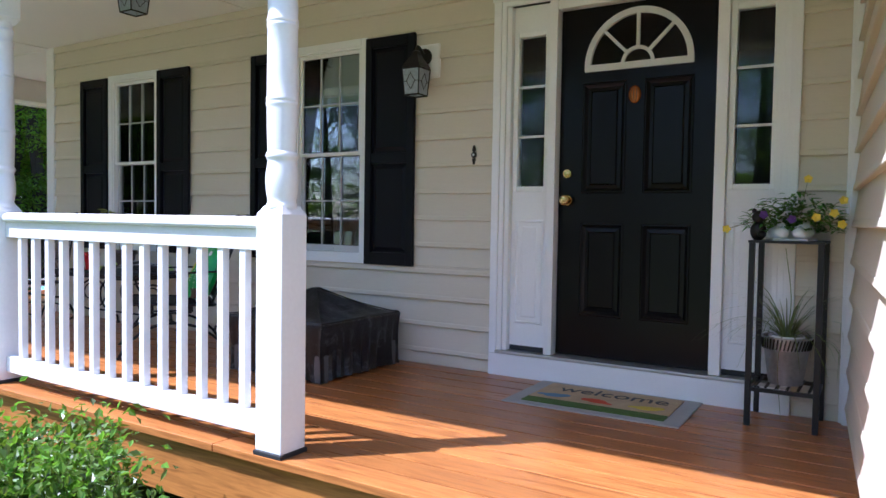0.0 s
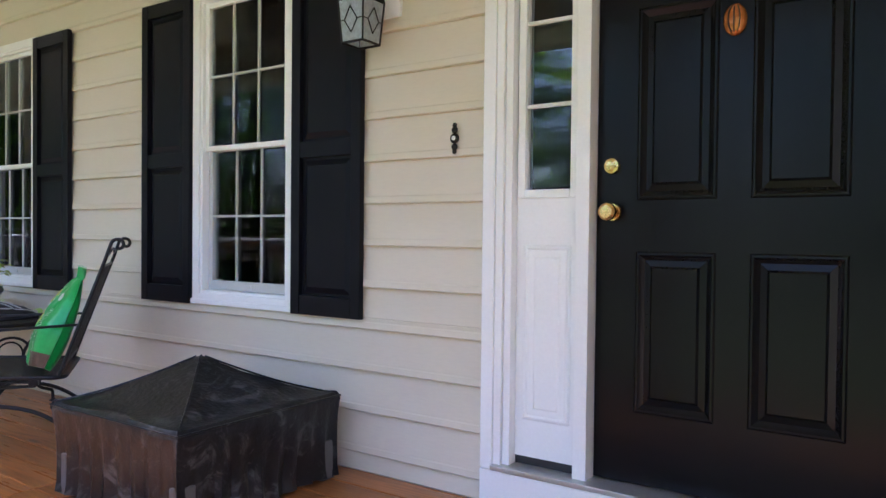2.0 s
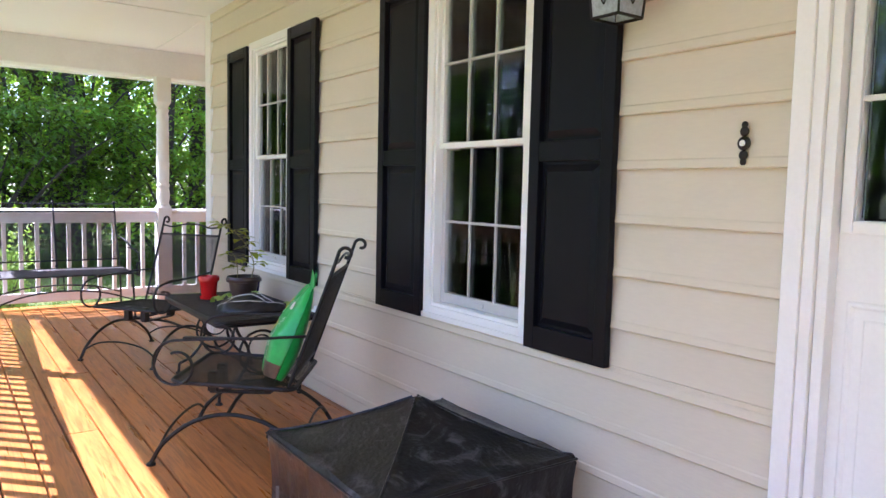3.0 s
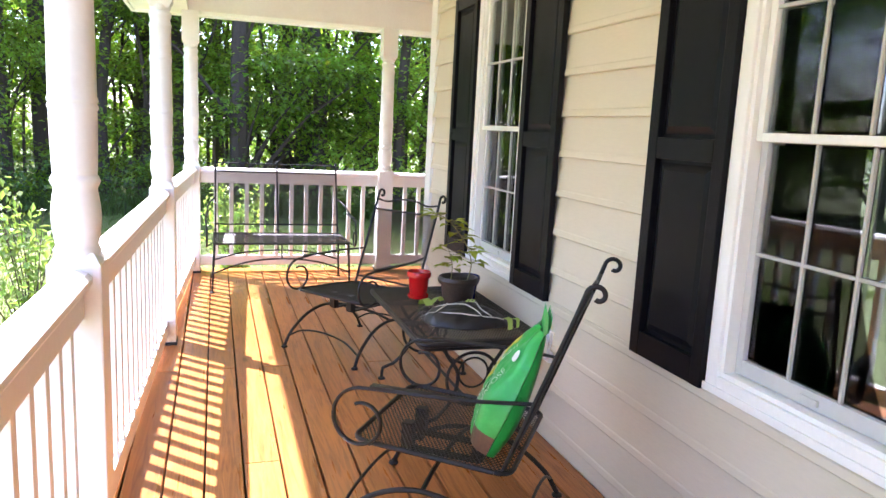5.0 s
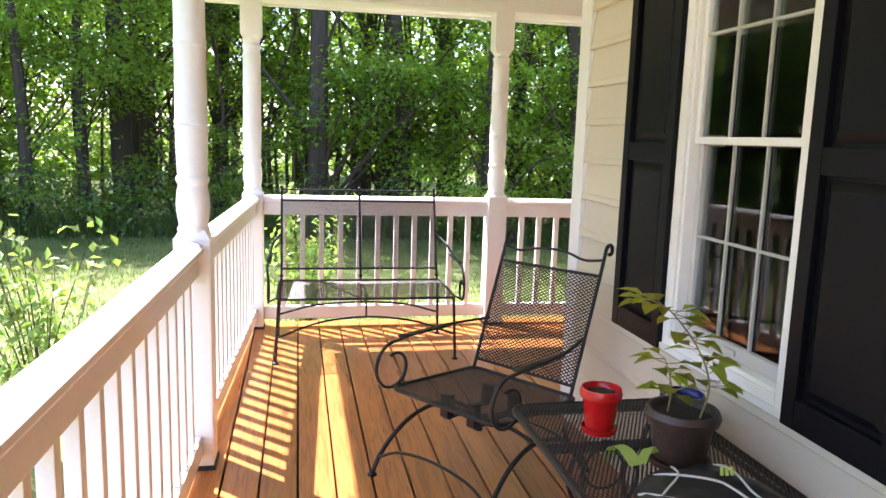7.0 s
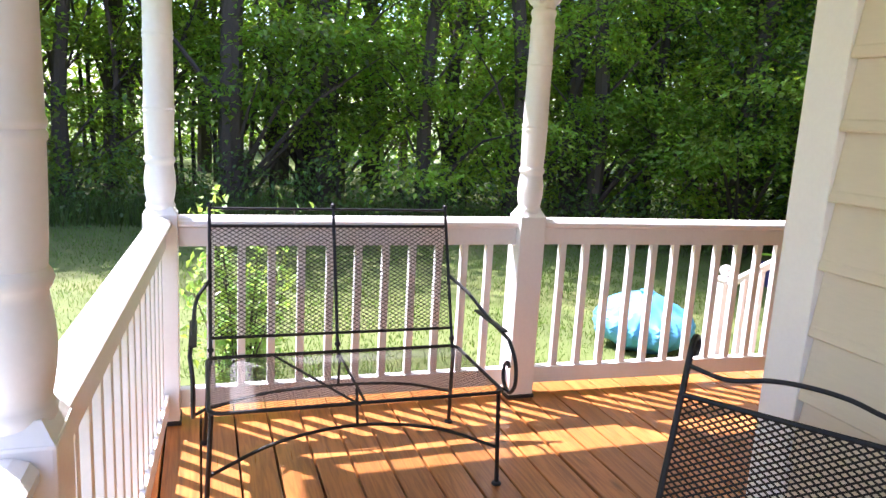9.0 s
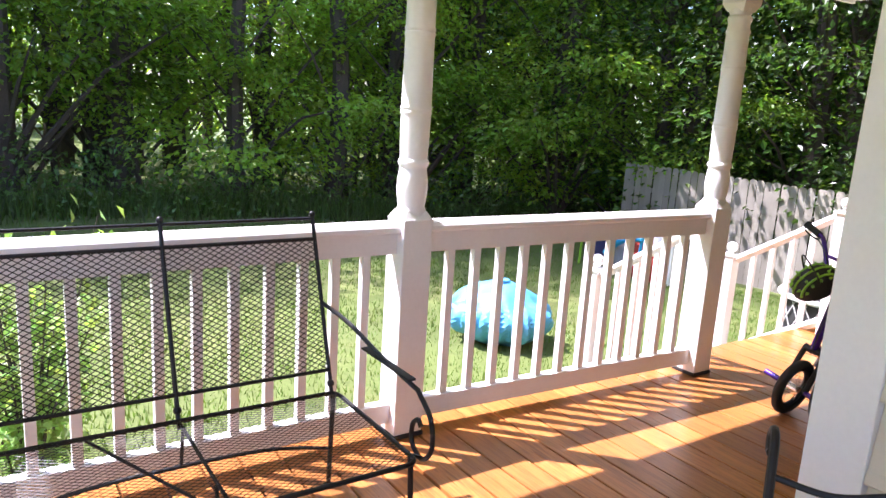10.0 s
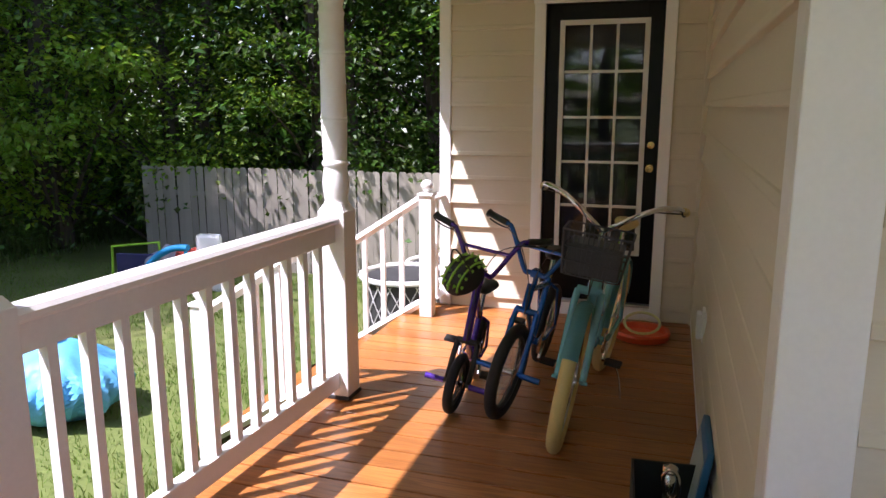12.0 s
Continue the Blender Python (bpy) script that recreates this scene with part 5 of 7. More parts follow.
def soil_bag():
    # it leans on the backrest; built upright, its print looks to -y and reads upwards
    m = chair.matrix_basis @ pose(0.115, 0.140, ZS_SEAT + 0.010, -22, 0, 13)
    b = thing("soil_bag", (0, 0, 0), "bright green plastic bag of garden soil leaning on the chair back", "bag")
    b.matrix_basis = m
    w, h = 0.155, 0.44
    def surf(u, v):
        """u, v from -1 to 1 and 0 to 1: the front and the rear of the bag at that height."""
        full = math.sin(math.pi * min(1, v * 0.90 + 0.09)) ** 0.5 * (1.12 - 0.55 * v)
        th = 0.088 * math.sqrt(max(0.0, 1 - abs(u) ** 3.2)) * full
        ww = w * (1 - 0.5 * max(0, v - 0.74) / 0.26) * (1 - 0.05 * math.cos(v * 9))
        sag = 0.016 * noise.noise((u * 2.2, v * 4, 1.0)) + 0.006 * noise.noise((u * 7, v * 11, 4.0))
        lift = 0.03 * (1 - math.cos(u * 1.2)) * (1 - v)
        return Vector((u * ww, -th - sag * (1 - u * u), h * v + lift)), Vector((u * ww, th * 0.72 + 0.003, h * v + lift))
    bm = bmesh.new()
    N, K = 28, 40
    F = [[bm.verts.new(surf(-1 + 2 * i / N, j / K)[0]) for i in range(N + 1)] for j in range(K + 1)]
    B = [[bm.verts.new(surf(-1 + 2 * i / N, j / K)[1]) for i in range(N + 1)] for j in range(K + 1)]
    for j in range(K):
        for i in range(N):
            f = bm.faces.new((F[j][i], F[j][i + 1], F[j + 1][i + 1], F[j + 1][i]))
            u, v = -1 + 2 * (i + 0.5) / N, (j + 0.5) / K
            edge = -0.38 + 0.1 * math.sin(v * 7)
            f.material_index = 1 if (u < edge and 0.30 < v < 0.86) else (2 if (v < 0.16 and u > 0.25 + 0.15 * math.sin(v * 30)) else 0)
            bm.faces.new((B[j][i + 1], B[j][i], B[j + 1][i], B[j + 1][i + 1]))
    bm.faces.new([F[0][i] for i in range(N, -1, -1)] + [B[0][i] for i in range(N + 1)])
    bmesh.ops.remove_doubles(bm, verts=bm.verts, dist=0.002)
    part("bag_body", bm, [M_BAG, M_BAGY, M_BAGB], b, smooth=True)
    for body, size, u, v in (("Garden Soil", 0.051, -0.08, 0.52), ("ALL PURPOSE", 0.036, 0.45, 0.38)):
        ob = text_part("printed_word", body, size, Matrix(), b, M_PRINT, "white printed words")
        for vert in ob.data.vertices:
            x, z = u * w - vert.co.y, v * h + vert.co.x
            vert.co = surf(x / w, z / h)[0] + Vector((0, -0.003, 0))
    bm = bmesh.new()
    bmesh.ops.create_circle(bm, cap_ends=True, segments=20, radius=0.02)
    for vert in bm.verts:
        vert.co = surf((0.09 + vert.co.x) / w, (0.335 + vert.co.y) / h)[0] + Vector((0, -0.005, 0))
    part("printed_mark", bm, M_PRINT, b, "round white printed mark")
    # gathered neck
    bm = bmesh.new()
    for k in range(9):
        a = -0.075 + 0.019 * k
        leaf(bm, (a, 0.0, h - 0.02), (a * 2, -0.15 + 0.2 * (k % 2), 1), (0, 1, 0), 0.085, 0.06, 0.3, 0.05)
    part("gathered_neck", bm, M_BAG, b)


soil_bag()


# ---- covered fire pit ----
M_VINYL = mat("black_vinyl_cover", (0.009, 0.009, 0.010), 0.38, spec=0.35, vary=0.3, scale=5, fine=60, bump=0.6, dirt=(0.12, 0.12, 0.12), dirt_amt=0.7, dirt_at=(0.53, 0.68), dirt_scale=1.5, twist=1.5)


def fire_pit():
    p = thing("fire_pit", (3.88, -0.51, 0), "square fire pit under a dusty black vinyl cover", "fire pit")
    s, zr, za = 0.385, 0.345, 0.51
    bm = bmesh.new()
    N = 30
    def rim(k):
        """A point of the square outline, k from 0 to 4."""
        i, f = int(k) % 4, k - int(k)
        c = [(-1, -1), (1, -1), (1, 1), (-1, 1)]
        a, b = c[i], c[(i + 1) % 4]
        return Vector((a[0] + (b[0] - a[0]) * f, a[1] + (b[1] - a[1]) * f, 0))
    rows = []
    for r, z in ((0.0, za), (0.04, za - 0.006), (0.15, za - 0.034), (0.3, za - 0.065), (0.45, za - 0.093), (0.6, za - 0.12), (0.75, za - 0.143), (0.88, za - 0.158), (0.96, zr + 0.004), (1.0, zr - 0.01), (1.005, zr - 0.03), (0.985, zr - 0.09), (0.975, zr - 0.15), (0.968, zr - 0.23), (0.965, zr - 0.29), (0.975, zr - 0.328)):
        row = []
        for k in range(4 * N):
            d = rim(k / N)
            flare = 0.012 * math.sin(k * 1.9) * max(0, (zr - z) / 0.27) if z < zr else 0
            q = d * (s * r + flare)
            if z < zr + 0.003:
                q *= 1 - 0.012 * (max(abs(d.x), abs(d.y)) ** 2 * (abs(d.x) + abs(d.y) - 1))
            wob = noise.noise(q * 9 + Vector((0, 0, z * 5))) * 0.010 * min(1, r * 3)
            row.append(bm.verts.new((q.x + wob * 0.6, q.y + wob * 0.5, z + wob * 0.7 - (0.010 * math.cos(k / N * 2 * math.pi) ** 2 * r if z < 0.1 else 0))))
        rows.append(row)
    for a, b in zip(rows, rows[1:]):
        for k in range(4 * N):
            bm.faces.new((a[k], a[(k + 1) % (4 * N)], b[(k + 1) % (4 * N)], b[k]))
    bmesh.ops.remove_doubles(bm, verts=bm.verts, dist=0.0005)
    part("cover", bm, M_VINYL, p, "dusty black vinyl cover", True)
    bm = bmesh.new()
    c = [Vector((-1, -1, 0)), Vector((1, -1, 0)), Vector((1, 1, 0)), Vector((-1, 1, 0))]
    for d in c:
        line = [Vector((d.x * s * r, d.y * s * r, z + 0.004)) for r, z in ((0.03, za - 0.006), (0.3, za - 0.065), (0.6, za - 0.12), (0.88, za - 0.158), (0.97, zr + 0.002), (0.995, zr - 0.03))]
        bm_tube(bm, smooth_path(line, 4), 0.004, 6)
    for a, b in zip(c, c[1:] + c[:1]):
        bm_tube(bm, [a * s * 1.0 + Vector((0, 0, zr - 0.008)), b * s * 1.0 + Vector((0, 0, zr - 0.008))], 0.004, 6)
    part("piped_seam", bm, M_VINYL, p, smooth=True)
    for sx in (-1, 1):
        for sy in (-1, 1):
            boxpart("foot", (sx * 0.335 - 0.035, sx * 0.335 + 0.035, sy * 0.335 - 0.035, sy * 0.335 + 0.035, 0, 0.16), mat("grey_steel_foot", (0.12, 0.12, 0.12), 0.5, 0.3), p, 0.006, "grey steel foot")
    bm = bmesh.new()
    bm_box(bm, -0.32, 0.32, -0.32, 0.32, 0.14, 0.3)
    part("fire_bowl", bm, M_SHIM, p)


fire_pit()


# ---- door mat ----
def door_mat():
    d = thing("door_mat", (5.715, -0.315, 0), "coir welcome mat with painted birds and a grey edge", "door mat", rz=1)
    boxpart("rubber_edge", (-0.455, 0.455, -0.285, 0.275, 0.0, 0.008), mat("grey_mat_edge", (0.36, 0.35, 0.32), 0.8, vary=0.15, fine=150, bump=0.4), d, 0.003, "grey woven edge")
    coir = mat("coir_mat", (0.47, 0.34, 0.19), 0.95, vary=0.22, scale=12, fine=300, bump=0.8)
    boxpart("coir_field", (-0.37, 0.37, -0.13, 0.225, 0.0082, 0.013), coir, d, 0.001)
    boxpart("grass_band", (-0.37, 0.37, -0.225, -0.1305, 0.0082, 0.013), mat("green_coir", (0.07, 0.13, 0.02), 0.95, vary=0.3, scale=12, fine=300, bump=0.8), d, 0.001, "green painted band")
    for x, col, rz in ((-0.25, (0.13, 0.24, 0.34), 10), (-0.02, (0.55, 0.07, 0.02), 165), (0.25, (0.62, 0.47, 0.05), 12)):
        bm = bmesh.new()
        for cx, cy, rx, ry in ((0.0, 0.0, 0.062, 0.036), (0.052, 0.012, 0.030, 0.024), (-0.065, 0.008, 0.034, 0.014)):
            bmesh.ops.create_cone(bm, cap_ends=True, segments=18, radius1=1, radius2=1, depth=1, matrix=Matrix.LocRotScale((cx, cy, 0.0003 * len(bm.verts) / 36), None, (rx, ry, 0.0022)))
        ob = part("painted_bird", bm, mat("bird_paint", col, 0.95, vary=0.2, fine=300, bump=0.6), d, "bird shape painted on the coir")
        ob.matrix_basis = pose(x, -0.05, 0.0142, 0, 0, rz)
    text_part("printed_word", "welcome", 0.165, pose(0.02, 0.115, 0.0138), d, M_SHIM, "black printed word")


door_mat()


# ---- plant stand ----
M_GALV = mat("galvanised_steel", (0.42, 0.42, 0.41), 0.42, 0.8, vary=0.22, scale=14, fine=60, bump=0.15)
M_BLADE = leaf_mat("spiky_blade", (0.16, 0.20, 0.07), 0.3)
M_GREEN = leaf_mat("pansy_leaf", (0.09, 0.20, 0.035), 0.35)
M_PETAL = mat("yellow_petal", (0.75, 0.55, 0.02), 0.6, vary=0.1)
M_PURPLE = mat("purple_petal", (0.08, 0.02, 0.16), 0.6, vary=0.2)


def plant_stand():
    x0, y0, w, h = 6.425, -0.325, 0.29, 0.865
    s = thing("plant_stand", (x0, y0, 0), "tall black square-legged metal plant stand by the door", "plant stand")
    for x in (0, w):
        for y in (0, w):
            boxpart("leg", (x - 0.013, x + 0.013, y - 0.013, y + 0.013, 0, h), M_IRON, s, 0.002)
    bm = bmesh.new()
    bm_box(bm, -0.016, w + 0.016, -0.016, w + 0.016, h, h + 0.012, 0.002)
    part("top_shelf", bm, M_IRON, s)
    bm = bmesh.new()
    for a in (0, w):
        bm_box(bm, 0.014, w - 0.014, a - 0.008, a + 0.008, 0.165, 0.183)
        bm_box(bm, a - 0.008, a + 0.008, 0.014, w - 0.014, 0.165, 0.183)
    part("shelf_frame", bm, M_IRON, s)
    for k in range(6):
        x = 0.03 + k * (w - 0.06) / 5
        boxpart("shelf_slat", (x - 0.006, x + 0.006, 0.008, w - 0.008, 0.184, 0.19), M_IRON, s)
    cx, cy = x0 + w / 2, y0 + w / 2
    b = thing("galvanised_bucket", (cx, cy, 0.19), "galvanised bucket planter on the stand's lower shelf", "planter")
    bm = bmesh.new()
    bm_lathe(bm, [(0.07, 0), (0.076, 0.003), (0.098, 0.16), (0.1, 0.162), (0.103, 0.17), (0.104, 0.20), (0.112, 0.222), (0.112, 0.23), (0.104, 0.23), (0.098, 0.2), (0.01, 0.198)], 32)
    part("bucket_body", bm, M_GALV, b, smooth=True)
    bm = bmesh.new()
    for k in range(40):
        a = 2 * math.pi * k / 40
        bm_cyl(bm, (0.105 * math.cos(a), 0.105 * math.sin(a), 0.172), (0.114 * math.cos(a + 0.1), 0.114 * math.sin(a + 0.1), 0.222), 0.0035, seg=5)
    part("fluted_band", bm, M_IRON, b, "dark fluted band")
    bm = bmesh.new()
    bm_lathe(bm, [(0.075, 0.199), (0.082, 0.232), (0.078, 0.234), (0.07, 0.21), (0.005, 0.208)], 24)
    part("inner_pot", bm, M_WHITE, b, "white inner pot", True)
    g = thing("spike_plant", (cx, cy, 0.40), "long thin arching leaves in the galvanised bucket", "potted plant")
    rng = random.Random(8)
    bm = bmesh.new()
    for k in range(80):
        a = rng.uniform(0, 2 * math.pi)
        ln = rng.uniform(0.2, 0.5)
        el = rng.uniform(0.35, 1.4)
        d = Vector((math.cos(a) * math.cos(el), math.sin(a) * math.cos(el), math.sin(el)))
        side = Vector((-math.sin(a), math.cos(a), 0))
        prev = None
        p = Vector((0.02 * math.cos(a), 0.02 * math.sin(a), 0))
        for i in range(9):
            wd = 0.0045 * (1 - i / 8.5)
            q = Vector(p)
            if g.location.y + q.y > -0.03:
                q.y = -0.03 - g.location.y
            if g.location.x + q.x > EAST - 0.04:
                q.x = EAST - 0.04 - g.location.x
            cur = [bm.verts.new(q + side * wd), bm.verts.new(q - side * wd)]
            if prev:
                bm.faces.new((prev[0], prev[1], cur[1], cur[0]))
            prev = cur
            p = p + d * ln / 8
            d = (d + Vector((0, 0, -0.16 - 0.1 * (ln > 0.3)))).normalized()
    bm_tube(bm, smooth_path([(0, 0, 0), (0.012, 0.01, 0.2), (-0.02, 0.02, 0.44)], 5), 0.003, 5, 0.0015)
    part("foliage", bm, M_BLADE, g)
    # one long drooping leaf towards the door
    bm = bmesh.new()
    bm_tube(bm, smooth_path([(0, -0.02, 0.02), (-0.14, -0.04, 0.10), (-0.28, -0.05, 0.07), (-0.40, -0.06, -0.04)], 6), 0.004, 5, 0.001, 0.3)
    bm_tube(bm, smooth_path([(0, -0.03, 0.02), (-0.01, -0.09, 0.03), (-0.02, -0.13, -0.12), (0.0, -0.135, -0.36)], 6), 0.003, 5, 0.001, 0.3)
    part("long_leaf", bm, M_BLADE, g, "long drooping dry leaf")
    # shoe planters and figure on top
    zt = h + 0.012
    for i, (dx, rz) in enumerate(((0.10, 18), (0.205, -8))):
        sh = thing("shoe_planter", (x0 + dx, y0 + 0.10, zt), "white ceramic shoe-shaped planter on the plant stand", "planter", "shoe planters", rz=rz)
        bm = bmesh.new()
        bmesh.ops.create_icosphere(bm, subdivisions=3, radius=1)
        for v in bm.verts:
            x, y, z = v.co
            v.co = Vector((x * 0.042, y * 0.095, 0.035 + z * 0.034 + max(0, y) * 0.02))
            v.co.z = max(0.004, v.co.z)
        lumpy(bm, 0.006, 22, 2.0 + i)
        part("upper", bm, M_WHITE, sh, smooth=True)
        boxpart("sole", (-0.043, 0.043, -0.098, 0.095, 0.0, 0.012), M_GRILLE, sh, 0.005)
        bm = bmesh.new()
        for k in range(4):
            y = -0.055 + k * 0.022
            bm_tube(bm, smooth_path([(-0.025, y, 0.062 + 0.003 * k), (0, y - 0.004, 0.072 + 0.003 * k), (0.025, y, 0.062 + 0.003 * k)], 4), 0.003, 5)
        part("lace", bm, M_GRILLE, sh, smooth=True)
    f = bmesh.new()
    for r, at, sc in ((0.045, (0, 0, 0.045), (0.8, 0.8, 1.1)), (0.03, (0, -0.005, 0.11), (1, 1, 1)), (0.02, (0.02, -0.03, 0.03), (1, 1.2, 0.8)), (0.013, (-0.02, 0, 0.14), (0.8, 0.8, 1)), (0.013, (0.02, 0, 0.14), (0.8, 0.8, 1))):
        bmesh.ops.create_uvsphere(f, u_segments=14, v_segments=10, radius=r, matrix=Matrix.LocRotScale(at, None, sc))
    thing("figurine", (x0 + 0.015, y0 + 0.06, zt - 0.002), "small black animal figurine on the plant stand", "figurine", bm=f, material=M_BRONZE, smooth=True)
    fl = thing("pansy_plant", (cx + 0.02, cy, zt + 0.05), "bushy trailing pansies with yellow flowers on the stand", "potted plant")
    bm = bmesh.new()
    rng = random.Random(21)
    def clamp(p):
        return Vector((min(p.x, EAST - 0.05 - fl.location.x), min(p.y, -0.035 - fl.location.y), max(p.z, -0.03)))
    for k in range(520):
        a = rng.uniform(0, 2 * math.pi)
        r = rng.uniform(0, 1) ** 0.6
        p = clamp(Vector((math.cos(a) * r * 0.25, math.sin(a) * r * 0.16, 0.0 + rng.uniform(0.0, 0.19) * (1 - 0.6 * r * r))))
        d = Vector((math.cos(a), math.sin(a), rng.uniform(-0.3, 0.8)))
        leaf(bm, p - d * 0.03, d, (0, 0, 1), rng.uniform(0.03, 0.055), rng.uniform(0.014, 0.028), 0.3, rng.uniform(0, 0.5))
    part("foliage", bm, M_GREEN, fl)
    bm = bmesh.new()
    blooms = [(-0.29, -0.1, 0.0), (0.17, -0.13, 0.08), (0.10, -0.15, 0.06), (0.22, -0.05, 0.14), (0.05, -0.02, 0.24), (0.24, -0.10, 0.03), (-0.12, -0.14, 0.07), (0.0, -0.15, 0.05)]
    for p in blooms:
        q = clamp(Vector(p))
        bm_tube(bm, smooth_path([(q.x * 0.4, q.y * 0.5, 0.05), (q.x * 0.8, q.y * 0.8, q.z * 0.7 + 0.02), q], 4), 0.0016, 4)
    part("flower_stem", bm, M_STEM, fl)
    for i, p in enumerate(blooms):
        q = clamp(Vector(p))
        bm = bmesh.new()
        for k in range(5):
            a = k * 2 * math.pi / 5 + i
            leaf(bm, q, (math.cos(a), -0.3, math.sin(a)), (0, -1, 0), 0.022, 0.024, 0.1, 0.1)
        part("bloom", bm, M_PURPLE if i in (6, 7) else M_PETAL, fl, "purple pansy bloom" if i in (6, 7) else "yellow pansy bloom")


plant_stand()


# ---- bicycles ----
M_TYRE = mat("black_tyre", (0.018, 0.018, 0.018), 0.8, vary=0.2, fine=120, bump=0.4)
M_CREAM = mat("cream_tyre", (0.66, 0.52, 0.20), 0.65, vary=0.08, fine=120, bump=0.3)
M_CHROME = mat("chrome", (0.7, 0.7, 0.7), 0.15, 1.0, vary=0.05, bump=0)
M_AQUA = mat("aqua_bike_paint", (0.16, 0.42, 0.47), 0.25, vary=0.06, coat=0.4)
M_BBLUE = mat("blue_bike_paint", (0.015, 0.11, 0.42), 0.22, 0.4, vary=0.08, coat=0.4)
M_VIOLET = mat("violet_bike_paint", (0.08, 0.03, 0.30), 0.25, 0.3, vary=0.08, coat=0.4)
M_RUBBER = mat("black_rubber", (0.02, 0.02, 0.02), 0.6, vary=0.2)
M_TAN = mat("cream_vinyl", (0.62, 0.47, 0.17), 0.5, vary=0.08)
M_LIMEH = mat("lime_helmet", (0.28, 0.55, 0.04), 0.35, vary=0.1)
M_BASKET = mat("dark_wire_basket", (0.05, 0.055, 0.07), 0.5, vary=0.2)


def torus(bm, R, r, seg=40, ring=10):
    """A ring about the x axis, through the origin."""
    rows = []
    for i in range(seg):
        a = 2 * math.pi * i / seg
        rows.append([bm.verts.new(((r * math.sin(2 * math.pi * k / ring)), (R + r * math.cos(2 * math.pi * k / ring)) * math.cos(a), (R + r * math.cos(2 * math.pi * k / ring)) * math.sin(a))) for k in range(ring)])
    for i in range(seg):
        a, b = rows[i], rows[(i + 1) % seg]
        for k in range(ring):
            bm.faces.new((a[k], a[(k + 1) % ring], b[(k + 1) % ring], b[k]))


def wheel(parent, m, R, tr, tyre, rim):
    bm = bmesh.new()
    bm_cyl(bm, (-0.035, 0, 0), (0.035, 0, 0), 0.016, seg=12)
    n = 28 if R > 0.2 else 16
    for k in range(n):
        a = 2 * math.pi * k / n
        b = a + (0.35 if k % 2 else -0.35)
        x = 0.024 if k % 4 < 2 else -0.024
        bm_cyl(bm, (x, 0.018 * math.cos(b), 0.018 * math.sin(b)), (0, (R - tr * 2) * math.cos(a), (R - tr * 2) * math.sin(a)), 0.0011, seg=4)
    w = part("wheel", bm, M_CHROME, parent)
    w.matrix_basis = m
    bm = bmesh.new()
    torus(bm, R - tr, tr)
    part("tyre", bm, tyre, w, smooth=True)
    bm = bmesh.new()
    torus(bm, R - tr * 2.0, tr * 0.55, 40, 6)
    part("rim", bm, rim, w, smooth=True)
    return w


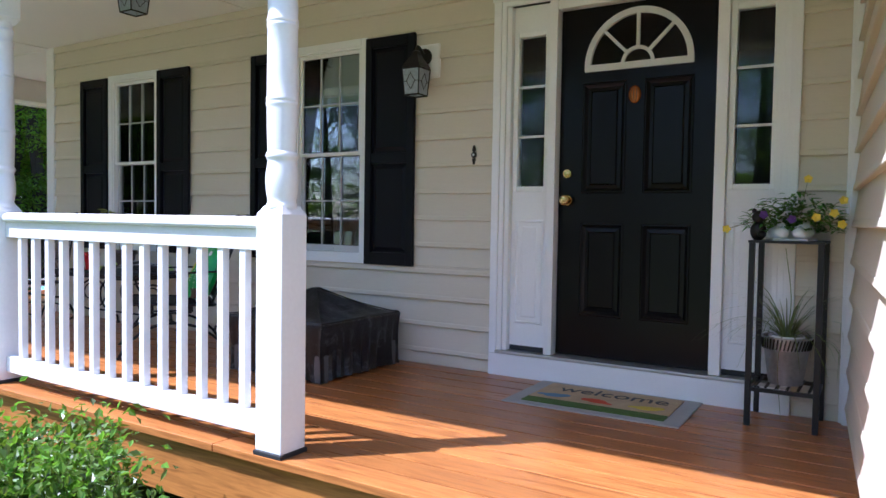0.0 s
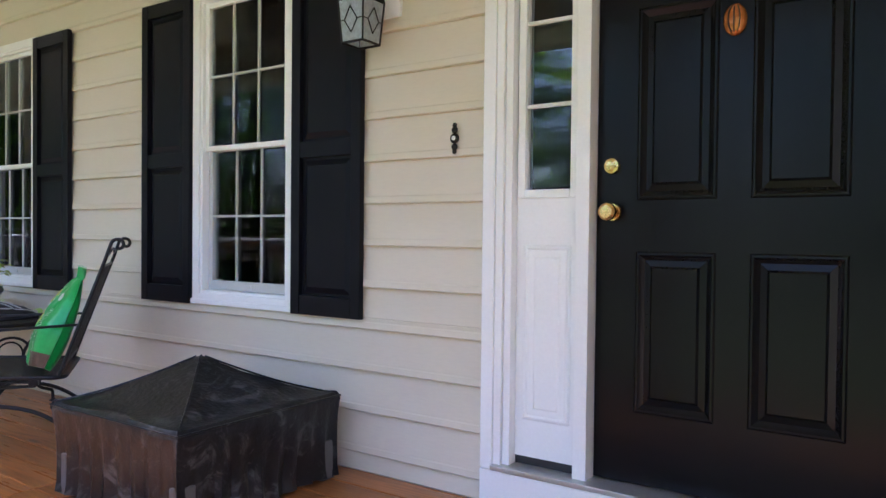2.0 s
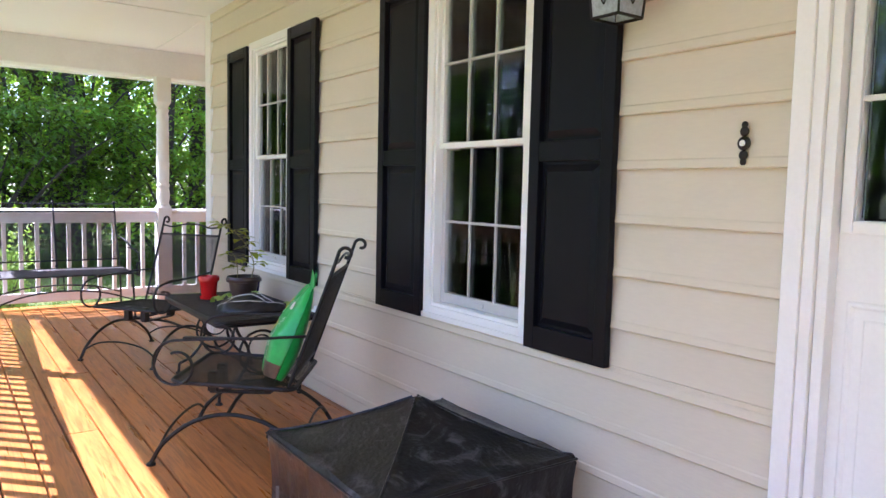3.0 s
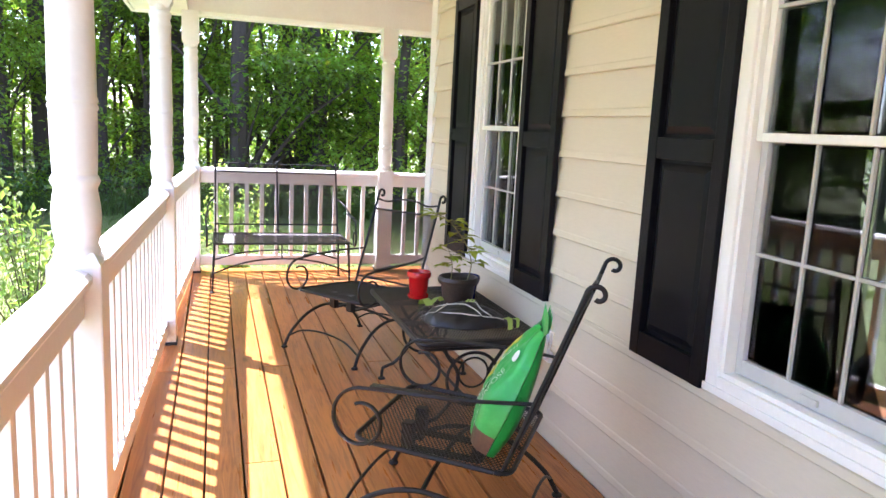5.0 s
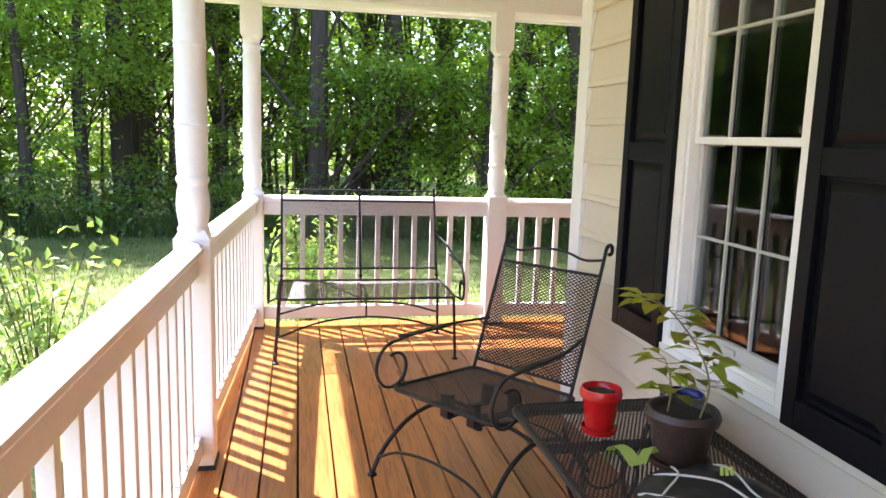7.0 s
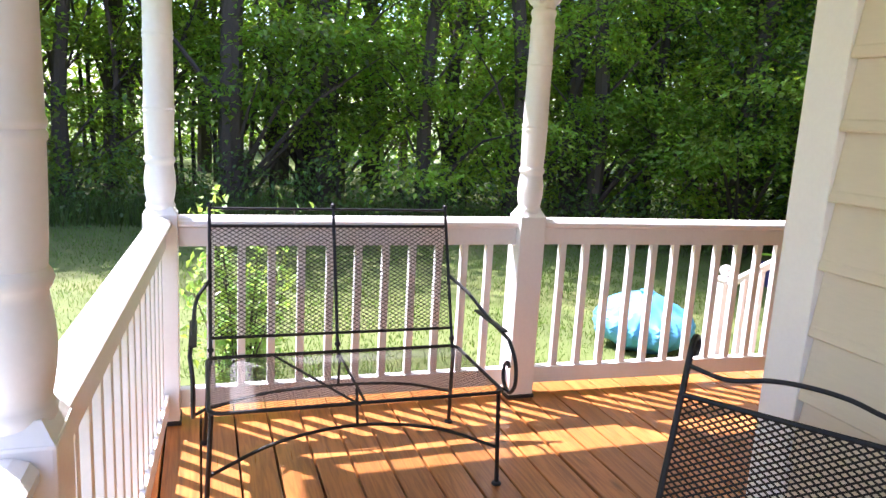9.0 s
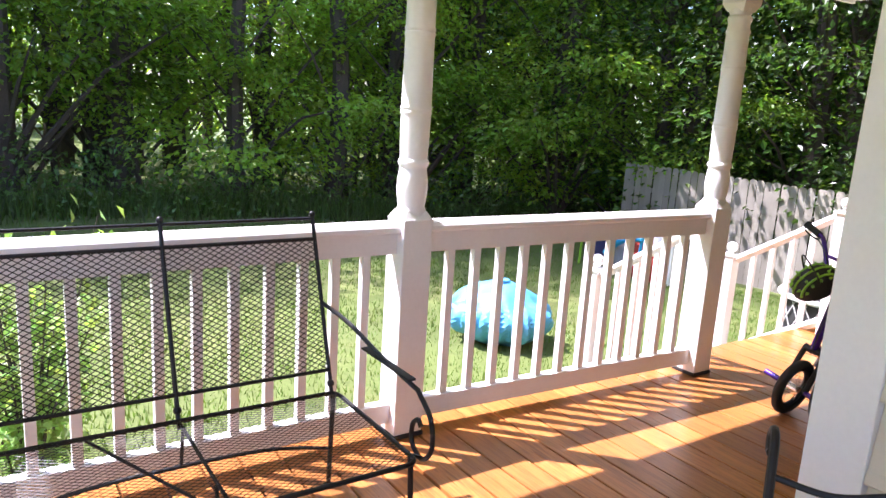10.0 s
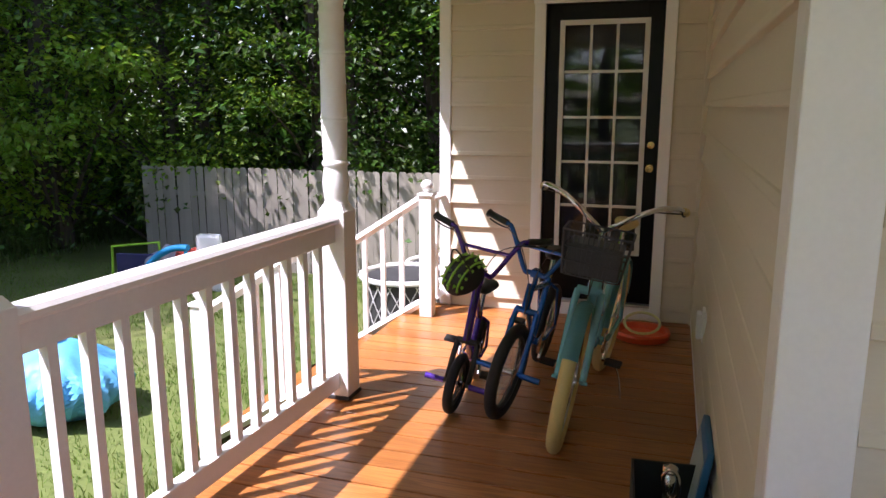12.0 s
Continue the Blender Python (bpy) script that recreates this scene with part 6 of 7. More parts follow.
def make_bike(name, at, rz, lean, R, L, paint, fork_paint, tyre, label, style, steer=0, tr=0.026, rim=None, seat_mat=None, grip=None, hz=0.0):
    """A bicycle that points along its own -y, its front wheel on the origin."""
    b = thing(name, at, label, "bicycle", "parked bicycles")
    b.matrix_basis = pose(at[0], at[1], tr * (1 - math.cos(radians(lean))) + 0.001, 0, lean, rz)
    rim = rim or M_CHROME
    q = R / 0.25
    s = Matrix.Rotation(radians(steer), 4, "Z")
    axle_r = Vector((0, L, R))
    head0, head1 = Vector((0, 0.13 * L, 2 * R + 0.05)), Vector((0, 0.175 * L, 2 * R + 0.17 + hz))
    bb = Vector((0, 0.57 * L, R * 0.9 + 0.03))
    st = Vector((0, 0.70 * L, 2 * R + (0.10 if style == "bmx" else 0.12)))
    bm = bmesh.new()
    t = 0.016 if style == "bmx" else 0.019
    bm_cyl(bm, head0, head1, t * 1.25, seg=14)
    if style == "bmx":
        bm_cyl(bm, head0 + Vector((0, 0.01, 0.03)), bb, t, seg=12)
        bm_cyl(bm, head1 - Vector((0, 0, 0.03)), st - Vector((0, 0.01, 0.03)), t * 0.9, seg=12)
    else:
        bm_tube(bm, smooth_path([head0 + Vector((0, 0, 0.02)), (0, 0.30 * L, R * 1.25), (0, 0.45 * L, R * 0.95 + 0.02), bb], 6), t * 1.15, 12)
        bm_tube(bm, smooth_path([head1 - Vector((0, 0, 0.04)), (0, 0.32 * L, R * 1.75), (0, 0.5 * L, R * 1.5), (0, 0.63 * L, R * 1.55)], 6), t, 12)
    bm_cyl(bm, bb, st, t, seg=12)
    bm_cyl(bm, bb + Vector((-0.035, 0, 0)), bb + Vector((0.035, 0, 0)), t * 1.2, seg=12)
    for x in (-0.05, 0.05):
        bm_tube(bm, [bb + Vector((x * 0.5, 0, 0)), bb + Vector((x, 0.06, 0)), axle_r + Vector((x, 0, 0))], t * 0.6, 8)
        bm_tube(bm, [st + Vector((x * 0.4, 0, -0.03)), st + Vector((x, 0.04, -0.06)), axle_r + Vector((x, 0, 0))], t * 0.55, 8)
    part("frame", bm, paint, b, smooth=True)
    # front end, turned
    bm = bmesh.new()
    for x in (-0.055, 0.055):
        bm_tube(bm, smooth_path([head0 + Vector((x * 0.9, 0, -0.005)), Vector((x, 0.095 * L, 2 * R - 0.03)), Vector((x, 0.02, R * 1.1)), Vector((x, 0, R))], 5), t * 0.85, 10)
        bm_cyl(bm, (x * 1.05, 0, R), (x * 1.4, 0, R), 0.009, seg=8)
    bm_cyl(bm, head0 + Vector((-0.055, 0, -0.005)), head0 + Vector((0.055, 0, -0.005)), t, seg=10)
    f = part("fork", bm, fork_paint, b, smooth=True)
    f.matrix_basis = s
    w = wheel(b, s @ Matrix.Translation((0, 0, R)), R, tr, tyre, rim)
    wheel(b, Matrix.Translation(axle_r), R, tr, tyre, rim)
    top = head1 + Vector((0, 0.01 * L, 0.06))
    bm = bmesh.new()
    bm_cyl(bm, head1, top, 0.012, seg=10)
    grips = []
    if style == "bmx":
        wd, hh = 0.30 * min(1.1, 0.85 + 0.15 * q), 0.20
        for x in (-1, 1):
            pts = smooth_path([top + Vector((0.03 * x, -0.03, 0)), top + Vector((0.06 * x, -0.03, 0.01)), top + Vector((0.15 * x, -0.02, hh * 0.85)), top + Vector((0.19 * x, -0.01, hh)), top + Vector((wd * x, 0.03, hh + 0.015))], 6)
            bm_tube(bm, pts, 0.0115, 10)
            grips.append((pts[-7], pts[-1]))
        bm_cyl(bm, top + Vector((-0.125, -0.022, hh * 0.6)), top + Vector((0.125, -0.022, hh * 0.6)), 0.009, seg=8)
        bm_cyl(bm, top + Vector((-0.04, -0.03, 0)), top + Vector((0.04, -0.03, 0)), 0.0125, seg=10)
        bm_box(bm, top.x - 0.02, top.x + 0.02, top.y - 0.045, top.y + 0.015, top.z - 0.018, top.z + 0.018, 0.004)
    else:
        for x in (-1, 1):
            pts = smooth_path([top, top + Vector((0.06 * x, -0.02, 0.05)), top + Vector((0.18 * x, -0.01, 0.13)), top + Vector((0.27 * x, 0.06, 0.15)), top + Vector((0.31 * x, 0.17, 0.13)), top + Vector((0.325 * x, 0.27, 0.11))], 6)
            bm_tube(bm, pts, 0.0115, 10)
            grips.append((pts[-7], pts[-1]))
    hb = part("handlebar", bm, paint if style == "bmx" else M_CHROME, b, smooth=True)
    hb.matrix_basis = s
    for p, r in grips:
        bm = bmesh.new()
        bm_cyl(bm, p, r + (r - p) * 0.05, 0.0165, seg=12)
        bm_cyl(bm, r + (r - p) * 0.05, r + (r - p) * 0.09, 0.021, seg=12)
        part("grip", bm, grip or M_RUBBER, hb, smooth=True)
        bm = bmesh.new()
        d = (r - p).normalized()
        lv = p - d * 0.015
        bm_tube(bm, smooth_path([lv, lv + Vector((0, -0.035, -0.012)), lv + d * 0.06 + Vector((0, -0.045, -0.015)), lv + d * 0.11 + Vector((0, -0.04, -0.012))], 4), 0.004, 6)
        part("brake_lever", bm, M_RUBBER, hb, smooth=True)
        bm = bmesh.new()
        bm_tube(bm, smooth_path([lv + Vector((0, -0.03, -0.01)), lv * 0.4 + top * 0.6 + Vector((0, -0.10, 0.05)), Vector((0, head1.y - 0.06, head1.z - 0.02)), Vector((0, head0.y - 0.03, head0.z - 0.02))], 6), 0.0025, 5)
        part("brake_cable", bm, M_RUBBER, hb, smooth=True)
    # seat
    bm = bmesh.new()
    sp = st + Vector((0, 0.03, 0.13))
    bm_cyl(bm, st - Vector((0, 0, 0.02)), sp, 0.012, seg=10)
    part("seat_post", bm, M_CHROME, b)
    bm = bmesh.new()
    bmesh.ops.create_icosphere(bm, subdivisions=3, radius=1)
    for v in bm.verts:
        x, y, z = v.co
        v.co = Vector((x * (0.045 + 0.055 * max(0, y)), y * 0.13, z * 0.03 + 0.012 * y * y)) + sp
    part("saddle", bm, seat_mat or M_RUBBER, b, smooth=True)
    # crank, chainring, pedals
    bm = bmesh.new()
    for x, sg in ((0.06, 1), (-0.06, -1)):
        bm_cyl(bm, bb + Vector((x, 0, 0)), bb + Vector((x * 1.1, -0.09 * sg * q * 0.9, -0.06 * sg)), 0.009, seg=8)
    bm_cyl(bm, bb + Vector((0.04, 0, 0)), bb + Vector((0.046, 0, 0)), 0.06, seg=24)
    part("crank", bm, M_CHROME, b)
    for x, sg in ((0.06, 1), (-0.06, -1)):
        c = bb + Vector((x * 1.1 + 0.05 * sg, -0.09 * sg * q * 0.9, -0.06 * sg))
        boxpart("pedal", (c.x - 0.04, c.x + 0.04, c.y - 0.035, c.y + 0.035, c.z - 0.009, c.z + 0.009), M_RUBBER, b, 0.004)
    if style == "bmx":
        for x in (-1, 1):
            bm = bmesh.new()
            bm_cyl(bm, s @ Vector((0.065 * x, 0, R)), s @ Vector((0.16 * x, 0, R)), 0.015, seg=12)
            part("foot_peg", bm, paint, b, smooth=True)
    else:
        bm = bmesh.new()
        bm_tube(bm, smooth_path([(0.05, 0.60 * L, R * 0.7), (0.13, 0.62 * L, 0.16), (0.19, 0.60 * L, -0.035)], 4), 0.006, 6)
        part("kickstand", bm, M_CHROME, b, smooth=True)
        for yc, mm in ((0.0, s), (L, Matrix())):
            bm = bmesh.new()
            pr = None
            for k in range(17):
                a = radians(-5 + 150 * k / 16) if yc == 0 else radians(10 + 165 * k / 16)
                rr = R + 0.02
                c = Vector((0, yc + rr * math.cos(a) * (1 if yc else 1), R + rr * math.sin(a)))
                n = Vector((0, math.cos(a), math.sin(a)))
                cur = [bm.verts.new(c + Vector((x, 0, 0)) + n * d) for x, d in ((-0.034, -0.012), (-0.02, 0.003), (0, 0.007), (0.02, 0.003), (0.034, -0.012))]
                if pr:
                    for i in range(4):
                        bm.faces.new((pr[i], pr[i + 1], cur[i + 1], cur[i]))
                pr = cur
            bmesh.ops.solidify(bm, geom=bm.faces[:], thickness=0.0015)
            fd = part("mudguard", bm, paint, b, smooth=True)
            fd.matrix_basis = mm
        # wire basket on the bars
        bm = bmesh.new()
        c = top + Vector((0, -0.17, -0.06))
        for z, g in ((0.0, 0.85), (0.06, 0.9), (0.12, 0.95), (0.185, 1.0)):
            bm_tube(bm, round_rect(c.x - 0.14 * g, c.x + 0.14 * g, c.y - 0.10 * g, c.y + 0.10 * g, c.z - 0.09 + z, 0.03), 0.004 if z else 0.003, 6)
        for k in range(28):
            u = -1 + 2 * (k % 14) / 13
            y = 0.10 if k < 14 else -0.10
            bm_cyl(bm, (c.x + u * 0.115, c.y + y * 0.85, c.z - 0.09), (c.x + u * 0.135, c.y + y, c.z + 0.095), 0.0022, seg=4)
        for k in range(10):
            u = -1 + 2 * k / 9
            for x in (-1, 1):
                bm_cyl(bm, (c.x + x * 0.119, c.y + u * 0.08, c.z - 0.09), (c.x + x * 0.14, c.y + u * 0.095, c.z + 0.095), 0.0022, seg=4)
            bm_cyl(bm, (c.x + u * 0.115, c.y - 0.085, c.z - 0.09), (c.x + u * 0.115, c.y + 0.085, c.z - 0.09), 0.002, seg=4)
        bm_box(bm, c.x - 0.112, c.x + 0.112, c.y - 0.08, c.y + 0.08, c.z - 0.088, c.z + 0.045, 0.01)
        bk = part("basket", bm, M_BASKET, b, "dark wire basket")
        bk.matrix_basis = s
    return b


make_bike("small_bicycle", (-1.165, 1.95, 0), 5, 10, 0.15, 0.60, M_VIOLET, M_RUBBER, M_TYRE, "small violet and black bicycle parked on the deck", "bmx", -6, 0.024, M_RUBBER, hz=0.16)
make_bike("bmx_bicycle", (-0.93, 1.97, 0), -3, 10, 0.235, 0.84, M_BBLUE, M_BBLUE, M_TYRE, "metallic blue boy's bicycle with foot pegs parked on deck", "bmx", -5, 0.028, M_RUBBER)
make_bike("cruiser_bicycle", (-0.62, 1.74, 0), -5, 9, 0.32, 1.05, M_AQUA, M_AQUA, M_CREAM, "aqua cruiser bicycle with cream tyres and a basket", "cruiser", 5, 0.03, M_CHROME, M_TAN, M_TAN, hz=0.07)


def helmet():
    h = thing("bike_helmet", (-1.075, 1.93, 0.63), "black child's helmet with lime spikes, hung on a handlebar", "helmet")
    h.matrix_basis = pose(-1.09, 1.90, 0.70, 35, 20, -20)
    bm = bmesh.new()
    bmesh.ops.create_uvsphere(bm, u_segments=24, v_segments=14, radius=1)
    bmesh.ops.delete(bm, geom=[v for v in bm.verts if v.co.z < -0.25], context="VERTS")
    for v in bm.verts:
        v.co = Vector((v.co.x * 0.085, v.co.y * 0.11, v.co.z * 0.09))
    bmesh.ops.solidify(bm, geom=bm.faces[:], thickness=0.01)
    part("shell", bm, M_RUBBER, h, smooth=True)
    for k in (-2, -1, 0, 1, 2):
        x = k * 0.028
        for j in range(5):
            bm = bmesh.new()
            a = radians(20 + j * 33)
            r = math.sqrt(max(0.0, 1 - (x / 0.085) ** 2))
            p = Vector((x, math.cos(a) * 0.11 * r, math.sin(a) * 0.09 * r))
            bm_cyl(bm, p * 0.98, p * 1.18, 0.009, 0.001, seg=6)
            part("spike", bm, M_LIMEH, h, "lime rubber spike")
    for k in (-1.5, 0, 1.5):
        bm = bmesh.new()
        pts = []
        for j in range(13):
            a = radians(5 + j * 14)
            x = k * 0.028
            r = math.sqrt(1 - (x / 0.085) ** 2)
            pts.append((x, math.cos(a) * 0.112 * r, math.sin(a) * 0.092 * r))
        bm_tube(bm, pts, 0.006, 6)
        part("stripe", bm, M_LIMEH, h, "lime stripe", True)
    bm = bmesh.new()
    bm_tube(bm, smooth_path([(-0.07, 0, -0.02), (-0.05, -0.01, 0.12), (0.0, -0.02, 0.21), (0.05, -0.01, 0.12), (0.07, 0, -0.02)], 5), 0.004, 5)
    part("chin_strap", bm, M_RUBBER, h)


helmet()

# ---- small things on the side porch ----
M_ORANGE = mat("orange_plastic", (0.75, 0.10, 0.02), 0.4, vary=0.08)
bm = bmesh.new()
bm_lathe(bm, [(0.15, 0), (0.17, 0.01), (0.18, 0.045), (0.172, 0.06), (0.155, 0.058), (0.145, 0.02), (0.02, 0.015)], 32)
ot = thing("toy_dish", (-0.33, 3.42, 0), "round orange plastic dish on the deck", "toy")
part("dish", bm, M_ORANGE, ot, smooth=True)
bm = bmesh.new()
bm_tube(bm, [Vector((0.11 * math.cos(a), 0.07 * math.sin(a), 0.10 + 0.05 * math.sin(a))) for a in [i * 2 * math.pi / 24 for i in range(25)]], 0.009, 8)
part("rim_ring", bm, mat("pale_lime_plastic", (0.6, 0.62, 0.28), 0.5), ot, "pale lime plastic ring", True)


def tool_crate():
    c = thing("storage_crate", (-0.145, 0.97, 0), "open black plastic crate with metal tools by the wall", "crate", rz=4)
    bm = bmesh.new()
    bm_box(bm, -0.12, 0.12, -0.2, 0.2, 0, 0.02)
    for d in ((-0.12, -0.112, -0.2, 0.2), (0.112, 0.12, -0.2, 0.2), (-0.112, 0.112, -0.2, -0.192), (-0.112, 0.112, 0.192, 0.2)):
        bm_box(bm, *d, 0.02, 0.285, 0.002)
    part("crate_body", bm, M_RUBBER, c)
    for i, (x, y, tx, ty, l) in enumerate(((-0.045, -0.06, 6, -10, 0.36), (0.035, 0.0, -8, 14, 0.37))):
        t = thing("hand_tool", (0, 0, 0), "chrome-headed hand tool standing in the crate", "tool", "tools in the crate")
        t.matrix_basis = c.matrix_basis @ pose(x, y, 0.02, ty, tx, 0)
        bm = bmesh.new()
        bm_cyl(bm, (0, 0, 0.0), (0, 0, l - 0.09), 0.014, 0.012, seg=12)
        part("handle", bm, M_RUBBER, t, smooth=True)
        bm = bmesh.new()
        if i == 0:
            bm_lathe(bm, [(0.012, 0), (0.02, 0.01), (0.022, 0.05), (0.017, 0.062), (0.024, 0.07), (0.024, 0.085), (0.01, 0.092)], 14, (0, 0, l - 0.09))
        else:
            bm_tube(bm, smooth_path([(0.0, 0, l - 0.09), (-0.02, 0, l - 0.05), (-0.02, 0, l + 0.01), (0.0, 0, l + 0.035), (0.02, 0, l + 0.01), (0.02, 0, l - 0.05), (0.0, 0, l - 0.09)], 4), 0.006, 8)
        part("metal_head", bm, M_CHROME, t, smooth=True)
    f = thing("blue_board", (-0.055, 0.80, 0), "blue plastic board leaning on the house wall", "board")
    f.matrix_basis = pose(-0.098, 1.18, 0.006, 0, 9, 0)
    bm = bmesh.new()
    bm_box(bm, -0.012, 0.012, -0.16, 0.16, 0, 0.40, 0.008)
    part("panel", bm, mat("blue_plastic", (0.03, 0.16, 0.34), 0.45, vary=0.1), f)
    bm = bmesh.new()
    bm_box(bm, -0.016, -0.0125, -0.15, 0.15, 0.02, 0.36, 0.001)
    part("pale_face", bm, mat("pale_foam", (0.42, 0.48, 0.5), 0.7, vary=0.15), f, "pale worn face")


tool_crate()


# ---- yard ----
def pydata_obj(name, verts, faces, material, parent=None):
    me = bpy.data.meshes.new(name)
    me.from_pydata(verts, [], faces)
    me.materials.append(material)
    me.validate()
    ob = new(name, me)
    if parent:
        ob.parent = parent
    return ob


def leaf_cloud(centres, dirs, length, width, rng):
    """Folded four-cornered leaves at the centres, pointing along dirs, as plain arrays."""
    n = len(centres)
    d = dirs / np.linalg.norm(dirs, axis=1, keepdims=True)
    ref = rng.normal(size=(n, 3)) * 0.45 + np.array([0, 0, 1.0])
    s = np.cross(d, ref)
    s /= np.linalg.norm(s, axis=1, keepdims=True) + 1e-9
    up = np.cross(s, d)
    L = (length * rng.uniform(0.65, 1.25, n))[:, None]
    Wd = (width * rng.uniform(0.7, 1.25, n))[:, None]
    a = centres
    l = centres + d * L * 0.48 + s * Wd * 0.5 + up * Wd * 0.16
    t = centres + d * L - up * L * 0.12
    r = centres + d * L * 0.48 - s * Wd * 0.5 + up * Wd * 0.16
    v = np.stack([a, l, t, r], 1).reshape(-1, 3)
    i = np.arange(n) * 4
    f = np.concatenate([np.stack([i, i + 1, i + 2], 1), np.stack([i, i + 2, i + 3], 1)])
    return v, f


M_BARK = mat("grey_brown_bark", (0.075, 0.058, 0.045), 0.9, vary=0.35, scale=5, fine=40, bump=0.8, stretch=(3, 3, 0.6))
M_LEAF_A = leaf_mat("maple_leaf", (0.18, 0.28, 0.038), 0.58)
M_LEAF_B = leaf_mat("dogwood_leaf", (0.22, 0.325, 0.044), 0.58)
M_LEAF_C = leaf_mat("oak_leaf", (0.062, 0.118, 0.020), 0.48)
M_UNDER = leaf_mat("undergrowth_leaf", (0.085, 0.15, 0.035), 0.35)
M_GRASS = leaf_mat("grass_blade", (0.092, 0.145, 0.026), 0.35, 0.6)


def make_tree(seed, height, low, spread, leaves, leaf_m, lean=0.0, sprays=95, size=0.14):
    """A tree with a tapered trunk, limbs, and layered sprays of leaves round their ends."""
    rng = np.random.default_rng(seed)
    pr = random.Random(seed)
    t = thing("tree", (0, 0, 0), "tall leafy woodland tree at the lawn's edge", "tree", "woodland trees")
    bm = bmesh.new()
    r0 = height * 0.0125
    trunk = smooth_path([(0, 0, -0.3), (pr.uniform(-.1, .1), pr.uniform(-.1, .1), height * 0.2), (lean * 0.4 + pr.uniform(-.2, .2), pr.uniform(-.3, .3), height * 0.5), (lean + pr.uniform(-.3, .3), pr.uniform(-.4, .4), height * 0.8), (lean, 0, height * 0.97)], 5)
    bm_tube(bm, trunk, r0 * 1.25, 8, r0 * 0.15)
    cs, ds = [], []
    per = leaves // sprays
    for k in range(sprays):
        f = pr.uniform(0, 1) ** 1.25
        z = low + (height - low) * f
        base = trunk[min(len(trunk) - 1, int(len(trunk) * max(0.05, (z - 0.5) / height)))]
        a = pr.uniform(0, 2 * math.pi)
        prof = (0.55 + 0.45 * math.sin(math.pi * min(1, 0.15 + 0.85 * f))) * (1 - 0.55 * f ** 3)
        reach = spread * prof * pr.uniform(0.35, 1.08)
        tip = Vector((base.x + math.cos(a) * reach, base.y + math.sin(a) * reach, z + pr.uniform(-0.2, 0.25) * reach))
        if k % 2 == 0:
            start = base - Vector((0, 0, 0.25 * reach))
            mid = start.lerp(tip, 0.55) + Vector((0, 0, 0.12 * reach))
            bm_tube(bm, [start, mid, tip], r0 * 0.26 * (1.2 - f), 4, 0.006)
        rad = pr.uniform(0.45, 0.95) * spread / 2.6
        c = rng.normal(size=(per, 3)) * np.array([rad * 0.55, rad * 0.55, rad * 0.17])
        c[:, 2] -= 0.18 * (c[:, 0] ** 2 + c[:, 1] ** 2)
        d = c * np.array([1, 1, 0.4]) + rng.normal(size=(per, 3)) * 0.35 + np.array([math.cos(a), math.sin(a), -0.25]) * 0.5
        cs.append(c + np.array(tip))
        ds.append(d)
    part("trunk", bm, M_BARK, t, smooth=True)
    v, f = leaf_cloud(np.concatenate(cs), np.concatenate(ds), size, size * 0.62, rng)
    pydata_obj("crown", v.tolist(), f.tolist(), leaf_m, t)
    return t


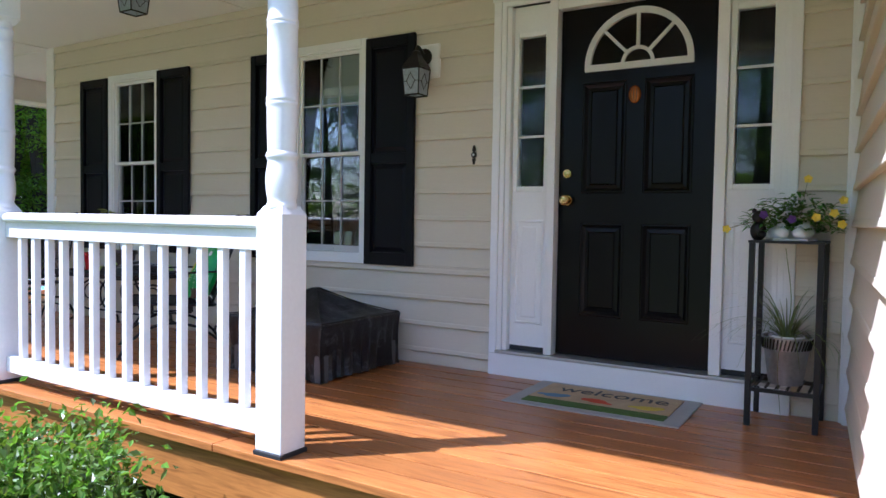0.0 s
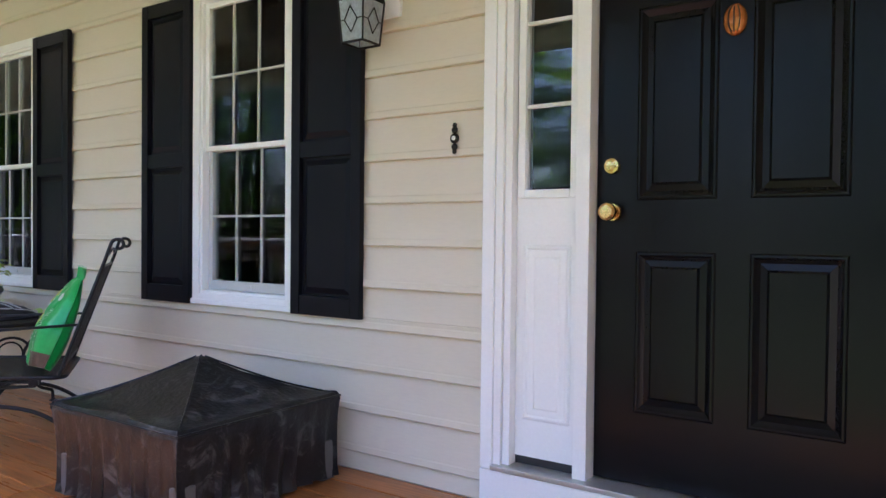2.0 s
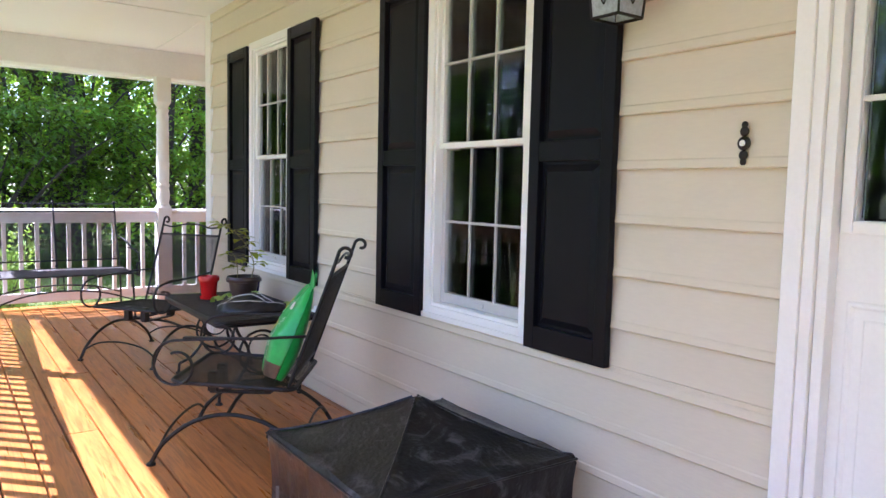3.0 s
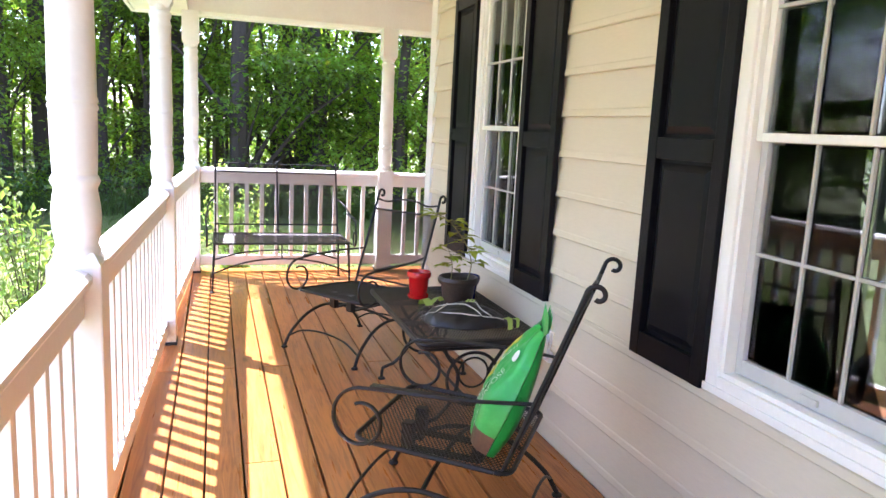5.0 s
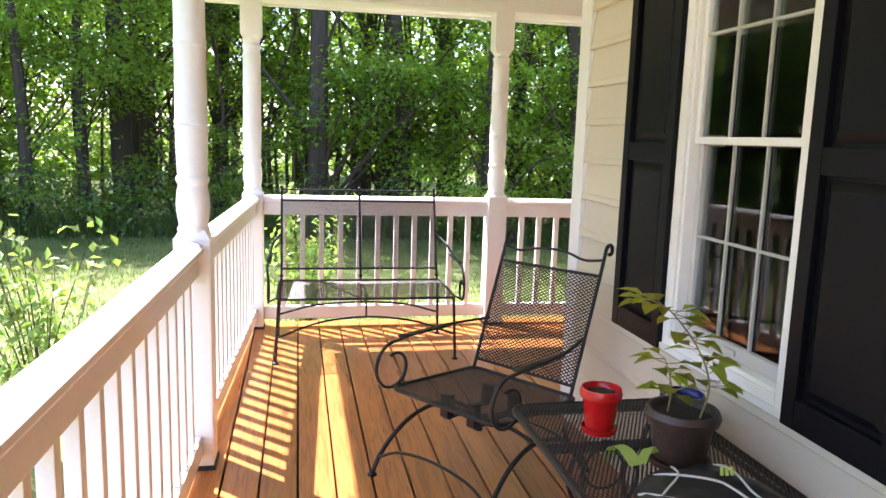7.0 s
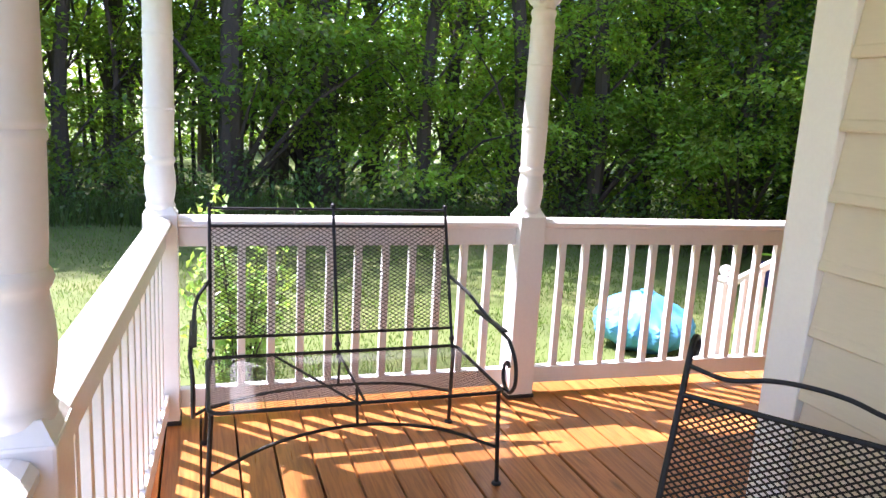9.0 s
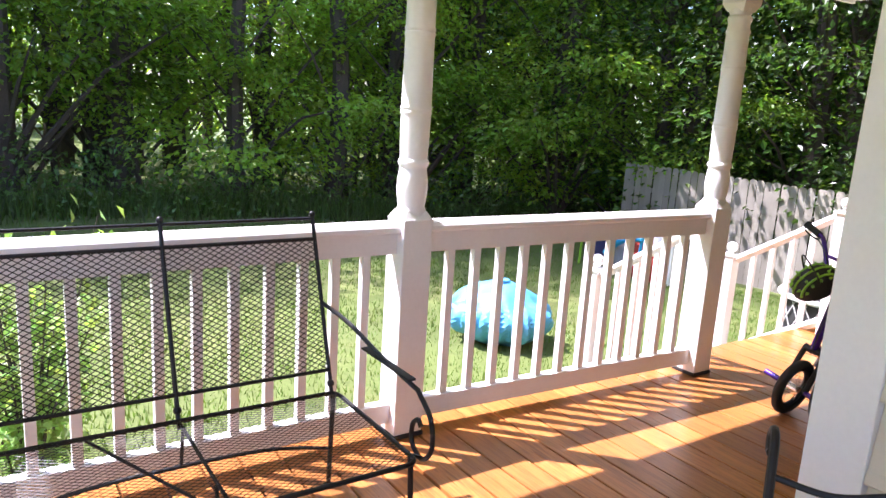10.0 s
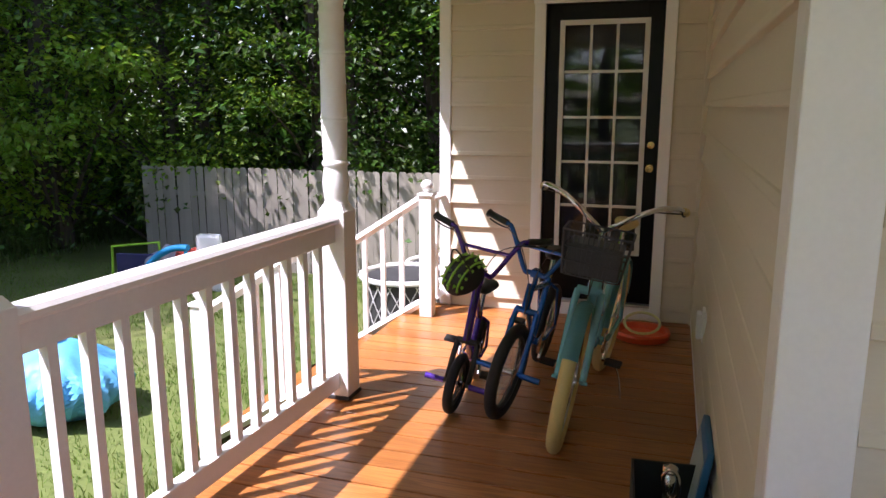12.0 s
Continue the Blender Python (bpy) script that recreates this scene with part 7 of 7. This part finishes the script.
def woods():
    rng = random.Random(77)
    kinds = [make_tree(1, 11.0, 0.7, 2.9, 11500, M_LEAF_B, 0.3, 70, 0.12), make_tree(2, 13.0, 1.6, 3.1, 11500, M_LEAF_A, -0.3, 70, 0.12), make_tree(3, 9.0, 0.5, 2.5, 10000, M_LEAF_B, 0.4, 62, 0.115),
             make_tree(4, 15.0, 4.0, 3.3, 9500, M_LEAF_C, 0.2, 66, 0.14), make_tree(5, 14.0, 3.2, 2.8, 9500, M_LEAF_A, 0.0, 60, 0.135), make_tree(6, 12.0, 0.9, 2.9, 10000, M_LEAF_C, 0.2, 75, 0.13)]
    spots = []
    def row(x, y0, y1, step, pick, jx=0.9):
        y = y0
        while y < y1:
            spots.append((x + rng.uniform(-jx, jx), y + rng.uniform(-0.7, 0.7), rng.choice(pick)))
            y += step * rng.uniform(0.8, 1.25)
    row(-14.6, -15, 15, 1.9, (0, 2, 1), 0.7)
    row(-17.0, -17, 18, 3.2, (1, 3, 4, 0))
    row(-19.8, -18, 20, 3.8, (3, 4, 4))
    row(-24.0, -18, 22, 4.6, (3, 4, 1))
    row(-29.0, -18, 24, 4.8, (4, 1, 0))
    for x, y in ((-14.0, 7.5), (-12.2, 10.5), (-9.6, 12.0), (-6.5, 12.4), (-3.6, 12.2)):
        spots.append((x, y, 1 if x < -9 else 5))
    # Dark-leaved kinds here put the north woods' shade into the leaf colour.
    for y, step, pick in ((12.6, 2.6, (3, 5, 5)), (15.2, 2.8, (3, 5, 3)), (18.5, 3.0, (3, 5, 5)), (22.5, 3.2, (3, 5))):
        x = -13.0
        while x < 5:
            spots.append((x + rng.uniform(-0.7, 0.7), y + rng.uniform(-0.7, 0.7), rng.choice(pick)))
            x += step * rng.uniform(0.85, 1.2)
    for x in range(-13, 22, 3):
        if x < 2:
            spots.append((x * 1.3 - 4 + rng.uniform(-1, 1), -18.5 + rng.uniform(-1, 1), rng.choice((1, 0, 5))))
        spots.append((x + rng.uniform(-1, 1), (-24 if x < 2 else -29) + rng.uniform(-1, 1), rng.choice((1, 0, 5))))
        spots.append((x + rng.uniform(-1, 1), (-27 if x < 2 else -33) + rng.uniform(-1, 1), rng.choice((1, 0, 4))))
    used = set()
    for x, y, k in spots:
        size = rng.uniform(1.05, 1.38) if x < -12 and y > -17 else rng.uniform(0.95, 1.3)
        m = pose(x, y, ground_z(x, y), 0, 0, rng.uniform(0, 360)) @ Matrix.Scale(size, 4)
        if k not in used:
            used.add(k)
            kinds[k].matrix_basis = m
        else:
            o = copy_thing(kinds[k], Matrix())
            o.matrix_basis = m


def saplings():
    """Slim bare stems that stand close together inside the wood's edge."""
    rng = random.Random(31)
    meshes = []
    for k in range(4):
        bm = bmesh.new()
        h = rng.uniform(6, 9)
        line = smooth_path([(0, 0, -0.3), (rng.uniform(-.15, .15), rng.uniform(-.2, .2), h * 0.35), (rng.uniform(-.4, .4), rng.uniform(-.5, .5), h * 0.7), (rng.uniform(-.6, .6), rng.uniform(-.8, .8), h)], 5)
        bm_tube(bm, line, 0.06, 6, 0.018)
        for j in range(5):
            p = line[rng.randrange(5, len(line) - 1)]
            bm_tube(bm, [p, p + Vector((rng.uniform(-.7, .7), rng.uniform(-.7, .7), rng.uniform(.2, .9)))], 0.016, 4, 0.004)
        meshes.append(to_mesh(bm, "sapling_tree", M_BARK, True))
    for k in range(60):
        y = rng.uniform(-17, 17)
        x = -14.4 - rng.uniform(0, 1) * 7
        ob = new("sapling_tree", meshes[k % 4])
        ob.matrix_basis = pose(x, y, ground_z(x, y), 0, 0, rng.uniform(0, 360)) @ Matrix.Scale(rng.uniform(0.7, 1.4), 4)
        tagged(ob, "slim dark bare stem of a young woodland tree", "tree", "woodland saplings")


woods()
saplings()


def undergrowth():
    rng = np.random.default_rng(9)
    # brambles and saplings at the wood's foot, tall grass before them
    n = 16000
    y = rng.uniform(-16, 13, n)
    x = -13.4 + rng.normal(size=n) * 0.8 + 0.5 * np.sin(y * 0.9)
    hgt = rng.uniform(0, 1, n) ** 1.5 * (0.9 + 0.5 * np.sin(y * 1.7) ** 2)
    z = np.array([ground_z(a, b) for a, b in zip(x, y)]) + hgt
    v, f = leaf_cloud(np.stack([x, y, z], 1), rng.normal(size=(n, 3)) + np.array([0.3, 0, 0.2]), 0.12, 0.07, rng)
    ob = pydata_obj("undergrowth", v.tolist(), f.tolist(), M_UNDER)
    tagged(ob, "tangled green brambles along the foot of the woods", "undergrowth", kind="stuff")
    # Added backing behind the fence; its dark leaves stand in for deep shade.
    n = 22000
    x2 = rng.uniform(-13.5, -0.5, n)
    y2 = 17.5 + rng.normal(size=n) * 1.8
    z2 = np.array([ground_z(a, b) for a, b in zip(x2, y2)]) + rng.uniform(0, 1, n) * 7.5
    v, f = leaf_cloud(np.stack([x2, y2, z2], 1), rng.normal(size=(n, 3)), 0.14, 0.085, rng)
    tagged(pydata_obj("hedge_growth", v.tolist(), f.tolist(), M_LEAF_C), "dark leafy growth behind the fence", "undergrowth", kind="stuff")
    # Bright leaf colour here stands in for a sunlit clearing beyond the trees.
    n = 34000
    x3 = -37 + rng.normal(size=n) * 1.2
    y3 = rng.uniform(-30, 40, n)
    z3 = np.array([ground_z(a, b) for a, b in zip(x3, y3)]) + rng.uniform(0, 1, n) * 13
    v, f = leaf_cloud(np.stack([x3, y3, z3], 1), rng.normal(size=(n, 3)), 0.5, 0.32, rng)
    tagged(pydata_obj("deep_growth", v.tolist(), f.tolist(), M_LEAF_B), "dense leaf backing added deep in the woods to close gaps", "undergrowth", kind="stuff")
    # Added backing in the dark leaf colour, against bright sky gaps.
    n = 24000
    x4 = rng.uniform(-37, 6, n)
    y4 = 27 + rng.normal(size=n) * 1.2
    z4 = np.array([ground_z(a, b) for a, b in zip(x4, y4)]) + rng.uniform(0, 1, n) * 13
    v, f = leaf_cloud(np.stack([x4, y4, z4], 1), rng.normal(size=(n, 3)), 0.5, 0.32, rng)
    tagged(pydata_obj("deep_growth", v.tolist(), f.tolist(), M_LEAF_C), "dense leaf backing added deep in the woods to close gaps", "undergrowth", kind="stuff")


undergrowth()


def blades(name, label, spots, h0, h1, w, rng, lean=0.35):
    n = len(spots)
    a = rng.uniform(0, 2 * np.pi, n)
    h = rng.uniform(h0, h1, n)
    base = spots
    sx, sy = np.cos(a) * w, np.sin(a) * w
    tip = base + np.stack([rng.normal(size=n) * lean * h, rng.normal(size=n) * lean * h, h], 1)
    l = base + np.stack([sx, sy, np.zeros(n)], 1)
    r = base - np.stack([sx, sy, np.zeros(n)], 1)
    v = np.stack([l, r, tip], 1).reshape(-1, 3)
    i = np.arange(n) * 3
    f = np.stack([i, i + 1, i + 2], 1)
    tagged(pydata_obj(name, v.tolist(), f.tolist(), M_GRASS), label, "grass", kind="stuff")


def grass():
    rng = np.random.default_rng(4)
    def at(x, y):
        return np.stack([x, y, np.array([ground_z(a, b) for a, b in zip(x, y)]) - 0.01], 1)
    n = 90000
    x = -2.05 - rng.uniform(0, 1, n) ** 1.6 * 9.5
    y = rng.uniform(-7, 9.3, n)
    blades("grass", "short sunlit lawn grass beside the porch", at(x, y), 0.03, 0.075, 0.006, rng)
    n = 5000
    x = rng.uniform(-2.7, -2.08, n)
    y = rng.uniform(-1.8, 2.0, n)
    blades("grass", "tufts of longer grass along the deck edge", at(x, y), 0.08, 0.30, 0.005, rng)
    n = 14000
    x = rng.uniform(1.0, 6.2, n)
    y = rng.uniform(-4.2, -1.9, n)
    blades("grass", "dry and green grass in front of the porch", at(x, y), 0.05, 0.2, 0.004, rng, 0.6)
    n = 14000
    y = rng.uniform(-16, 13, n)
    x = -12.6 + rng.normal(size=n) * 0.45
    blades("grass", "tall uncut grass at the foot of the woods", at(x, y), 0.2, 0.6, 0.012, rng, 0.25)


grass()


def shrub(name, at, label, seed, r, h, n, size, material, stems=9, z_low=0.1, shape=1.0):
    rng = np.random.default_rng(seed)
    pr = random.Random(seed)
    s = thing(name, at, label, "shrub")
    bm = bmesh.new()
    cs, ds = [], []
    for k in range(stems):
        a = pr.uniform(0, 2 * math.pi)
        e = pr.uniform(0.2, 1.0) * r
        hh = h * pr.uniform(0.6, 1.0)
        line = smooth_path([(0.03 * math.cos(a), 0.03 * math.sin(a), 0), (e * 0.4 * math.cos(a), e * 0.4 * math.sin(a), hh * 0.5), (e * math.cos(a + 0.3), e * math.sin(a + 0.3), hh)], 6)
        bm_tube(bm, line, 0.008, 5, 0.002)
        m = n // stems
        idx = rng.uniform(z_low, 1, m) ** shape
        p = np.array([list(line[min(len(line) - 1, int(i * len(line)))]) for i in idx])
        d = rng.normal(size=(m, 3)) + np.array([math.cos(a) * 0.4, math.sin(a) * 0.4, 0.25])
        cs.append(p + rng.normal(size=(m, 3)) * r * 0.13)
        ds.append(d)
    part("stem", bm, M_BARK, s)
    v, f = leaf_cloud(np.concatenate(cs), np.concatenate(ds), size, size * 0.55, rng)
    pydata_obj("foliage", v.tolist(), f.tolist(), material, s)


shrub("boxwood_bush", (4.25, -2.62, ground_z(4.3, -2.5)), "low bright green clipped bush before the porch", 5, 0.46, 0.60, 13000, 0.045, leaf_mat("boxwood_leaf", (0.17, 0.29, 0.035), 0.45), 80, 0.25, 0.6)
M_PALE = leaf_mat("pale_shrub_leaf", (0.22, 0.32, 0.10), 0.4)
shrub("garden_shrub", (-0.85, -2.75, -0.5), "straggly leafy garden shrub outside the front railing", 6, 0.5, 1.36, 620, 0.075, M_PALE, 17, 0.3)
shrub("garden_shrub", (-2.62, -1.28, -0.5), "yellow-green garden shrub outside the side railing", 7, 0.42, 1.40, 1800, 0.06, M_PALE, 16, 0.2)

# ---- fence ----
M_FENCE = mat("weathered_fence_wood", (0.50, 0.46, 0.39), 0.85, vary=0.12, scale=3, fine=40, bump=0.4, stretch=(5, 5, 0.5), rand=0.12, dirt=(0.32, 0.29, 0.24), dirt_amt=0.35)


def fence():
    f = thing("wooden_fence", (0, 9.6, 0), "weathered grey dog-eared wooden privacy fence", "fence")
    rng = random.Random(12)
    bm = bmesh.new()
    w, h = 0.138, 1.83
    pts = [(0, 0), (w, 0), (w, h - 0.03), (w - 0.03, h), (0.03, h), (0, h - 0.03)]
    bm.faces.new([bm.verts.new((x, 0, z)) for x, z in pts])
    bmesh.ops.solidify(bm, geom=bm.faces[:], thickness=0.018)
    me = to_mesh(bm, "fence_board", M_FENCE)
    x = -9.35
    while x < -1.85:
        top = 0.43
        piece("fence_board", me, f, pose(x, rng.uniform(-0.006, 0.006), top - h + rng.uniform(-0.012, 0.012), 0, rng.uniform(-0.6, 0.6), 0))
        x += w + 0.008
    for z in (0.25, 1.35):
        bm = bmesh.new()
        bm_cyl(bm, (-9.35, 0.05, 0.43 - h + z), (-1.85, 0.05, 0.43 - h + z), 0.045, seg=4)
        part("fence_rail", bm, M_FENCE, f)
    bm = bmesh.new()
    bm_tube(bm, smooth_path([(-5.37, -0.03, -0.02), (-5.34, -0.06, -0.14), (-5.37, -0.03, -0.26)], 4), 0.014, 6)
    bm_box(bm, -5.44, -5.22, -0.035, -0.022, -0.16, -0.12)
    part("gate_latch", bm, M_IRON, f, "black iron gate latch")


fence()

# ---- things on the lawn ----
def bean_bag():
    b = thing("bean_bag", (-4.16, 2.48, ground_z(-4.16, 2.48)), "slumped bright blue fabric bean bag on the lawn", "bean bag")
    bm = bmesh.new()
    bmesh.ops.create_icosphere(bm, subdivisions=5, radius=1)
    for v in bm.verts:
        x, y, z = v.co
        a = math.atan2(y, x)
        fold = (0.026 * math.sin(a * 13 + 3 * z) + 0.016 * math.sin(a * 29 - 4 * z)) * (1 - z * z)
        k = 1 - 0.22 * max(0, z)
        v.co = Vector((x * (0.49 + fold) * k, y * (0.44 + fold) * k, 0.26 + z * 0.27))
    bm.normal_update()
    lumpy(bm, 0.05, 4.5, 6.0)
    for v in bm.verts:
        v.co.z = max(-0.01, v.co.z)
    part("bag_body", bm, mat("blue_bag_fabric", (0.10, 0.38, 0.64), 0.55, vary=0.12, scale=6, fine=70, bump=0.4), b, smooth=True)
    bm = bmesh.new()
    bm_lathe(bm, [(0.06, 0.5), (0.05, 0.53), (0.065, 0.565), (0.03, 0.57)], 14)
    part("tied_top", bm, b.children[0].data.materials[0], b, smooth=True)


bean_bag()


def condenser(x, y, s):
    z = ground_z(x, y)
    c = thing("garden_planter_drum", (x, y, z), "dark lattice-sided drum with a pale rim beside the house", "yard drum", "yard drums")
    bm = bmesh.new()
    bm_lathe(bm, [(0.36 * s, 0), (0.37 * s, 0.02), (0.37 * s, 0.74), (0.3 * s, 0.745), (0.05, 0.72)], 28)
    part("drum_body", bm, mat("dark_drum", (0.035, 0.035, 0.036), 0.6, vary=0.3), c, smooth=True)
    bm = bmesh.new()
    for k in range(20):
        a = 2 * math.pi * k / 20
        for sg in (1, -1):
            pts = [(0.385 * s * math.cos(a + sg * 0.5 * i), 0.385 * s * math.sin(a + sg * 0.5 * i), 0.03 + 0.35 * i) for i in (0, 0.5, 1, 1.5, 1.95)]
            bm_tube(bm, pts, 0.005, 4)
    part("lattice", bm, M_SCREEN, c, "grey wire lattice")
    bm = bmesh.new()
    bm_tube(bm, [(0.40 * s * math.cos(i * math.pi / 16), 0.40 * s * math.sin(i * math.pi / 16), 0.75) for i in range(33)], 0.024, 8)
    part("rim", bm, M_WHITE, c, "pale rim", True)


condenser(-2.45, 4.75, 1.0)
condenser(-2.4, 5.75, 0.95)


def yard_heap():
    gz = ground_z(-7.0, 7.4) - 0.02
    c = thing("folding_chair", (-7.65, 7.4, gz), "folded lawn chair with a lime frame and dark cloth", "folding chair", rz=10)
    bm = bmesh.new()
    bm_tube(bm, [(-0.45, 0, 0), (-0.42, 0, 0.62), (0.32, 0.0, 0.70), (0.36, 0, 0.0)], 0.022, 8)
    part("frame", bm, M_LIMEH, c, smooth=True)
    bm = bmesh.new()
    bm_box(bm, -0.36, 0.30, -0.02, 0.03, 0.1, 0.52, 0.015)
    part("cloth", bm, mat("navy_cloth", (0.03, 0.03, 0.09), 0.8, vary=0.2), c, "dark navy cloth")
    for at, col, nm, lb in (((-7.2, 7.5, gz), (0.30, 0.29, 0.32), "grey_bundle", "folded grey cloth bundle on the lawn"), ((-6.8, 7.5, gz), (0.45, 0.05, 0.03), "red_bundle", "red and grey folded cloth bundle on the lawn")):
        t = thing(nm, at, lb, "bundle")
        bm = bmesh.new()
        bmesh.ops.create_icosphere(bm, subdivisions=4, radius=1)
        for v in bm.verts:
            v.co = Vector((v.co.x * 0.4, v.co.y * 0.25, 0.30 + v.co.z * 0.34))
        lumpy(bm, 0.09, 5, at[0])
        for v in bm.verts:
            v.co.z = max(0, v.co.z)
        part("cloth", bm, mat(nm + "_cloth", col, 0.8, vary=0.2, scale=8), t, smooth=True)
    n = thing("pool_noodle", (-7.05, 7.2, gz), "bright blue foam tube lying over the heap", "foam tube")
    bm = bmesh.new()
    bm_tube(bm, smooth_path([(-0.35, 0, 0.34), (-0.1, 0, 0.56), (0.15, 0.02, 0.68), (0.4, 0.02, 0.70)], 5), 0.05, 10)
    bm_tube(bm, [(0.3, 0.02, 0.0), (0.36, 0.02, 0.66)], 0.025, 8)
    part("foam", bm, mat("blue_foam", (0.02, 0.30, 0.60), 0.6), n, smooth=True)
    w = thing("white_slab", (-6.5, 7.5, gz), "upright white plastic panel among the yard things", "panel", rz=8)
    bm = bmesh.new()
    bm_box(bm, -0.19, 0.19, -0.03, 0.03, 0, 0.86, 0.05)
    part("panel", bm, M_WHITE, w)


yard_heap()

# ---- ground ----
def make_ground():
    bm = bmesh.new()
    xs = [-400, -120, -60] + [-40 + i * 1.0 for i in range(61)] + [40, 120, 400]
    ys = [-400, -120, -60] + [-30 + i * 1.0 for i in range(66)] + [60, 120, 400]
    rng = random.Random(3)
    grid = [[bm.verts.new((x, y, ground_z(x, y) + (rng.uniform(-0.025, 0.025) if x < -3 else 0))) for y in ys] for x in xs]
    for i in range(len(xs) - 1):
        for j in range(len(ys) - 1):
            bm.faces.new((grid[i][j], grid[i + 1][j], grid[i + 1][j + 1], grid[i][j + 1]))
    ob = thing("ground", (0, 0, 0), "sunlit mown lawn that runs into the shade of woods", "lawn", kind="structure", bm=bm, material=M_LAWN, smooth=True)
    return ob


M_LAWN = mat("lawn", (0.095, 0.126, 0.024), 0.85, vary=0.3, scale=0.8, fine=45, bump=0.8, dirt=(0.21, 0.18, 0.07), dirt_amt=0.55)
make_ground()

# ---- pieces of walls and floor ----
W = [(a - 0.001, b + 0.001, WZ[0] - 0.001, WZ[1] + 0.001) for a, b in WINDOWS]
siding(wall_front, 0.096, EAST - 0.051, 0.0, CEIL - 0.06, W + [DOOR])
siding(wall_side, -BUMP + 0.046, -0.086, 0.0, CEIL, [(-9, 9, -1, 0.076)])
siding(wall_bump, -1.737, -0.041, 0.0, CEIL, [FDOOR])
siding(wall_east, 0.076, 2.55, -0.1, CEIL, [])
deck_boards()
